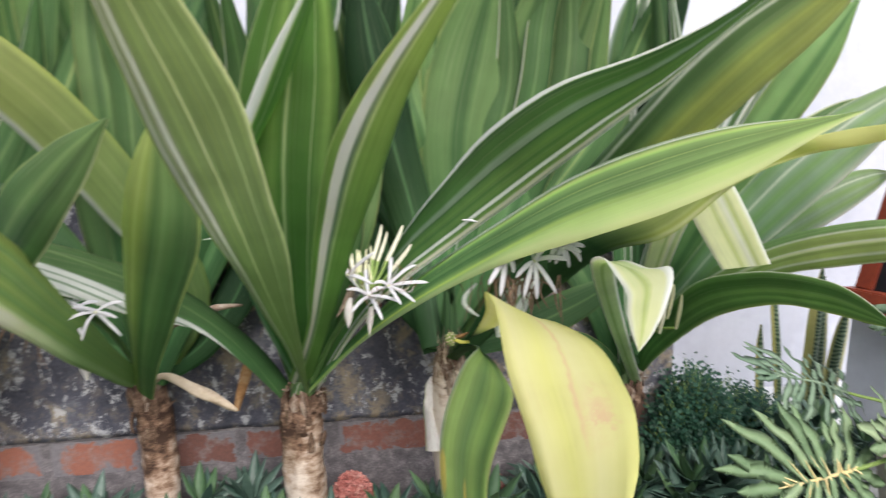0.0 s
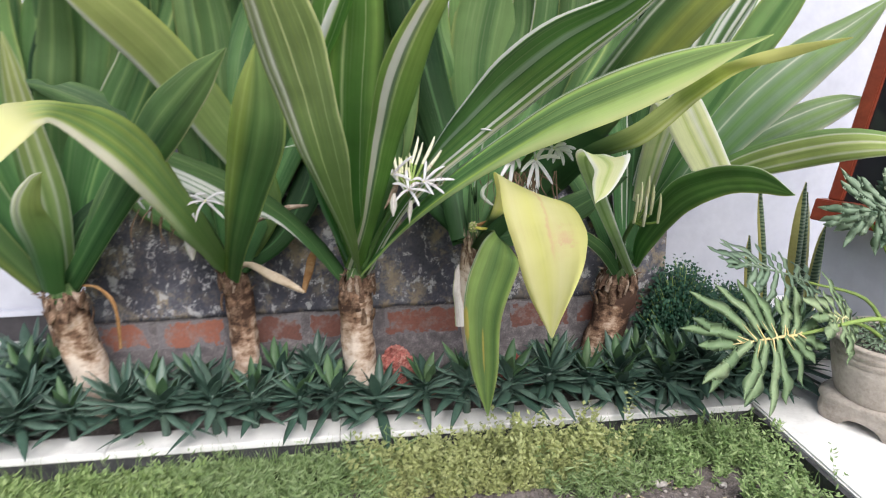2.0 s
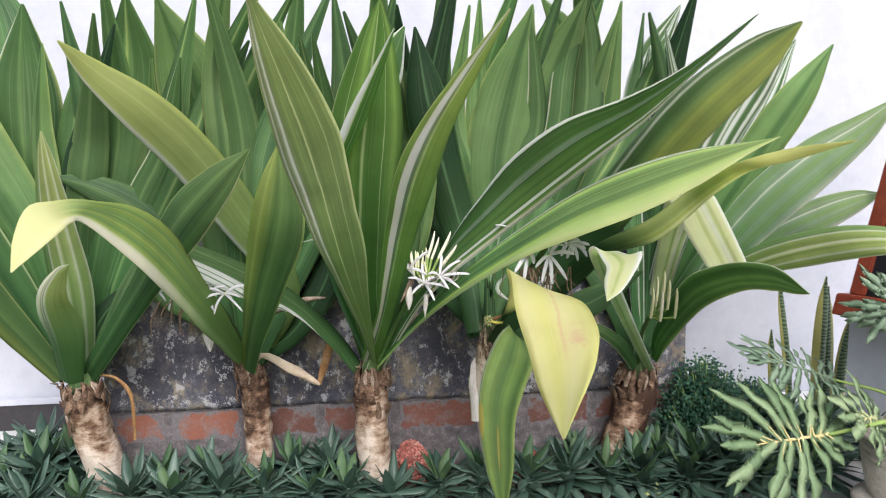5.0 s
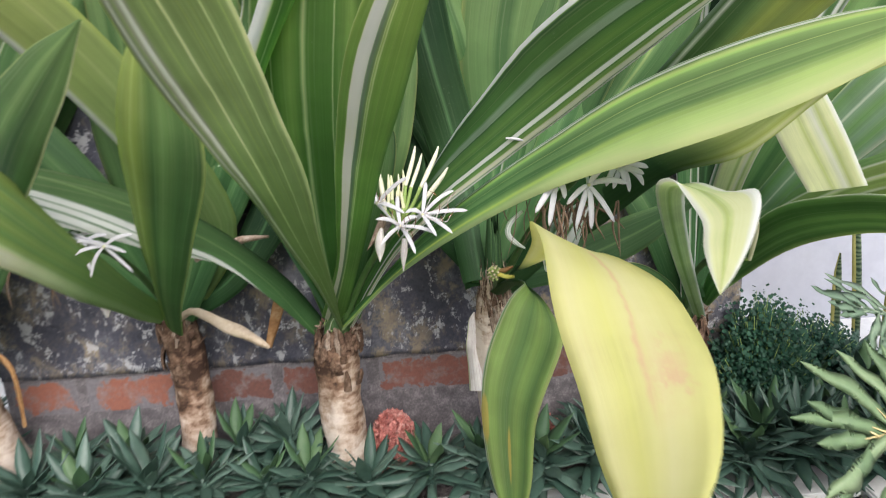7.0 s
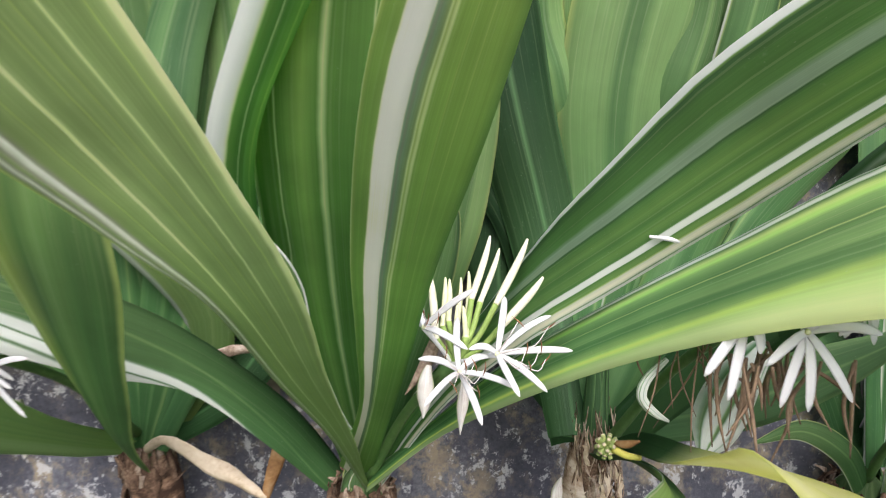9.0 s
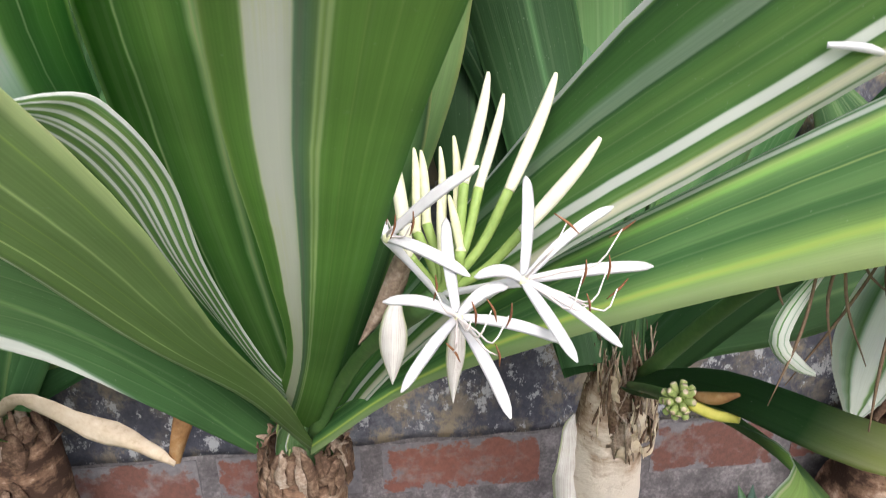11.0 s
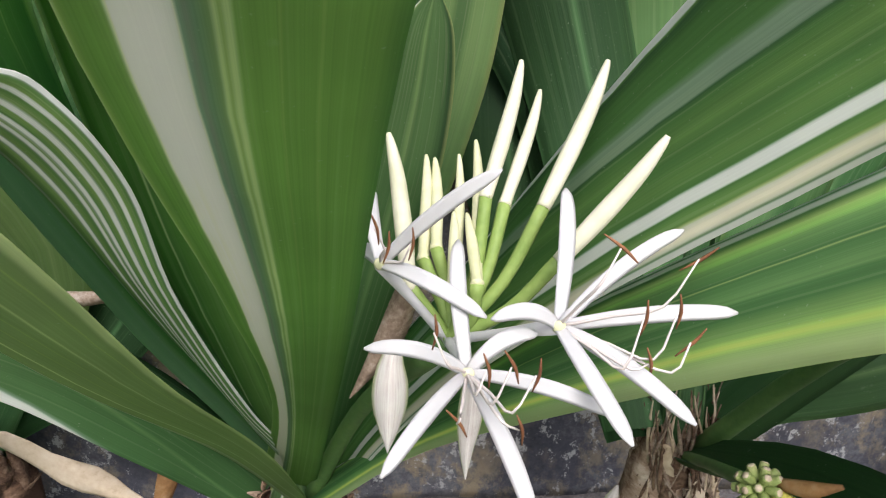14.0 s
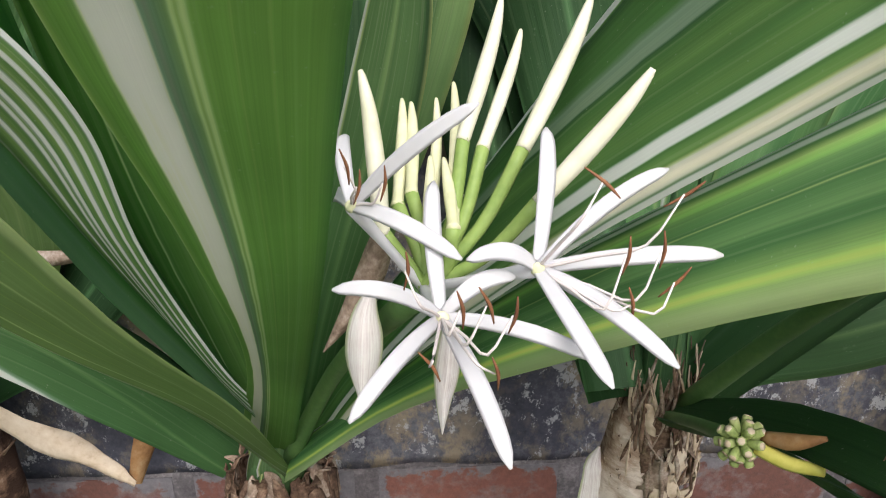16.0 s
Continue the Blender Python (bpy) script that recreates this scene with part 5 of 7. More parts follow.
leaf(plants[4], [(0.889, 1.840, 0.477, 0.033, 1.00, 0.00, -0.09), (0.676, 1.500, 0.768, 0.043, 1.00, 0.00, -0.07), (0.520, 1.200, 0.970, 0.047, 0.99, 0.00, 0.13), (0.508, 1.080, 1.001, 0.085, 0.97, 0.00, -0.23), (0.506, 0.990, 0.998, 0.087, 0.95, 0.23, 0.22), (0.475, 0.925, 0.978, 0.066, 0.97, 0.15, 0.20), (0.447, 0.875, 0.960, 0.036, 0.96, 0.27, 0.03), (0.421, 0.830, 0.954, 0.003, 0.96, 0.27, 0.03)], 0, 0.06, 'curl')
leaf(plants[4], [(0.898, 1.900, 0.517, 0.042, 1.00, 0.00, -0.05), (0.917, 1.800, 0.829, 0.081, 0.98, 0.00, 0.18), (0.891, 1.620, 1.036, 0.124, 0.98, 0.00, 0.21), (0.864, 1.520, 1.089, 0.118, 0.96, 0.00, 0.27), (0.896, 1.465, 0.998, 0.110, 0.90, -0.27, 0.33), (0.935, 1.425, 0.903, 0.101, 0.94, -0.30, 0.15)], 0, 0.05, 'R')
leaf(plants[2], [(-0.442, 1.810, 0.579, 0.033, -0.69, -0.60, -0.39), (-0.432, 1.570, 0.722, 0.079, -0.55, 0.25, -0.79), (-0.442, 1.350, 0.871, 0.089, -0.45, -0.67, -0.58), (-0.471, 1.180, 1.011, 0.141, -0.13, -0.85, -0.51), (-0.508, 1.070, 1.090, 0.120, -0.13, -0.84, -0.53), (-0.539, 0.990, 1.129, 0.070, -0.14, -0.86, -0.49), (-0.551, 0.915, 1.133, 0.063, 0.65, -0.48, -0.59), (-0.558, 0.855, 1.124, 0.082, 0.73, -0.37, -0.57), (-0.570, 0.810, 1.089, 0.051, 0.75, -0.39, -0.53), (-0.579, 0.780, 1.051, 0.003, 0.75, -0.39, -0.53)], 0, 0.1, 'W')
leaf(plants[4], [(0.906, 1.860, 0.509, 0.037, 0.59, 0.00, -0.81), (0.878, 1.730, 0.626, 0.093, 0.45, 0.22, -0.86), (0.869, 1.490, 0.805, 0.111, 0.55, 0.18, -0.81), (0.869, 1.280, 0.891, 0.092, 0.71, 0.00, -0.71), (0.849, 1.070, 0.936, 0.071, 0.43, -0.28, -0.86), (0.844, 0.965, 0.943, 0.048, 0.38, -0.21, -0.90), (0.845, 0.900, 0.937, 0.003, 0.38, -0.21, -0.90)], 0, 0.08, 'P')
leaf(plants[5], [(0.319, 1.658, 0.660, 0.038, 0.99, 0.00, -0.16), (0.518, 1.675, 0.793, 0.072, 0.86, -0.14, -0.50), (0.625, 1.530, 0.935, 0.057, 0.81, -0.35, -0.47), (0.724, 1.410, 1.006, 0.059, 0.46, -0.34, -0.82), (0.829, 1.350, 1.107, 0.051, 0.77, -0.39, -0.51), (0.817, 1.120, 1.177, 0.047, 0.40, -0.85, -0.34), (0.873, 1.010, 1.208, 0.030, 0.20, -0.68, -0.71), (0.904, 0.870, 1.231, 0.003, 0.20, -0.68, -0.71)], 0, 0.1, 'G')

leaf(plants[3], [(-0.010, 1.730, 0.575, 0.040), (0.035, 1.640, 0.760, 0.046), (0.078, 1.600, 0.900, 0.050), (0.096, 1.585, 0.970, 0.046), (0.105, 1.575, 1.020, 0.032), (0.110, 1.570, 1.045, 0.003)], 0, 0.2, 'edge')
leaf(plants[3], [(0.000, 1.750, 0.575, 0.040), (0.060, 1.700, 0.790, 0.045), (0.105, 1.670, 0.930, 0.055), (0.128, 1.660, 1.020, 0.060), (0.150, 1.660, 1.150, 0.050), (0.165, 1.660, 1.250, 0.003)], 0, 0.2, 'M')

# two near-black blades added to paint the shaded gap before the old wall
leaf(plants[5], [(0.300, 1.700, 0.680, 0.050), (0.205, 1.850, 0.800, 0.085), (0.190, 1.880, 0.930, 0.110), (0.205, 1.890, 1.060, 0.110), (0.220, 1.880, 1.200, 0.004)], 0, 0.2, 'gap_shade')
leaf(plants[5], [(0.310, 1.700, 0.690, 0.050), (0.270, 1.880, 0.850, 0.080), (0.250, 1.905, 1.000, 0.090), (0.245, 1.900, 1.180, 0.004)], 0, 0.2, 'gap_shade')

# green leaf bases wrapping the top of each trunk
for i, c in CROWNS.items():
    rng = random.Random(20 + i)
    tall, tones = (3.2, ("U", "dark")) if i == 5 else (1.0, ("light", "plain", "edge", "M"))
    for a in range(9):
        an = a * math.tau / 9 + rng.uniform(-0.2, 0.2)
        o = Vector((math.cos(an), math.sin(an) * 0.9, 0))
        p, r = Vector(c), GIRTH[i] * (0.55 if i == 5 else 1.0)
        up = rng.uniform(0.03, 0.06) * tall
        q = [(*(p + o * r * 0.6 - Vector((0, 0, 0.05))), r * 0.9), (*(p + o * r * 0.62 - Vector((0, 0, 0.01))), r * 0.8), (*(p + o * r * 0.5 + Vector((0, 0, up * 0.45))), r * 0.85), (*(p + o * r * 0.40 + Vector((0, 0, up))), 0.004)]
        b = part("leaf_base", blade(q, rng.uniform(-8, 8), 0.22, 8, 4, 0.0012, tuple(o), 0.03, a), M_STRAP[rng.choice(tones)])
        under(b, plants[i])

# torn brown sheaths round each crown
for i, c in CROWNS.items():
    if i == 5:
        continue
    rng = random.Random(40 + i)
    down = (Vector(FEET[i]) - Vector(c)).normalized()
    for a in range(40):
        an = a * 2.4 + rng.uniform(-0.2, 0.2)
        o = Vector((math.cos(an), math.sin(an), 0))
        p = Vector(c)
        r, up, w, dn = GIRTH[i] * rng.uniform(0.84, 1.05), rng.uniform(0.008, 0.03), rng.uniform(0.010, 0.024), rng.uniform(0.015, 0.05)
        side = Vector((rng.uniform(-0.015, 0.015), rng.uniform(-0.01, 0.01), 0))
        q = [(*(p + o * r * 1.04 + down * dn), w * 0.8), (*(p + o * r + down * 0.01), w), (*(p + o * r * 0.88 - down * up * 0.6 + side * 0.4), w * 0.7), (*(p + o * r * rng.uniform(0.6, 1.15) - down * up + side), 0.002)]
        under(part("dry_sheath", blade(q, rng.uniform(-14, 14), 0.25, 8, 4, 0.001, tuple(o), 0.3, a), (M_SHEATH, M_SHEATH, M_HUSKP)[a % 3]), plants[i])

# the fifth crown: worn sheath plates low down, and fibres that lie along the tapering stem
rng = random.Random(45)
top, foot = Vector(CROWNS[5]), Vector(FEET[5])
down = (foot - top).normalized()


def on_stem(d, an, off):
    r = GIRTH[5] * (1.0 - 0.52 * max(0.0, 1 - d / 0.21)) + off
    return top + down * d + Vector((math.cos(an) * r, math.sin(an) * r, 0))


for a in range(30):
    an, d, w = a * 2.4 + rng.uniform(-0.2, 0.2), rng.uniform(0.05, 0.16), rng.uniform(0.016, 0.030)
    ln, tw = rng.uniform(0.04, 0.07), rng.uniform(-0.25, 0.25)
    q = [(*on_stem(d, an, 0.001), w), (*on_stem(d - ln * 0.4, an + tw * 0.4, 0.004), w * 0.9), (*on_stem(d - ln * 0.8, an + tw * 0.8, 0.005), w * 0.6), (*on_stem(d - ln, an + tw, 0.009), 0.003)]
    under(part("dry_sheath", blade(q, rng.uniform(-12, 12), 0.2, 8, 4, 0.0009, (math.cos(an), math.sin(an), 0), 0.3, a), (M_HUSKP, M_SHEATH, M_HUSK)[a % 3]), plants[5])
for a in range(230):
    an, d, w = a * 2.4 + rng.uniform(-0.2, 0.2), rng.uniform(0.015, 0.150), rng.uniform(0.0018, 0.0048)
    ln, tw, free = rng.uniform(0.035, 0.085), rng.uniform(-0.7, 0.45), rng.uniform(0.002, 0.009)
    q = [(*on_stem(d, an, 0.002), w * 0.5), (*on_stem(d - ln * 0.35, an + tw * 0.3, free), w), (*on_stem(d - ln * 0.7, an + tw * 0.7, free), w * 0.8), (*on_stem(d - ln, an + tw, free + rng.uniform(-0.002, 0.006)), 0.0008)]
    under(part("fibre", blade(q, rng.uniform(-25, 25), 0.3, 6, 2, 0.0005, (math.cos(an), math.sin(an), 0), 0.2, a), (M_SHEATH, M_HUSKP, M_SHEATH, M_HUSKP, M_HUSK)[a % 5]), plants[5])


# ---- flowers ----
def umbel(plant, root, heart, label):
    bm = bmesh.new()
    r, h = Vector(root), Vector(heart)
    tube(bm, [(*r, 0.009), (*(r.lerp(h, 0.5) + Vector((0, 0.02, 0.015))), 0.007), (*h, 0.008)], 10)
    ob = part("flower_stalk", bm, M_STALK, None, label)
    return under(ob, plant)


def sub(ob, holder, plant):
    ob.parent = holder
    return ob


def spider_flower(holder, plant, heart, centre, tips, width=0.0074, bends=0.0055, seed=0, stamens=()):
    """A spider lily flower: strap petals on a thin tube; each stamen is given by its bend, its end and its anther's tilt."""
    rng = random.Random(seed)
    c = Vector(centre)
    bm = bmesh.new()
    tube(bm, [(*Vector(heart), 0.003), (*Vector(heart).lerp(c, 0.5), 0.0026), (*c, 0.004)], 6, 6)
    for t in tips:
        petal(bm, c, t, width * rng.uniform(0.92, 1.08), (rng.uniform(-0.002, 0.002), -bends * 0.7, bends * rng.uniform(0.7, 1.4)))
    f = sub(part("flower", bm, M_PETAL), holder, plant)
    bm = bmesh.new()
    bmesh.ops.create_uvsphere(bm, u_segments=8, v_segments=6, radius=0.0032, matrix=Matrix.Translation(c + Vector((0, -0.0022, 0.0006))) @ Matrix.Diagonal((1, 0.6, 1, 1)))
    sub(part("throat", bm, M_BUDG), f, plant)
    for knee, end, tilt in stamens:
        e, g = Vector(end), Vector((math.sin(radians(tilt)), -0.25, math.cos(radians(tilt)))) * 0.0085
        bm = bmesh.new()
        tube(bm, [(*c, 0.0008), (*c.lerp(Vector(knee), 0.55), 0.0007), (*Vector(knee), 0.0006), (*e, 0.0004)], 5, 9)
        sub(part("filament", bm, M_FILAMENT), f, plant)
        bm = bmesh.new()
        tube(bm, [(*(e - g), 0.0003), (*(e + Vector((0.0012, 0, 0))), 0.0008), (*(e + g), 0.0003)], 5, 6)
        sub(part("anther", bm, M_STAMEN), f, plant)
    return f


def bud(holder, plant, heart, base, tip, r=0.0055, green=False):
    h, b, t = Vector(heart), Vector(base), Vector(tip)
    bow = Vector(((t - b).z, 0, -(t - b).x)) * 0.022
    bm = bmesh.new()
    tube(bm, [(*h, 0.0034), (*(h.lerp(b, 0.5) + Vector((0.004, 0, -0.004))), 0.0034), (*b.lerp(t, 0.02), 0.0036)], 8, 8)
    sub(part("pedicel", bm, M_STEM), holder, plant)
    bm = bmesh.new()
    tube(bm, [(*b, 0.0036), (*(b.lerp(t, 0.10) + bow * 0.2), r * 0.68), (*(b.lerp(t, 0.4) + bow * 0.8), r * 0.78), (*(b.lerp(t, 0.72) + bow), r * 0.66), (*(b.lerp(t, 0.93) + bow * 0.4), r * 0.40), (*t, r * 0.22)], 10, 16)
    sub(part("bud", bm, M_BUDG if green else M_BUD), holder, plant)


def spathe(holder, plant, pts):
    sub(part("spathe", blade(pts, 0, 0.35, 14, 8, 0.0022), M_SPATHE), holder, plant)


def withered(plant, place, seed, r=0.0016):
    rng = random.Random(seed)
    p = Vector(place) + Vector((rng.gauss(0, 0.03), rng.gauss(0, 0.015), 0.02))
    e = p + Vector((rng.gauss(0, 0.02), rng.gauss(0, 0.01), -rng.uniform(0.04, 0.11)))
    bm = bmesh.new()
    tube(bm, [(*p, r), (*(p.lerp(e, 0.5) + Vector((rng.gauss(0, 0.008), 0, 0))), r * 1.3), (*e, r * 0.4)], 5, 8)
    under(part("withered_bloom", bm, M_DRIED), plant)


def husk(plant, pts, material, label, cup=0.18):
    ob = part("husk", blade(pts, 10, cup, 14, 6, 0.0012, wave=0.22), material, None, label)
    return under(ob, plant)


def seed_head(plant, place, end):
    """A spent flower head: a knob of cut green stubs on a bent stalk, with a yellow and an orange withered stub."""
    rng = random.Random(5)
    c, e = Vector(place), Vector(end)
    root = Vector(CROWNS[5])
    bm = bmesh.new()
    tube(bm, [(*(root + Vector((0, -0.01, -0.03))), 0.005), (*(root.lerp(c, 0.5) + Vector((0.002, 0, -0.016))), 0.0045), (*c, 0.006)], 8, 8)
    stem = under(part("seed_stalk", bm, M_STALK, None, "bent seed stalk with a knob of cut stubs"), plant)
    bm = bmesh.new()
    tube(bm, [(*c.lerp(e, 0.2), 0.0045), (*(c.lerp(e, 0.6) + Vector((0, 0, -0.003))), 0.0042), (*e, 0.0032)], 8, 8)
    sub(part("yellow_stub", bm, M_BUDY), stem, plant)
    bo = bmesh.new()
    tube(bo, [(*(c.lerp(e, 0.3) + Vector((0, 0.004, 0.006))), 0.0035), (*(c.lerp(e, 0.6) + Vector((0, 0, 0.011))), 0.005), (*(c.lerp(e, 0.95) + Vector((0, 0, 0.020))), 0.0014)], 7, 7)
    sub(part("dry_tip", bo, M_HUSKO), stem, plant)
    for a in range(34):
        z = 1 - 2 * (a + 0.5) / 34
        an = a * 2.4
        o = Vector((math.sqrt(1 - z * z) * math.cos(an), math.sqrt(1 - z * z) * math.sin(an), z))
        ln = rng.uniform(0.004, 0.007)
        q = c + o * 0.005
        bm = bmesh.new()
        tube(bm, [(*q, 0.0024), (*(q + o * ln), 0.0029), (*(q + o * ln * 1.5), 0.0028)], 7, 5)
        stub = sub(part("stub", bm, M_SEED), stem, plant)
        bm = bmesh.new()
        tube(bm, [(*(q + o * ln * 1.48), 0.0022), (*(q + o * (ln * 1.5 + 0.0005)), 0.0021)], 7, 1)
        cut = part("cut_face", bm, M_HUSK)
        cut.parent = stub


heart = (0.111, 1.450, 0.874)
stalk = umbel(plants[3], (-0.02, 1.72, 0.57), heart, 'thick green flower stalk')
spider_flower(stalk, plants[3], heart, (0.117, 1.390, 0.888), [(0.075, 1.380, 0.906), (0.082, 1.345, 0.870), (0.139, 1.337, 0.854), (0.176, 1.370, 0.878), (0.116, 1.440, 0.931), (0.148, 1.400, 0.901)], seed=1, stamens=[((0.108, 1.365, 0.906), (0.103, 1.37, 0.917), 4), ((0.118, 1.352, 0.900), (0.122, 1.355, 0.908), -8), ((0.124, 1.350, 0.897), (0.131, 1.352, 0.911), -20), ((0.132, 1.355, 0.890), (0.1415, 1.36, 0.903), 8), ((0.128, 1.352, 0.888), (0.1355, 1.36, 0.879), -10), ((0.112, 1.352, 0.890), (0.111, 1.358, 0.884), -28)])
spider_flower(stalk, plants[3], heart, (0.157, 1.400, 0.904), [(0.127, 1.390, 0.913), (0.168, 1.451, 0.952), (0.215, 1.420, 0.940), (0.237, 1.405, 0.906), (0.205, 1.360, 0.879), (0.176, 1.346, 0.880)], seed=5, stamens=[((0.168, 1.375, 0.934), (0.176, 1.38, 0.946), 130), ((0.176, 1.365, 0.902), (0.184, 1.37, 0.921), 2), ((0.190, 1.372, 0.902), (0.199, 1.375, 0.921), -4), ((0.196, 1.368, 0.898), (0.204, 1.372, 0.909), 35), ((0.194, 1.378, 0.922), (0.207, 1.38, 0.941), 50), ((0.180, 1.368, 0.900), (0.188, 1.372, 0.900), -12)])
spider_flower(stalk, plants[3], heart, (0.079, 1.440, 0.920), [(0.134, 1.420, 0.969), (0.126, 1.400, 0.909), (0.072, 1.500, 0.940), (0.066, 1.500, 0.905)], seed=9, stamens=[((0.082, 1.430, 0.930), (0.078, 1.425, 0.942), -10), ((0.080, 1.428, 0.928), (0.083, 1.422, 0.934), 12), ((0.090, 1.426, 0.926), (0.094, 1.420, 0.936), 8)])
bud(stalk, plants[3], heart, (0.159, 1.460, 0.940), (0.197, 1.500, 1.007), 0.006, False)
bud(stalk, plants[3], heart, (0.142, 1.480, 0.936), (0.167, 1.530, 0.989), 0.0048, False)
bud(stalk, plants[3], heart, (0.132, 1.480, 0.940), (0.155, 1.522, 1.006), 0.0055, False)
bud(stalk, plants[3], heart, (0.162, 1.430, 0.923), (0.206, 1.425, 0.981), 0.006, False)
bud(stalk, plants[3], heart, (0.126, 1.460, 0.902), (0.130, 1.520, 0.963), 0.0045, True)
bud(stalk, plants[3], heart, (0.116, 1.470, 0.904), (0.121, 1.530, 0.953), 0.004, True)
bud(stalk, plants[3], heart, (0.106, 1.470, 0.916), (0.107, 1.530, 0.951), 0.0045, True)
bud(stalk, plants[3], heart, (0.099, 1.470, 0.910), (0.102, 1.530, 0.953), 0.0045, True)
bud(stalk, plants[3], heart, (0.092, 1.450, 0.902), (0.083, 1.480, 0.975), 0.006, False)
bud(stalk, plants[3], heart, (0.113, 1.440, 0.907), (0.116, 1.490, 0.930), 0.004, True)
bud(stalk, plants[3], heart, (0.125, 1.440, 0.908), (0.123, 1.490, 0.929), 0.004, True)
spathe(stalk, plants[3], [(0.084, 1.464, 0.866, 0.006), (0.081, 1.460, 0.855, 0.014), (0.080, 1.458, 0.842, 0.0195), (0.079, 1.458, 0.828, 0.0185), (0.078, 1.458, 0.814, 0.010), (0.077, 1.458, 0.803, 0.001)])
spathe(stalk, plants[3], [(0.125, 1.462, 0.845, 0.010), (0.123, 1.462, 0.819, 0.014), (0.121, 1.462, 0.801, 0.009), (0.120, 1.462, 0.781, 0.001)])
sub(part("dry_spathe", blade([(0.090, 1.485, 0.885, 0.014), (0.080, 1.488, 0.859, 0.016), (0.068, 1.490, 0.838, 0.010), (0.054, 1.492, 0.817, 0.001)], 0, 0.4, 10, 6, 0.001, wave=0.15), M_HUSKP), stalk, plants[3])
heart = (0.430, 1.345, 0.985)
stalk = umbel(plants[5], (0.33, 1.64, 0.67), heart, 'flower stalk with hanging white blooms')
spider_flower(stalk, plants[5], heart, (0.370, 1.300, 0.973), [(0.333, 1.288, 0.926), (0.356, 1.288, 0.903), (0.381, 1.288, 0.947), (0.395, 1.288, 0.978)], 0.0098, 0.006, seed=20)
spider_flower(stalk, plants[5], heart, (0.420, 1.290, 0.967), [(0.382, 1.278, 0.940), (0.398, 1.278, 0.901), (0.423, 1.278, 0.897), (0.461, 1.278, 0.906), (0.479, 1.278, 0.969), (0.437, 1.278, 0.994)], 0.0098, 0.006, seed=21)
spider_flower(stalk, plants[5], heart, (0.467, 1.300, 0.990), [(0.510, 1.288, 0.981), (0.495, 1.288, 1.003), (0.448, 1.288, 0.964), (0.435, 1.288, 1.006), (0.478, 1.288, 0.967)], 0.0098, 0.006, seed=22)
spider_flower(stalk, plants[5], heart, (0.487, 1.330, 0.985), [(0.522, 1.318, 0.955), (0.498, 1.318, 0.945), (0.528, 1.318, 0.985), (0.470, 1.318, 0.952)], 0.0098, 0.006, seed=23)
sub(part("spathe", blade([(0.470, 1.470, 0.885, 0.030), (0.428, 1.432, 0.850, 0.062), (0.398, 1.408, 0.815, 0.056), (0.376, 1.392, 0.788, 0.004)], 0, 0.3, 12, 6, 0.0014), M_STRAP["N"], None, "white and green striped curled spathe"), stalk, plants[5])
sub(part("spathe", blade([(0.330, 1.385, 0.905, 0.006), (0.306, 1.370, 0.889, 0.010), (0.302, 1.370, 0.868, 0.011), (0.317, 1.372, 0.850, 0.010), (0.335, 1.380, 0.838, 0.003)], 35, 0.3, 12, 6, 0.0012), M_STRAP["N"], None, "pale curled spathe"), stalk, plants[5])
heart = (-0.460, 1.460, 0.891)
stalk = umbel(plants[2], (-0.43, 1.82, 0.60), heart, 'flower stalk with white blooms under a leaf')
spider_flower(stalk, plants[2], heart, (-0.545, 1.535, 0.866), [(-0.495, 1.519, 0.848), (-0.509, 1.513, 0.894), (-0.571, 1.518, 0.909), (-0.601, 1.533, 0.858), (-0.564, 1.514, 0.815), (-0.525, 1.518, 0.810)], 0.0066, seed=30)
spider_flower(stalk, plants[2], heart, (-0.479, 1.479, 0.872), [(-0.423, 1.468, 0.859), (-0.426, 1.464, 0.888), (-0.509, 1.431, 0.898), (-0.539, 1.466, 0.858), (-0.502, 1.473, 0.822), (-0.441, 1.456, 0.828)], 0.0066, seed=31)
spider_flower(stalk, plants[2], heart, (-0.389, 1.404, 0.878), [(-0.345, 1.377, 0.873), (-0.337, 1.398, 0.898), (-0.430, 1.370, 0.898), (-0.442, 1.381, 0.867), (-0.417, 1.397, 0.826), (-0.345, 1.395, 0.832)], 0.0066, seed=32)
spider_flower(stalk, plants[2], heart, (-0.615, 1.582, 0.865), [(-0.561, 1.552, 0.855), (-0.585, 1.569, 0.912), (-0.659, 1.544, 0.885), (-0.659, 1.561, 0.853), (-0.632, 1.580, 0.817), (-0.584, 1.563, 0.830)], 0.0066, seed=33)
spider_flower(stalk, plants[2], heart, (-0.434, 1.441, 0.879), [(-0.376, 1.430, 0.860), (-0.389, 1.424, 0.893), (-0.481, 1.407, 0.900), (-0.490, 1.422, 0.854), (-0.464, 1.410, 0.840), (-0.422, 1.413, 0.833)], 0.0066, seed=34)
spathe(stalk, plants[2], [(-0.488, 1.600, 0.760, 0.014), (-0.490, 1.600, 0.731, 0.028), (-0.487, 1.600, 0.701, 0.027), (-0.486, 1.600, 0.673, 0.005)])
for k in range(30):
    withered(plants[5], (0.405, 1.315, 0.915), k)
for k in range(10):
    withered(plants[5], (0.352, 1.372, 0.905), k + 80, 0.0008)
for k in range(10):
    withered(plants[2], (-0.526, 1.500, 0.830), k + 50)
heart = (0.80, 1.62, 0.72)
stalk = umbel(plants[4], (0.85, 1.85, 0.5), heart, 'young flower stalk with pale buds')
bud(stalk, plants[4], heart, (0.789, 1.550, 0.766), (0.774, 1.500, 0.861), 0.0062, True)
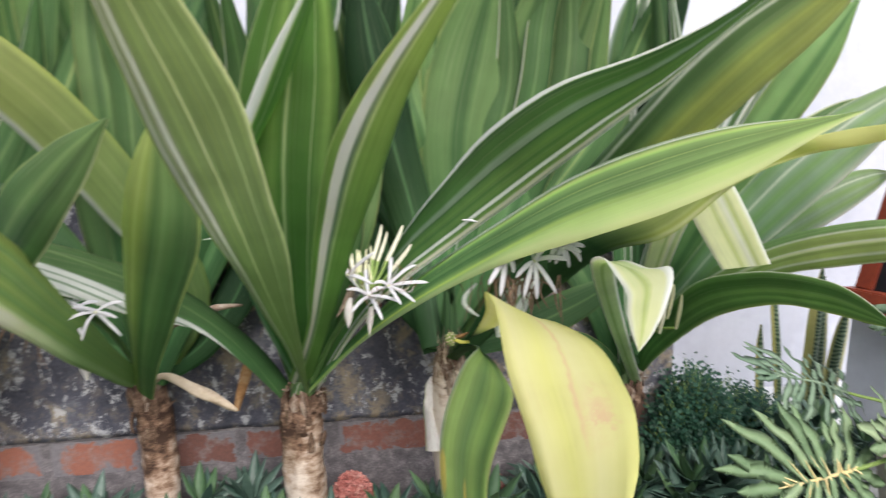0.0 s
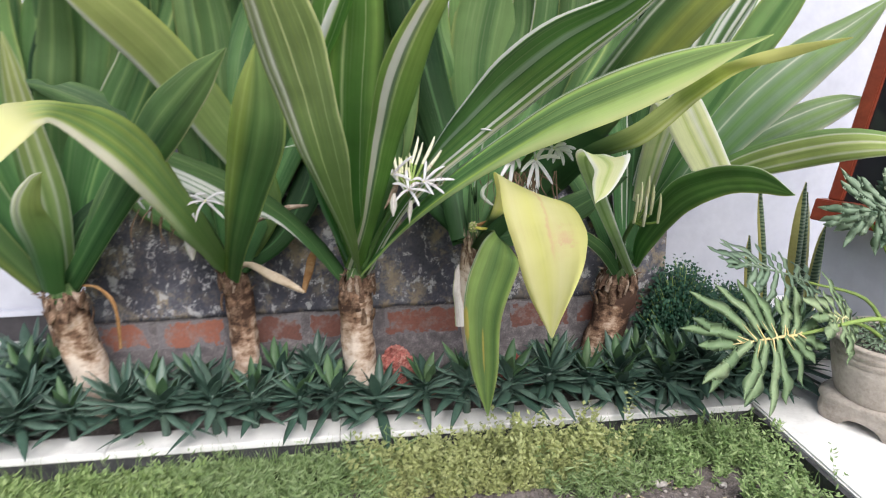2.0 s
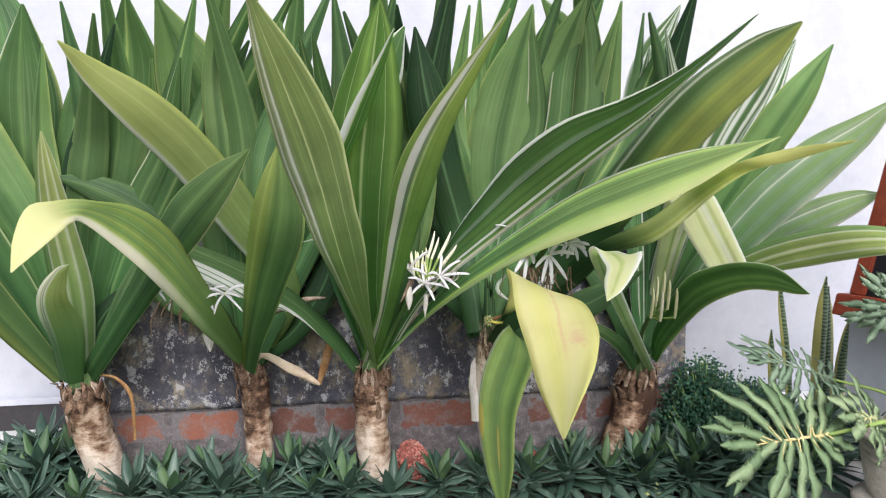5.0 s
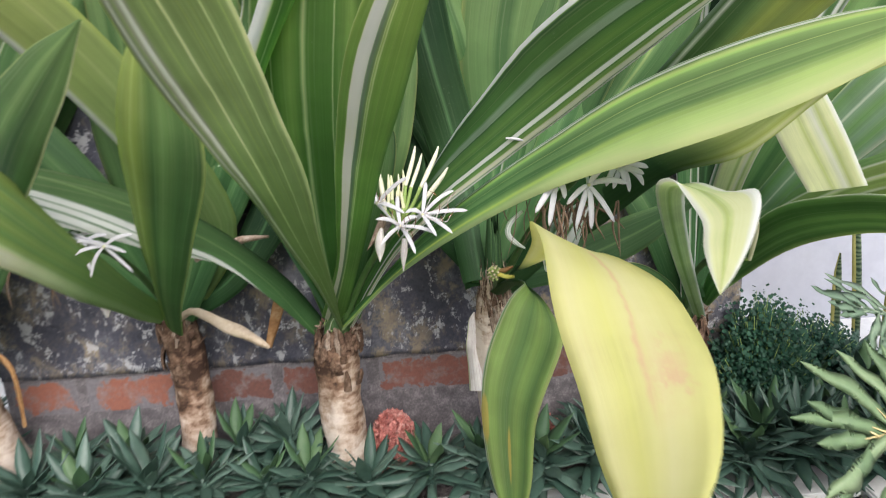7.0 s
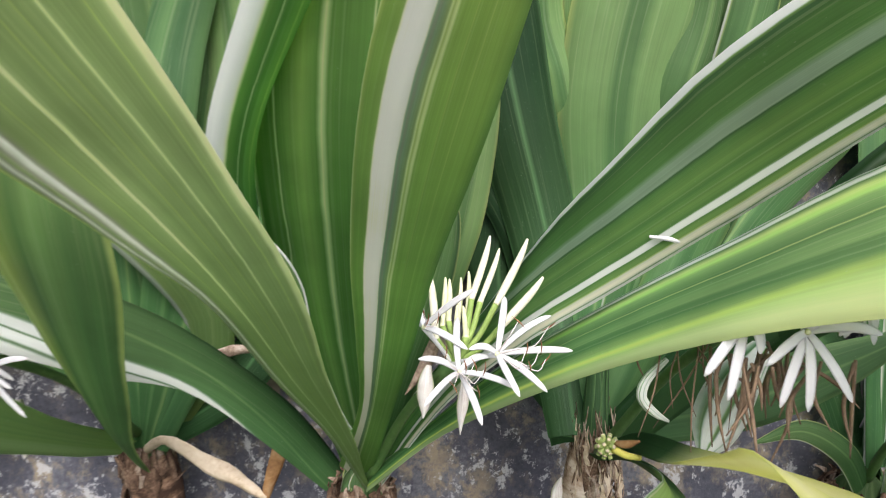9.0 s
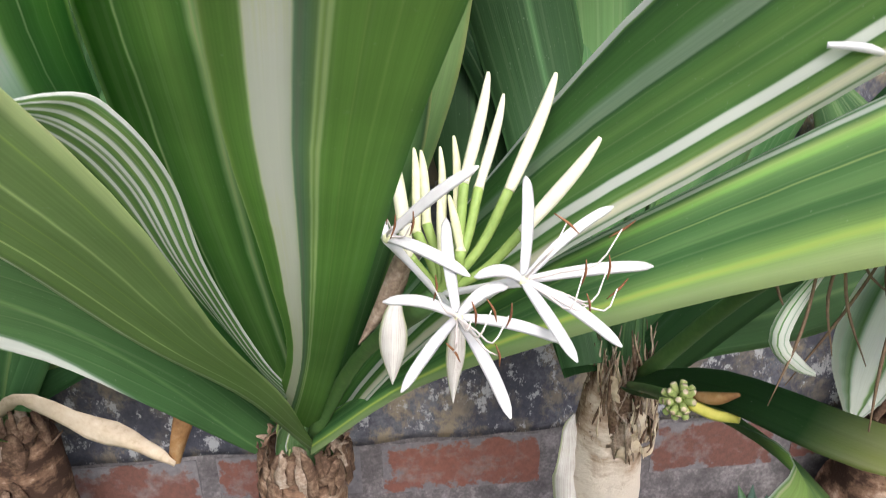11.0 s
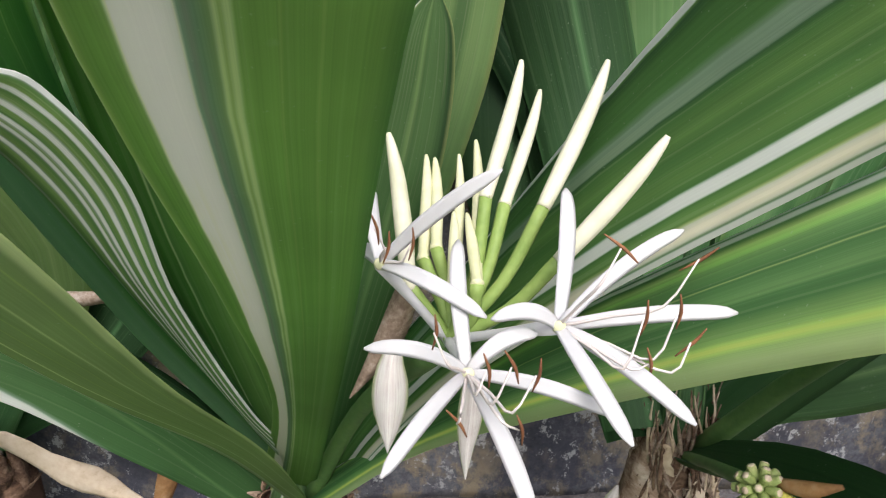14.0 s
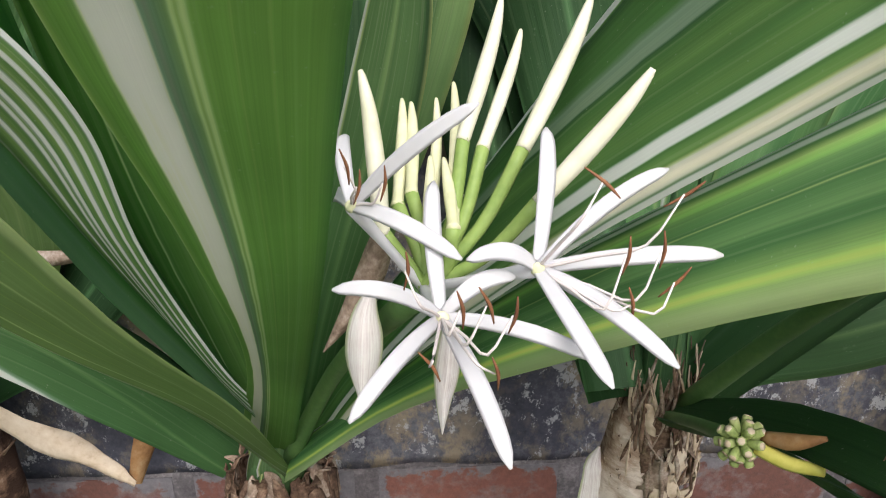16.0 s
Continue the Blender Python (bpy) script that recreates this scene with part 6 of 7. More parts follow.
bud(stalk, plants[4], heart, (0.809, 1.550, 0.783), (0.794, 1.500, 0.877), 0.0062, True)
bud(stalk, plants[4], heart, (0.776, 1.550, 0.732), (0.763, 1.500, 0.828), 0.0062, True)
bud(stalk, plants[4], heart, (0.824, 1.550, 0.756), (0.809, 1.500, 0.851), 0.0062, True)
bud(stalk, plants[4], heart, (0.847, 1.550, 0.729), (0.830, 1.500, 0.826), 0.0062, True)
bud(stalk, plants[4], heart, (0.796, 1.530, 0.727), (0.781, 1.480, 0.823), 0.0062, False)
husk(plants[2], [(-0.419, 1.820, 0.565, 0.016), (-0.370, 1.800, 0.596, 0.021), (-0.295, 1.790, 0.556, 0.029), (-0.233, 1.785, 0.517, 0.023), (-0.202, 1.780, 0.500, 0.010)], M_HUSK, 'dry folded straw-coloured leaf husk')
husk(plants[2], [(-0.204, 1.782, 0.499, 0.015), (-0.189, 1.800, 0.550, 0.025), (-0.172, 1.820, 0.602, 0.027), (-0.154, 1.830, 0.628, 0.019)], M_HUSKO, 'orange dry leaf stub')
husk(plants[1], [(-0.861, 1.760, 0.568, 0.008), (-0.795, 1.720, 0.568, 0.010), (-0.752, 1.700, 0.516, 0.012), (-0.751, 1.700, 0.381, 0.012)], M_HUSKO, 'dry orange leaf stem arching down')
husk(plants[5], [(0.281, 1.694, 0.592, 0.003), (0.276, 1.690, 0.572, 0.018), (0.278, 1.692, 0.550, 0.026), (0.280, 1.696, 0.505, 0.040), (0.284, 1.702, 0.450, 0.038), (0.292, 1.716, 0.380, 0.046)], M_SPATHE, 'white papery torn sheath', 0.16)
husk(plants[3], [(-0.330, 1.722, 0.745, 0.010), (-0.247, 1.720, 0.781, 0.015), (-0.216, 1.718, 0.788, 0.016), (-0.165, 1.722, 0.791, 0.006)], M_HUSKP, 'dry brown strip of leaf')
seed_head(plants[5], (0.293, 1.467, 0.764), (0.325, 1.436, 0.766))

# ---- oyster plants in the bed ----
def oyster(seed, fresh, red=False):
    rng = random.Random(seed)
    holder = empty("oyster_plant", (0, 0, 0), "dark green oyster plant rosette with pointed leaves", "plant", "oyster plants edging the bed")
    n = 34
    for a in range(n):
        an = a * 2.4 + rng.uniform(-0.35, 0.35)
        lev = a / n
        ln = rng.uniform(0.125, 0.178) * (1 - 0.34 * lev)
        up = -0.02 + 1.12 * lev + rng.uniform(-0.22, 0.22)
        o = Vector((math.cos(an), math.sin(an), 0))
        sw = Vector((-o.y, o.x, 0)) * rng.uniform(-0.02, 0.02)
        h0 = 0.05 + 0.065 * lev
        def at(t, droop):
            return o * (0.008 + ln * t * math.cos(up)) + sw * t * t + Vector((0, 0, h0 + ln * t * math.sin(up) - droop * ln))
        w = rng.uniform(0.023, 0.033)
        dr = rng.uniform(0.08, 0.32) * (1 - 0.7 * lev)
        q = [(*at(0, 0), w * 0.55), (*at(0.25, -0.03), w * 0.92), (*at(0.48, dr * 0.2), w), (*at(0.78, dr * 0.6), w * 0.58), (*at(1.0, dr), 0.001)]
        m = M_RHOEO2 if (fresh and lev > 0.88) else M_PURPLE if (red and lev > 0.9) else M_RHOEO
        ob = part("leaf", blade(q, rng.uniform(-25, 25), 0.12, 8, 4, 0.0008, (0, 0, 1), 0.04, a), m)
        ob.parent = holder
    bm = bmesh.new()
    tube(bm, [(0, 0, -0.01, 0.012), (0, 0, 0.05, 0.012), (0, 0, 0.11, 0.008)], 7, 4)
    part("stem", bm, M_RHOEO, holder)
    return holder


sources = [oyster(60 + i, i % 2 == 0, False) for i in range(5)]
ro = random.Random(12)
spots = []
x = -1.20
while x < 1.42:
    spots.append((x + ro.uniform(-0.02, 0.02), 1.69 + ro.uniform(-0.012, 0.02), 0.055 if 0.0 < x < 0.17 else 0.095))
    x += ro.uniform(0.12, 0.155)
x = -1.12
while x < 1.45:
    y = 1.85 + ro.uniform(-0.03, 0.03)
    if all((x - FEET[i][0]) ** 2 + (y - FEET[i][1]) ** 2 > 0.085**2 for i in FEET) and not -0.01 < x < 0.21 and not 0.41 < x < 0.53:
        spots.append((x, y, 0.105))
    x += ro.uniform(0.11, 0.15)
for p in ((-1.24, 1.86, 0.11), (-1.16, 1.98, 0.15), (-1.04, 1.93, 0.14), (-1.27, 2.0, 0.12), (-1.1, 1.84, 0.12), (1.15, 1.98, 0.09), (1.3, 1.97, 0.08), (1.46, 1.86, 0.08), (1.05, 1.76, 0.085), (1.22, 1.78, 0.085), (1.36, 1.76, 0.085), (0.9, 1.75, 0.085), (0.62, 1.76, 0.08), (-1.32, 1.80, 0.10), (1.55, 1.92, 0.085), (1.63, 2.04, 0.085), (1.48, 2.06, 0.085), (1.36, 2.12, 0.085), (1.70, 1.90, 0.085), (1.42, 1.72, 0.087), (0.95, 1.66, 0.085), (1.08, 1.67, 0.085), (1.20, 1.67, 0.085), (1.33, 1.66, 0.087), (0.80, 1.67, 0.085)):
    spots.append(p)
for i, p in enumerate(spots):
    s = ro.uniform(0.95, 1.2)
    j = i if i < 5 else (3 if p[0] < -0.85 and i % 2 else (0, 1, 2, 4)[i % 4])
    ob = sources[j] if i < 5 else copy_thing(sources[j], Matrix.Identity(4))
    ob.matrix_basis = Matrix.Translation(p) @ Matrix.Rotation(ro.uniform(0, 6.28), 4, "Z") @ Matrix.Diagonal((s, s, s * ro.uniform(0.85, 1.1), 1))


def chips(name, centre, spread, count, material, label, seed, size=0.010, high=0.03):
    """Scattered flakes lying in a low heap."""
    rng = random.Random(seed)
    bm = bmesh.new()
    for a in range(count):
        p = Vector((rng.gauss(0, spread[0]), rng.gauss(0, spread[1]), 0))
        p.z = high * math.exp(-(p.x / spread[0]) ** 2 / 2 - (p.y / spread[1]) ** 2 / 2) * rng.random() ** 0.5 + 0.004
        rot = Euler((rng.uniform(-0.9, 0.9), rng.uniform(-0.9, 0.9), rng.uniform(0, 6))).to_matrix().to_4x4()
        l, w = size * rng.uniform(0.7, 1.8), size * rng.uniform(0.3, 0.7)
        r = bmesh.ops.create_cube(bm, size=1, matrix=Matrix.Translation(Vector(centre) + p) @ rot @ Matrix.Diagonal((l, w, 0.002, 1)))
    return tagged(part(name, bm, material, smooth=False), label, "litter", kind="stuff")


chips("red_litter", (0.080, 1.835, 0.115), (0.065, 0.036), 3600, M_RED, "heap of fallen red and pink petals on the soil", 3, 0.010, 0.16)
chips("red_litter", (0.50, 1.86, 0.105), (0.04, 0.03), 400, M_RED, "few fallen red petals on the soil", 4, 0.010, 0.10)
chips("red_litter", (-0.72, 1.87, 0.105), (0.04, 0.03), 200, M_RED, "few fallen red petals by a trunk", 5, 0.010, 0.08)
chips("soil_crumbs", (0.45, 1.20, 0.012), (0.35, 0.11), 700, M_SOIL, "crumbs and scraps of debris on the soil", 7, 0.009)
chips("dry_litter", (0.45, 1.25, 0.012), (0.3, 0.07), 16, M_HUSK, "pale dry scraps on the bare soil", 8, 0.012)
chips("dry_litter", (0.35, 1.86, 0.105), (0.06, 0.03), 160, M_HUSK, "dry straw-coloured scraps at a trunk", 6, 0.014)


# ---- lawn cover ----
def cover(name, spots_, material, label, seed, height, leafs, size, wide=0.28):
    rng = random.Random(seed)
    vs, fs = [], []
    for (px, py) in spots_:
        h = height * rng.uniform(0.35, 1.35) * (0.95 + 1.1 * noise.noise(Vector((px * 9, py * 9, seed))))
        h *= 1 - 0.55 * max(0.0, min(1.0, (py - 1.48) / 0.10))
        lean = Vector((rng.uniform(-0.5, 0.5), rng.uniform(-0.5, 0.4), 1)).normalized()
        for a in range(leafs):
            t = (a + 0.6) / leafs
            c = Vector((px, py, 0)) + lean * h * t
            an = rng.uniform(0, 6.28)
            o = Vector((math.cos(an), math.sin(an), rng.uniform(-0.3, 1.1))).normalized()
            s = o.cross(Vector((0, 0, 1))).normalized()
            l, w = size * rng.uniform(0.6, 1.3), size * rng.uniform(0.5, 1.0) * wide
            nn = s.cross(o) * (l * 0.12)
            b = len(vs)
            vs += [c, c + o * l * 0.5 + s * w - nn, c + o * l, c + o * l * 0.5 - s * w - nn, c + o * l * 0.5]
            fs += [(b, b + 1, b + 4), (b + 1, b + 2, b + 4), (b + 2, b + 3, b + 4), (b + 3, b, b + 4)]
        b = len(vs)
        e = Vector((px, py, 0)) + lean * h
        vs += [Vector((px - 0.0008, py, -0.004)), Vector((px + 0.0008, py, -0.004)), e]
        fs += [(b, b + 1, b + 2)]
    me = bpy.data.meshes.new(name)
    me.from_pydata([tuple(v) for v in vs], [], fs)
    me.materials.append(material)
    return tagged(new(name, me), label, "ground cover", kind="stuff")


rl = random.Random(31)


def bare(x, y):
    """Where the soil lies open."""
    edge_y = 1.315 + 0.05 * math.sin(x * 7) + 0.03 * math.sin(x * 17 + 1)
    if x < 0.05:
        edge_y -= 0.35 * (0.05 - x)
    return y < edge_y and -0.75 < x < 1.03 + 0.03 * math.sin(y * 20)


pts_a, pts_b, pts_c, pts_l, pts_r = [], [], [], [], []
while len(pts_a) + len(pts_l) + len(pts_r) < 4500:
    x, y = rl.uniform(-1.75, 1.25), rl.uniform(0.55, 1.60)
    if y < 0.95 and rl.random() < 0.5:
        continue
    if x < -1.42 and y > 1.5:
        continue
    if noise.noise(Vector((x * 11, y * 11, 5))) < -0.20 and rl.random() < 0.8:
        continue
    if not bare(x, y) and not ((x - 0.33) / 0.36) ** 2 + ((y - 1.46) / 0.14) ** 2 < 1 + rl.gauss(0, 0.22):
        e = 0.25 * noise.noise(Vector((x * 3, y * 5, 1))) + rl.gauss(0, 0.07)
        (pts_l if x + e < -0.62 else pts_r if x + e > 0.84 else pts_a).append((x, y))
while len(pts_b) < 920:
    x, y = rl.uniform(-0.12, 0.78), rl.uniform(1.33, 1.60)
    if ((x - 0.33) / 0.36) ** 2 + ((y - 1.46) / 0.145) ** 2 < 1 + rl.gauss(0, 0.25) and noise.noise(Vector((x * 8, y * 8, 3))) > -0.3:
        pts_b.append((x, y))
for a in range(260):
    x, y = rl.uniform(-0.7, 1.0), rl.uniform(0.75, 1.40)
    if bare(x, y) and rl.random() < 0.2:
        pts_c.append((x, y))
cover("ground_cover", pts_a, M_COVERD, "low feathery green ground cover with thin leaves", 1, 0.105, 15, 0.030, 0.09)
cover("ground_cover", pts_l, M_COVER, "pale green creeping ground cover with small leaves", 4, 0.080, 14, 0.025, 0.27)
cover("ground_cover", pts_r, M_COVERM, "bright green ground cover with small pointed leaves", 5, 0.100, 20, 0.020, 0.26)
cover("ground_cover", pts_b, M_COVERY, "pale yellow-green clump of small-leaved ground cover", 2, 0.135, 24, 0.016, 0.48)
cover("ground_cover", pts_c, M_COVER, "sparse green seedlings on bare soil", 3, 0.03, 5, 0.012)
bm = bmesh.new()
for a in range(1300):
    x, y = rl.uniform(-1.6, 1.22), 1.590 - 0.4 * rl.random() ** 1.6
    if bare(x, y) or (x < -1.42 and y > 1.5):
        continue
    h = rl.uniform(0.06, 0.12)
    lx, ly = rl.uniform(-0.03, 0.03), rl.uniform(-0.03, 0.01)
    p = [Vector((x, y, 0)), Vector((x + lx * 0.4, y + ly * 0.4, h * 0.6)), Vector((x + lx, y + ly, h))]
    v = [bm.verts.new(p[0] + Vector((-0.0012, 0, 0))), bm.verts.new(p[0] + Vector((0.0012, 0, 0))), bm.verts.new(p[1] + Vector((0.001, 0, 0))), bm.verts.new(p[1] - Vector((0.001, 0, 0))), bm.verts.new(p[2])]
    bm.faces.new(v[:4])
    bm.faces.new((v[3], v[2], v[4]))
tagged(part("grass_blades", bm, M_COVERD), "thin grass blades along the coping", "grass", kind="stuff")


def pebble(place, r, material, label, seed, flat=0.6):
    bm = bmesh.new()
    bmesh.ops.create_icosphere(bm, subdivisions=3, radius=r)
    for v in bm.verts:
        v.co *= 1 + 0.25 * noise.noise(v.co / r * 0.9 + Vector((seed, 0, 0)))
        v.co.z *= flat
    ob = tagged(part("pebble", bm, material), label, "stone", "pebbles on the soil")
    ob.location = (place[0], place[1], place[2] + r * flat * 0.45)
    return ob


pebble((0.175, 1.262, 0.016), 0.026, M_WSTONE, "smooth white pebble on bare soil", 1)
pebble((0.245, 1.272, 0.016), 0.011, M_WSTONE, "small white pebble on bare soil", 2)
pebble((0.80, 1.325, 0.016), 0.022, M_STONE, "grey pebble on bare soil", 3)
for i in range(70):
    x, y = rl.uniform(-0.4, 1.0), rl.uniform(1.0, 1.32)
    pebble((x, y, 0.016), rl.uniform(0.004, 0.013), M_STONE, "small grey pebble on bare soil", 10 + i)
for i in range(9):
    pebble((-1.5 - rl.uniform(0, 0.22), 1.64 + rl.uniform(-0.05, 0.1), -0.002), rl.uniform(0.02, 0.045), M_STONE, "grey pebble beside the terrace edge", 70 + i)


# ---- lacy bush, snake plants, pot and red window ----
def lacy_bush(place, spread, height, count, seed):
    rng = random.Random(seed)
    holder = empty("lacy_bush", place, "dark green lacy-leaved bush by the old wall", "plant")
    bs = bmesh.new()
    vs, fs = [], []
    for a in range(count):
        an = rng.uniform(0, 6.28)
        o = Vector((math.cos(an) * spread[0], math.sin(an) * spread[1], 0)) * math.sqrt(rng.random())
        e = o + Vector((0, 0, height * (1 - 0.55 * (o.x / spread[0]) ** 2 - 0.3 * rng.random())))
        m = o * 0.35 + Vector((0, 0, e.z * 0.5))
        tube(bs, [(0, 0, -0.01, 0.002), (*m, 0.0015), (*e, 0.0008)], 4, 5)
        for b in range(95):
            t = rng.uniform(0.3, 1.0)
            c = m.lerp(e, max(0, 2 * t - 1)) if t > 0.5 else m * (2 * t)
            c = c + Vector((rng.gauss(0, 0.02), rng.gauss(0, 0.02), rng.gauss(0, 0.014)))
            r = rng.uniform(0.003, 0.0075)
            nrm = Vector((rng.uniform(-0.6, 0.6), rng.uniform(-1, 0.2), rng.uniform(0.1, 1))).normalized()
            s = nrm.cross(Vector((0.2, 0.3, 1))).normalized()
            u = nrm.cross(s)
            k = len(vs)
            vs += [c - u * r, c + s * r * 0.9, c + u * r * 0.6 + s * r * 0.5, c + u * r, c + u * r * 0.6 - s * r * 0.5, c - s * r * 0.9]
            fs += [(k, k + 1, k + 2, k + 3, k + 4, k + 5)]
    part("stem", bs, M_STEM, holder)
    me = bpy.data.meshes.new("crown")
    me.from_pydata([tuple(v) for v in vs], [], fs)
    me.materials.append(M_FERN)
    ob = new("crown", me)
    ob.parent = holder
    return holder


lacy_bush((1.09, 1.88, 0.08), (0.17, 0.07), 0.43, 190, 5)
lacy_bush((1.32, 2.02, 0.08), (0.18, 0.12), 0.30, 120, 6)


def snake_plant(place, leaves, seed):
    rng = random.Random(seed)
    holder = empty("snake_plant", place, "upright banded snake plant with yellow-edged leaves", "plant", "snake plants by the wall")
    for dx, dy, h, w, lx in leaves:
        c = [(dx, dy, -0.02, w * 0.6), (dx + lx * 0.4, dy, h * 0.45, w), (dx + lx * 0.8, dy, h * 0.8, w * 0.8), (dx + lx, dy, h, 0.002)]
        edge_ = part("leaf", blade(c, rng.uniform(-20, 20), 0.3, 12, 6, 0.003), M_SANSEY)
        edge_.parent = holder
        c2 = [(a, b - 0.0045, z, ww * 0.78) for a, b, z, ww in c]
        inner = part("leaf_centre", blade(c2, 0, 0.3, 12, 6, 0.003), M_SANSE)
        inner.parent = edge_
    return holder


snake_plant((1.62, 2.2, 0.087), [(-0.006, 0.000, 0.623, 0.037, -0.083), (0.098, 0.010, 0.611, 0.069, 0.009), (0.149, 0.020, 0.569, 0.050, -0.025), (0.192, 0.030, 0.454, 0.056, 0.046), (-0.058, 0.040, 0.398, 0.037, -0.032)], 2)


def lobed_leaf(name, base, tip, normal, reach, lobes, half, material, rib=M_RIB, seed=0, back=150):
    """A deeply cut leaf: wavy lobes radiate from a short midrib, the lowest ones backwards."""
    rng = random.Random(seed)
    b, t, nr = Vector(base), Vector(tip), Vector(normal).normalized()
    d = (t - b)
    ln = d.length
    d.normalize()
    s = d.cross(nr).normalized()
    nr = s.cross(d)
    bm = bmesh.new()
    ways = [(1.0, 0.0, 0.62)]
    for sg in (-1, 1):
        for i in range(lobes):
            f = min(1.0, max(0.0, (i + 0.3 + rng.uniform(-0.25, 0.25)) / lobes))
            ways.append((f, sg * (back - (back - 18) * f + rng.uniform(-15, 15)), (0.80 + 0.26 * math.sin(math.pi * f)) * rng.uniform(0.62, 1.15)))
    for i, (f, ang, size) in enumerate(ways):
        r0 = b + d * ln * f + nr * 0.012 * math.sin(f * 3)
        a = radians(ang)
        dv = d * math.cos(a) + s * math.sin(a)
        cw = dv.cross(nr).normalized()
        long, ph, droop, swing = reach * size, rng.uniform(0, 6), rng.uniform(0.03, 0.26), rng.uniform(-0.16, 0.16)
        bend = d * 0.16 * long
        prev = None
        seg = 24
        for k in range(seg + 1):
            g = k / seg
            c = r0 + dv * long * g + bend * g * g + cw * (swing * long * g * g) - nr * (droop * long * g * g) + nr * 0.004 * math.sin(11 * g + ph)
            hw = half * (0.48 + 0.56 * math.sin(math.pi * min(1.0, 0.04 + g * 0.70))) * min(1.0, (1.0 - g) * 4 + 0.04) ** 0.7
            tooth = 0.25 + 0.75 * g
            h1 = hw * (0.78 + tooth * (0.55 * max(0.0, math.sin(8.5 * g + ph)) ** 2 + 0.05 * math.sin(31 * g)))
            h2 = hw * (0.78 + tooth * (0.55 * max(0.0, math.sin(7.8 * g + ph + 2.2)) ** 2 + 0.05 * math.sin(29 * g + 1)))
            row = [bm.verts.new(c + cw * h1 + nr * 0.002 * math.sin(20 * g + ph)), bm.verts.new(c - nr * 0.0003), bm.verts.new(c - cw * h2 + nr * 0.002 * math.sin(19 * g)), bm.verts.new(c - nr * 0.0012)]
            if prev:
                for m in range(4):
                    bm.faces.new((prev[m], prev[(m + 1) % 4], row[(m + 1) % 4], row[m]))
            prev = row
        bm.faces.new(prev)
    ob = part(name, bm, material)
    bm = bmesh.new()
    tube(bm, [(*b, 0.004), (*(b.lerp(t, 0.5) + nr * 0.011), 0.0042), (*(t + d * 0.02), 0.0015)], 6, 8)
    for f, ang, size in ways[1:]:
        a = radians(ang)
        dv = d * math.cos(a) + s * math.sin(a)
        r0 = b + d * ln * f + nr * 0.012 * math.sin(f * 3)
        tube(bm, [(*(r0 + nr * 0.001), 0.003), (*(r0 + dv * reach * 0.08), 0.0022), (*(r0 + dv * reach * size * 0.3 - nr * 0.005), 0.0006)], 5, 5)
    r = part("midrib", bm, rib)
    r.parent = ob
    return ob


def stem_part(holder, pts):
    bm = bmesh.new()
    tube(bm, pts, 7, 10)
    return under(part("petiole", bm, M_STEM), holder)


# cement pot with a moulded foot
POT = Vector((1.60, 1.46, KERB_Z))
pot = empty("plant_pot", POT, "weathered grey cement pot with moulded feet", "pot")
bm = bmesh.new()
prof = [(0.0, 0.06), (0.15, 0.06), (0.155, 0.075), (0.163, 0.09), (0.172, 0.13), (0.180, 0.18), (0.184, 0.205), (0.181, 0.209), (0.186, 0.215), (0.187, 0.228), (0.183, 0.232), (0.188, 0.238), (0.189, 0.252), (0.185, 0.256), (0.189, 0.262), (0.188, 0.270), (0.170, 0.270), (0.165, 0.25), (0.15, 0.235), (0.0, 0.235)]
segs = 56
rings = []
for r, z in prof:
    ring = []
    for b in range(segs):
        an = b * math.tau / segs
        rr = r * (1 + 0.012 * noise.noise(Vector((math.cos(an) * 3, math.sin(an) * 3, z * 22)))) if r > 0.01 else 0.0005
        ring.append(bm.verts.new((rr * math.cos(an), rr * math.sin(an), z)))
    rings.append(ring)
for r0, r1 in zip(rings, rings[1:]):
    for b in range(segs):
        bm.faces.new((r0[b], r0[(b + 1) % segs], r1[(b + 1) % segs], r1[b]))
part("body", bm, M_POT, pot)
# square moulded foot, arched between its corners
bm = bmesh.new()
rings = []
for r, z, arch in ((0.150, 0.005, 0.03), (0.186, 0.0, 0.03), (0.190, 0.03, 0.012), (0.182, 0.055, 0.0), (0.190, 0.068, 0.0), (0.188, 0.082, 0.0), (0.165, 0.088, 0.0), (0.10, 0.088, 0.0)):
    ring = []
    for b in range(64):
        an = b * math.tau / 64
        q = (abs(math.cos(an)) ** 4.5 + abs(math.sin(an)) ** 4.5) ** (-1 / 4.5)
        rr = r * q * 0.90 * (1 + 0.02 * noise.noise(Vector((math.cos(an) * 4, math.sin(an) * 4, z * 30))))
        lift = arch * max(0.0, math.cos(4 * an)) ** 0.5
        a2 = an + 0.45
        ring.append(bm.verts.new((rr * math.cos(a2), rr * math.sin(a2), z + lift)))
    rings.append(ring)
for r0, r1 in zip(rings, rings[1:]):
    for b in range(64):
        bm.faces.new((r0[b], r0[(b + 1) % 64], r1[(b + 1) % 64], r1[b]))
bm.faces.new(rings[-1])
part("foot", bm, M_POT, pot, "square moulded cement foot")
bm = bmesh.new()
bmesh.ops.create_cone(bm, cap_ends=True, segments=40, radius1=0.155, radius2=0.15, depth=0.02, matrix=Matrix.Translation((0, 0, 0.240)))
part("soil", bm, M_SOIL, pot)

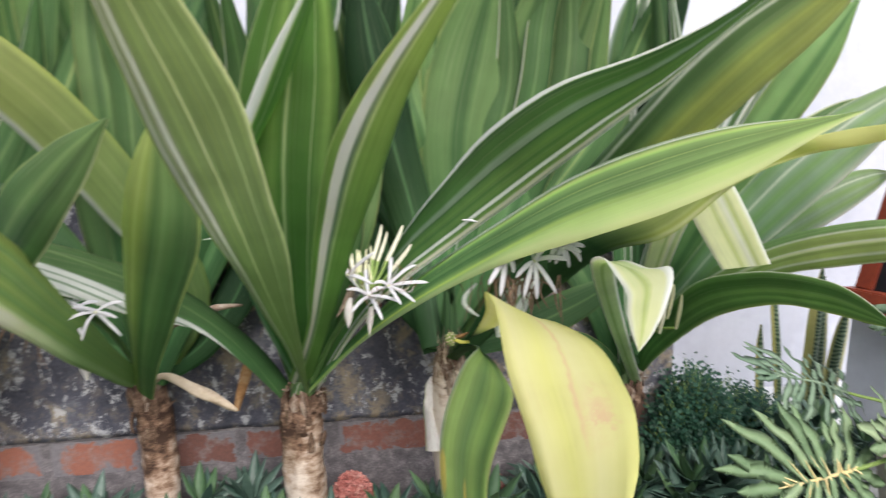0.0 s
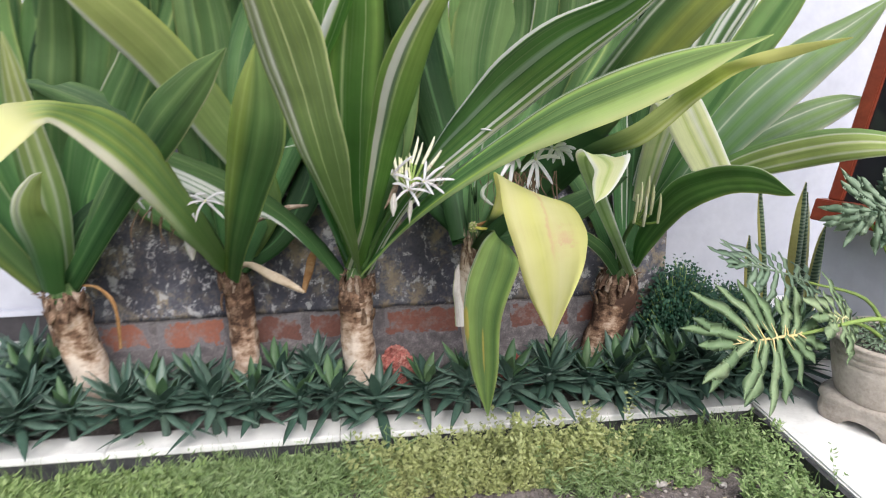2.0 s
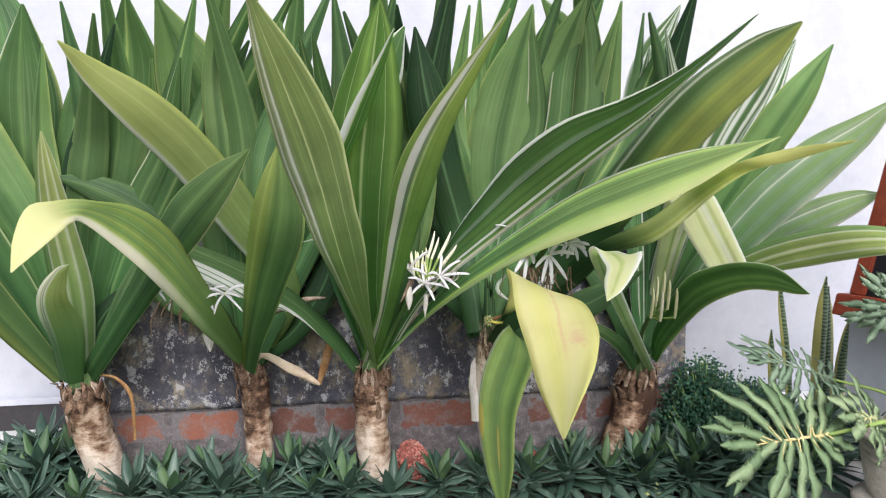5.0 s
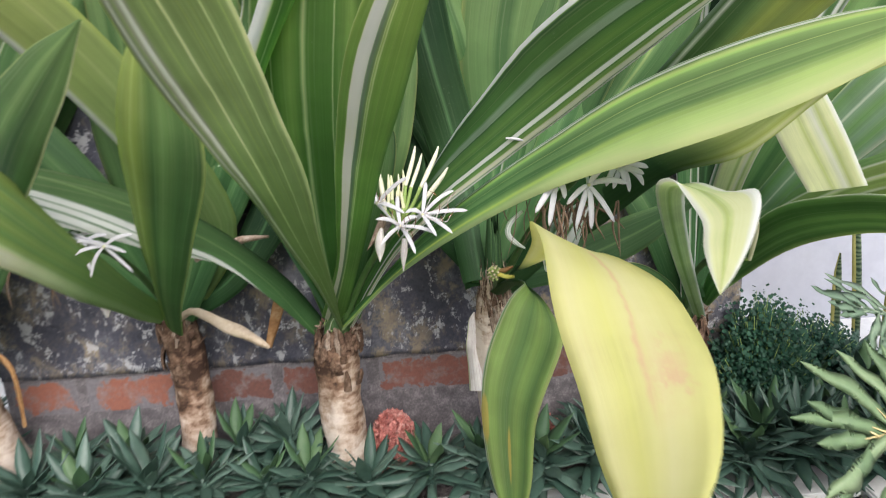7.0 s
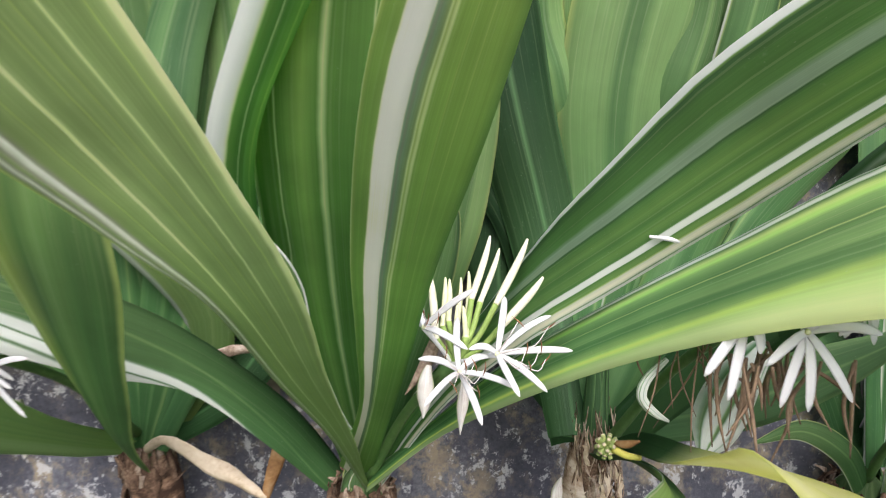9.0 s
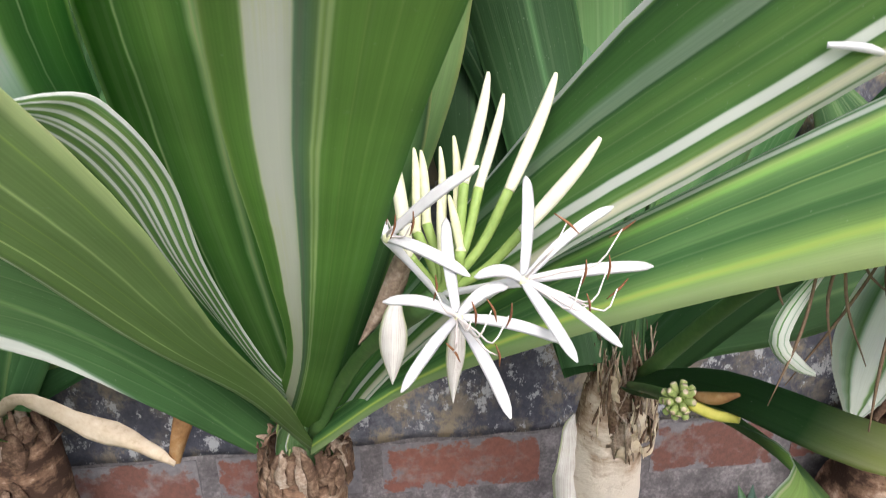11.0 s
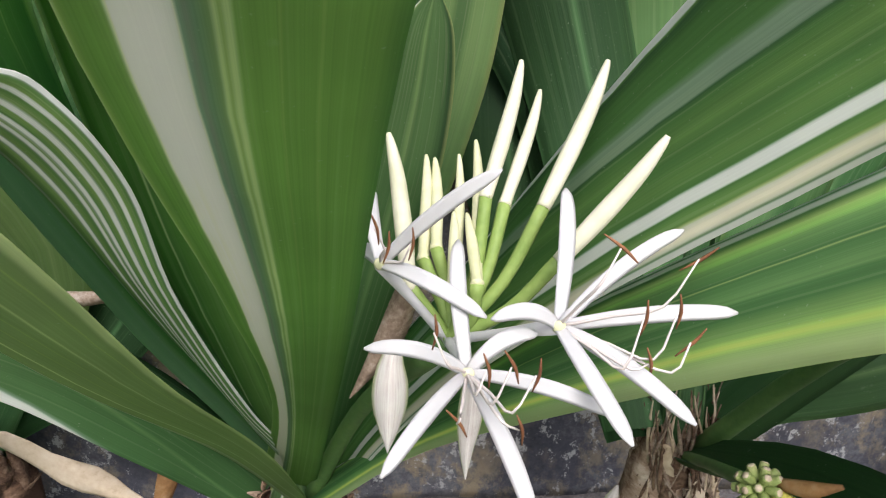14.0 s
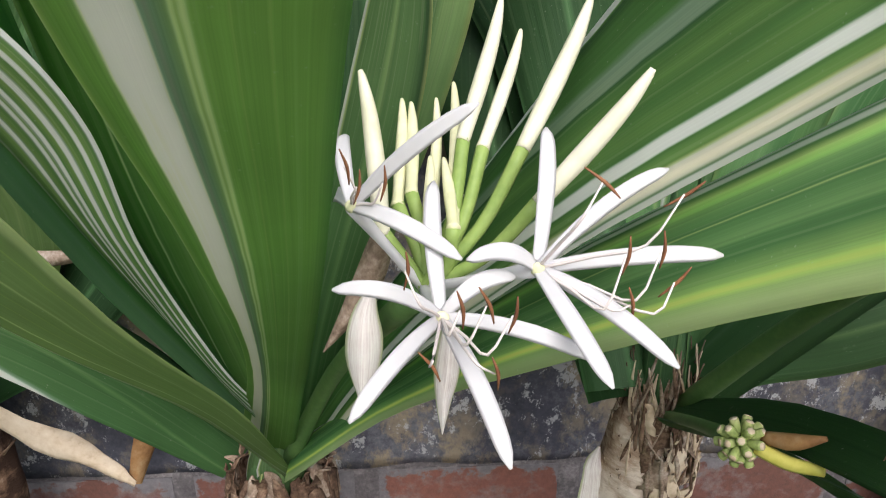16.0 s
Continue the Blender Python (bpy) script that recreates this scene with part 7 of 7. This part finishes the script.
bm = blade([(0.300, 1.370, 1.036, 0.003), (0.314, 1.367, 1.035, 0.0045), (0.328, 1.368, 1.032, 0.0045), (0.339, 1.373, 1.026, 0.002)], 0, 0.3, 8, 4, 0.0008)
tagged(part("fallen_petal", bm, M_PETAL), "white petal fallen on a crinum leaf", "petal")

def seedling(place, seed):
    rng = random.Random(seed)
    ob = empty("seedling", place, "small green seedling at a crinum trunk", "plant")
    for a in range(7):
        an = a * 0.9 + rng.uniform(-0.3, 0.3)
        o = Vector((math.cos(an), math.sin(an), 0))
        h = rng.uniform(0.04, 0.09)
        q = [(0, 0, -0.01, 0.003), (*(o * 0.01 + Vector((0, 0, h * 0.5))), 0.006), (*(o * 0.03 + Vector((0, 0, h))), 0.013), (*(o * 0.06 + Vector((0, 0, h * 1.02))), 0.001)]
        part("leaf", blade(q, 0, 0.2, 7, 4, 0.0007, (0, 0, 1)), M_RHOEO2, ob)


seedling((0.05, 1.755, 0.085), 1)
seedling((-0.10, 1.745, 0.085), 2)

# small fleshy plants filling the pot
rs = random.Random(8)
vs, fs = [], []
for a in range(900):
    an, rad = rs.uniform(0, 6.28), 0.16 * math.sqrt(rs.random())
    c = POT + Vector((rad * math.cos(an), rad * math.sin(an), 0.25 + rs.uniform(0.0, 0.035)))
    o = Vector((rs.uniform(-1, 1), rs.uniform(-1, 1), rs.uniform(0.1, 0.8))).normalized()
    s = o.cross(Vector((0, 0, 1))).normalized()
    l, w = rs.uniform(0.012, 0.02), rs.uniform(0.004, 0.006)
    n0 = s.cross(o) * 0.002
    k = len(vs)
    vs += [c, c + o * l * 0.6 + s * w, c + o * l, c + o * l * 0.6 - s * w, c + o * l * 0.5 - n0 * 2]
    fs += [(k, k + 1, k + 4), (k + 1, k + 2, k + 4), (k + 2, k + 3, k + 4), (k + 3, k, k + 4)]
me = bpy.data.meshes.new("pot_cover")
me.from_pydata([tuple(v) for v in vs], [], fs)
me.materials.append(M_PHILOG)
tagged(new("pot_cover", me), "grey-green fleshy ground cover filling the pot", "plant", kind="stuff")

philo = empty('philodendron', POT + Vector((0, 0, 0.22)), 'philodendron with deeply cut leaves in a cement pot', 'plant')
under(lobed_leaf('leaf', (1.205, 1.360, 0.434), (0.988, 1.300, 0.446), (-0.15, -0.85, 0.5), 0.178, 10, 0.0190, M_PHILO, M_RIBO, seed=3), philo)
stem_part(philo, [(*(POT + Vector((0.0, 0.0, 0.24))), 0.008), (*(1.490, 1.420, 0.439), 0.007), (*(1.205, 1.360, 0.434), 0.005)])
under(lobed_leaf('leaf', (1.405, 1.440, 0.430), (1.300, 1.380, 0.470), (-0.1, -0.8, 0.6), 0.130, 7, 0.0190, M_PHILO, seed=8), philo)
stem_part(philo, [(*(POT + Vector((-0.02, 0.0, 0.24))), 0.007), (1.480, 1.450, 0.400, 0.006), (1.405, 1.440, 0.430, 0.004)])
under(lobed_leaf('leaf', (1.462, 1.500, 0.733), (1.572, 1.440, 0.806), (-0.25, -0.9, 0.2), 0.165, 17, 0.0125, M_PHILOG, M_PHILOG, seed=5, back=165), philo)
stem_part(philo, [(*(POT + Vector((0.03, 0.0, 0.24))), 0.008), (*(1.563, 1.480, 0.567), 0.007), (*(1.462, 1.500, 0.733), 0.005)])
under(lobed_leaf('leaf', (1.540, 1.470, 0.750), (1.680, 1.420, 0.790), (-0.2, -0.9, 0.35), 0.150, 13, 0.0125, M_PHILOG, M_PHILOG, seed=9, back=160), philo)
stem_part(philo, [(*(POT + Vector((0.05, 0.0, 0.24))), 0.008), (1.600, 1.470, 0.560, 0.007), (1.540, 1.470, 0.750, 0.005)])
under(lobed_leaf('leaf', (1.408, 1.660, 0.481), (1.148, 1.600, 0.571), (0.1, -0.55, 0.8), 0.135, 10, 0.0135, M_PHILOG, M_PHILOG, seed=6), philo)
stem_part(philo, [(*(POT + Vector((0.0, 0.04, 0.24))), 0.008), (*(1.559, 1.580, 0.441), 0.006), (*(1.408, 1.660, 0.481), 0.004)])
WA, WU, WW = Vector((1.680, 2.000, 0.627)), Vector((0.420, -0.907, 0.000)), Vector((0.166, -0.070, 0.984))
WN = WU.cross(WW).normalized()


def slab(bm, u0, u1, w0, w1, n0, n1, bevel=0.004):
    r = bmesh.ops.create_cube(bm, size=1)
    for v in r["verts"]:
        c = v.co + Vector((0.5, 0.5, 0.5))
        v.co = WA + WU * (u0 + (u1 - u0) * c.x) + WW * (w0 + (w1 - w0) * c.y) + WN * (n0 + (n1 - n0) * c.z)
    if bevel:
        bmesh.ops.bevel(bm, geom=list({e for v in r["verts"] for e in v.link_edges}), offset=bevel, segments=2, affect="EDGES")


window = tagged(new("window_1"), "red wooden window sash with a dark pane, tilted open", "window", kind="structure")
for name, dims in (("stile", (0.0, 0.052, 0.05, 1.25, -0.02, 0.02)), ("stile", (0.85, 0.902, 0.05, 1.25, -0.02, 0.02)), ("sill", (-0.02, 0.95, -0.03, 0.0495, -0.03, 0.06)), ("rail", (0.0, 0.902, 1.2505, 1.30, -0.02, 0.02))):
    bm = bmesh.new()
    slab(bm, *dims)
    part(name, bm, M_REDWOOD, window, smooth=False)
bm = bmesh.new()
slab(bm, 0.0525, 0.8495, 0.05, 1.25, -0.008, 0.004, 0)
part("pane", bm, M_GLASS, window, smooth=False)
bm = bmesh.new()
box(bm, (0, 0, 0), (2.4, 0.2, WA.z - 0.035))
east = part("wall_east", bm, M_WHITE, smooth=False)
east.matrix_world = Matrix.Translation((WA.x + 0.03, WA.y + 0.03, 0)) @ Matrix.Rotation(math.atan2(WU.y, WU.x), 4, "Z")
tagged(east, "low white wall under the red window", "wall", kind="structure")
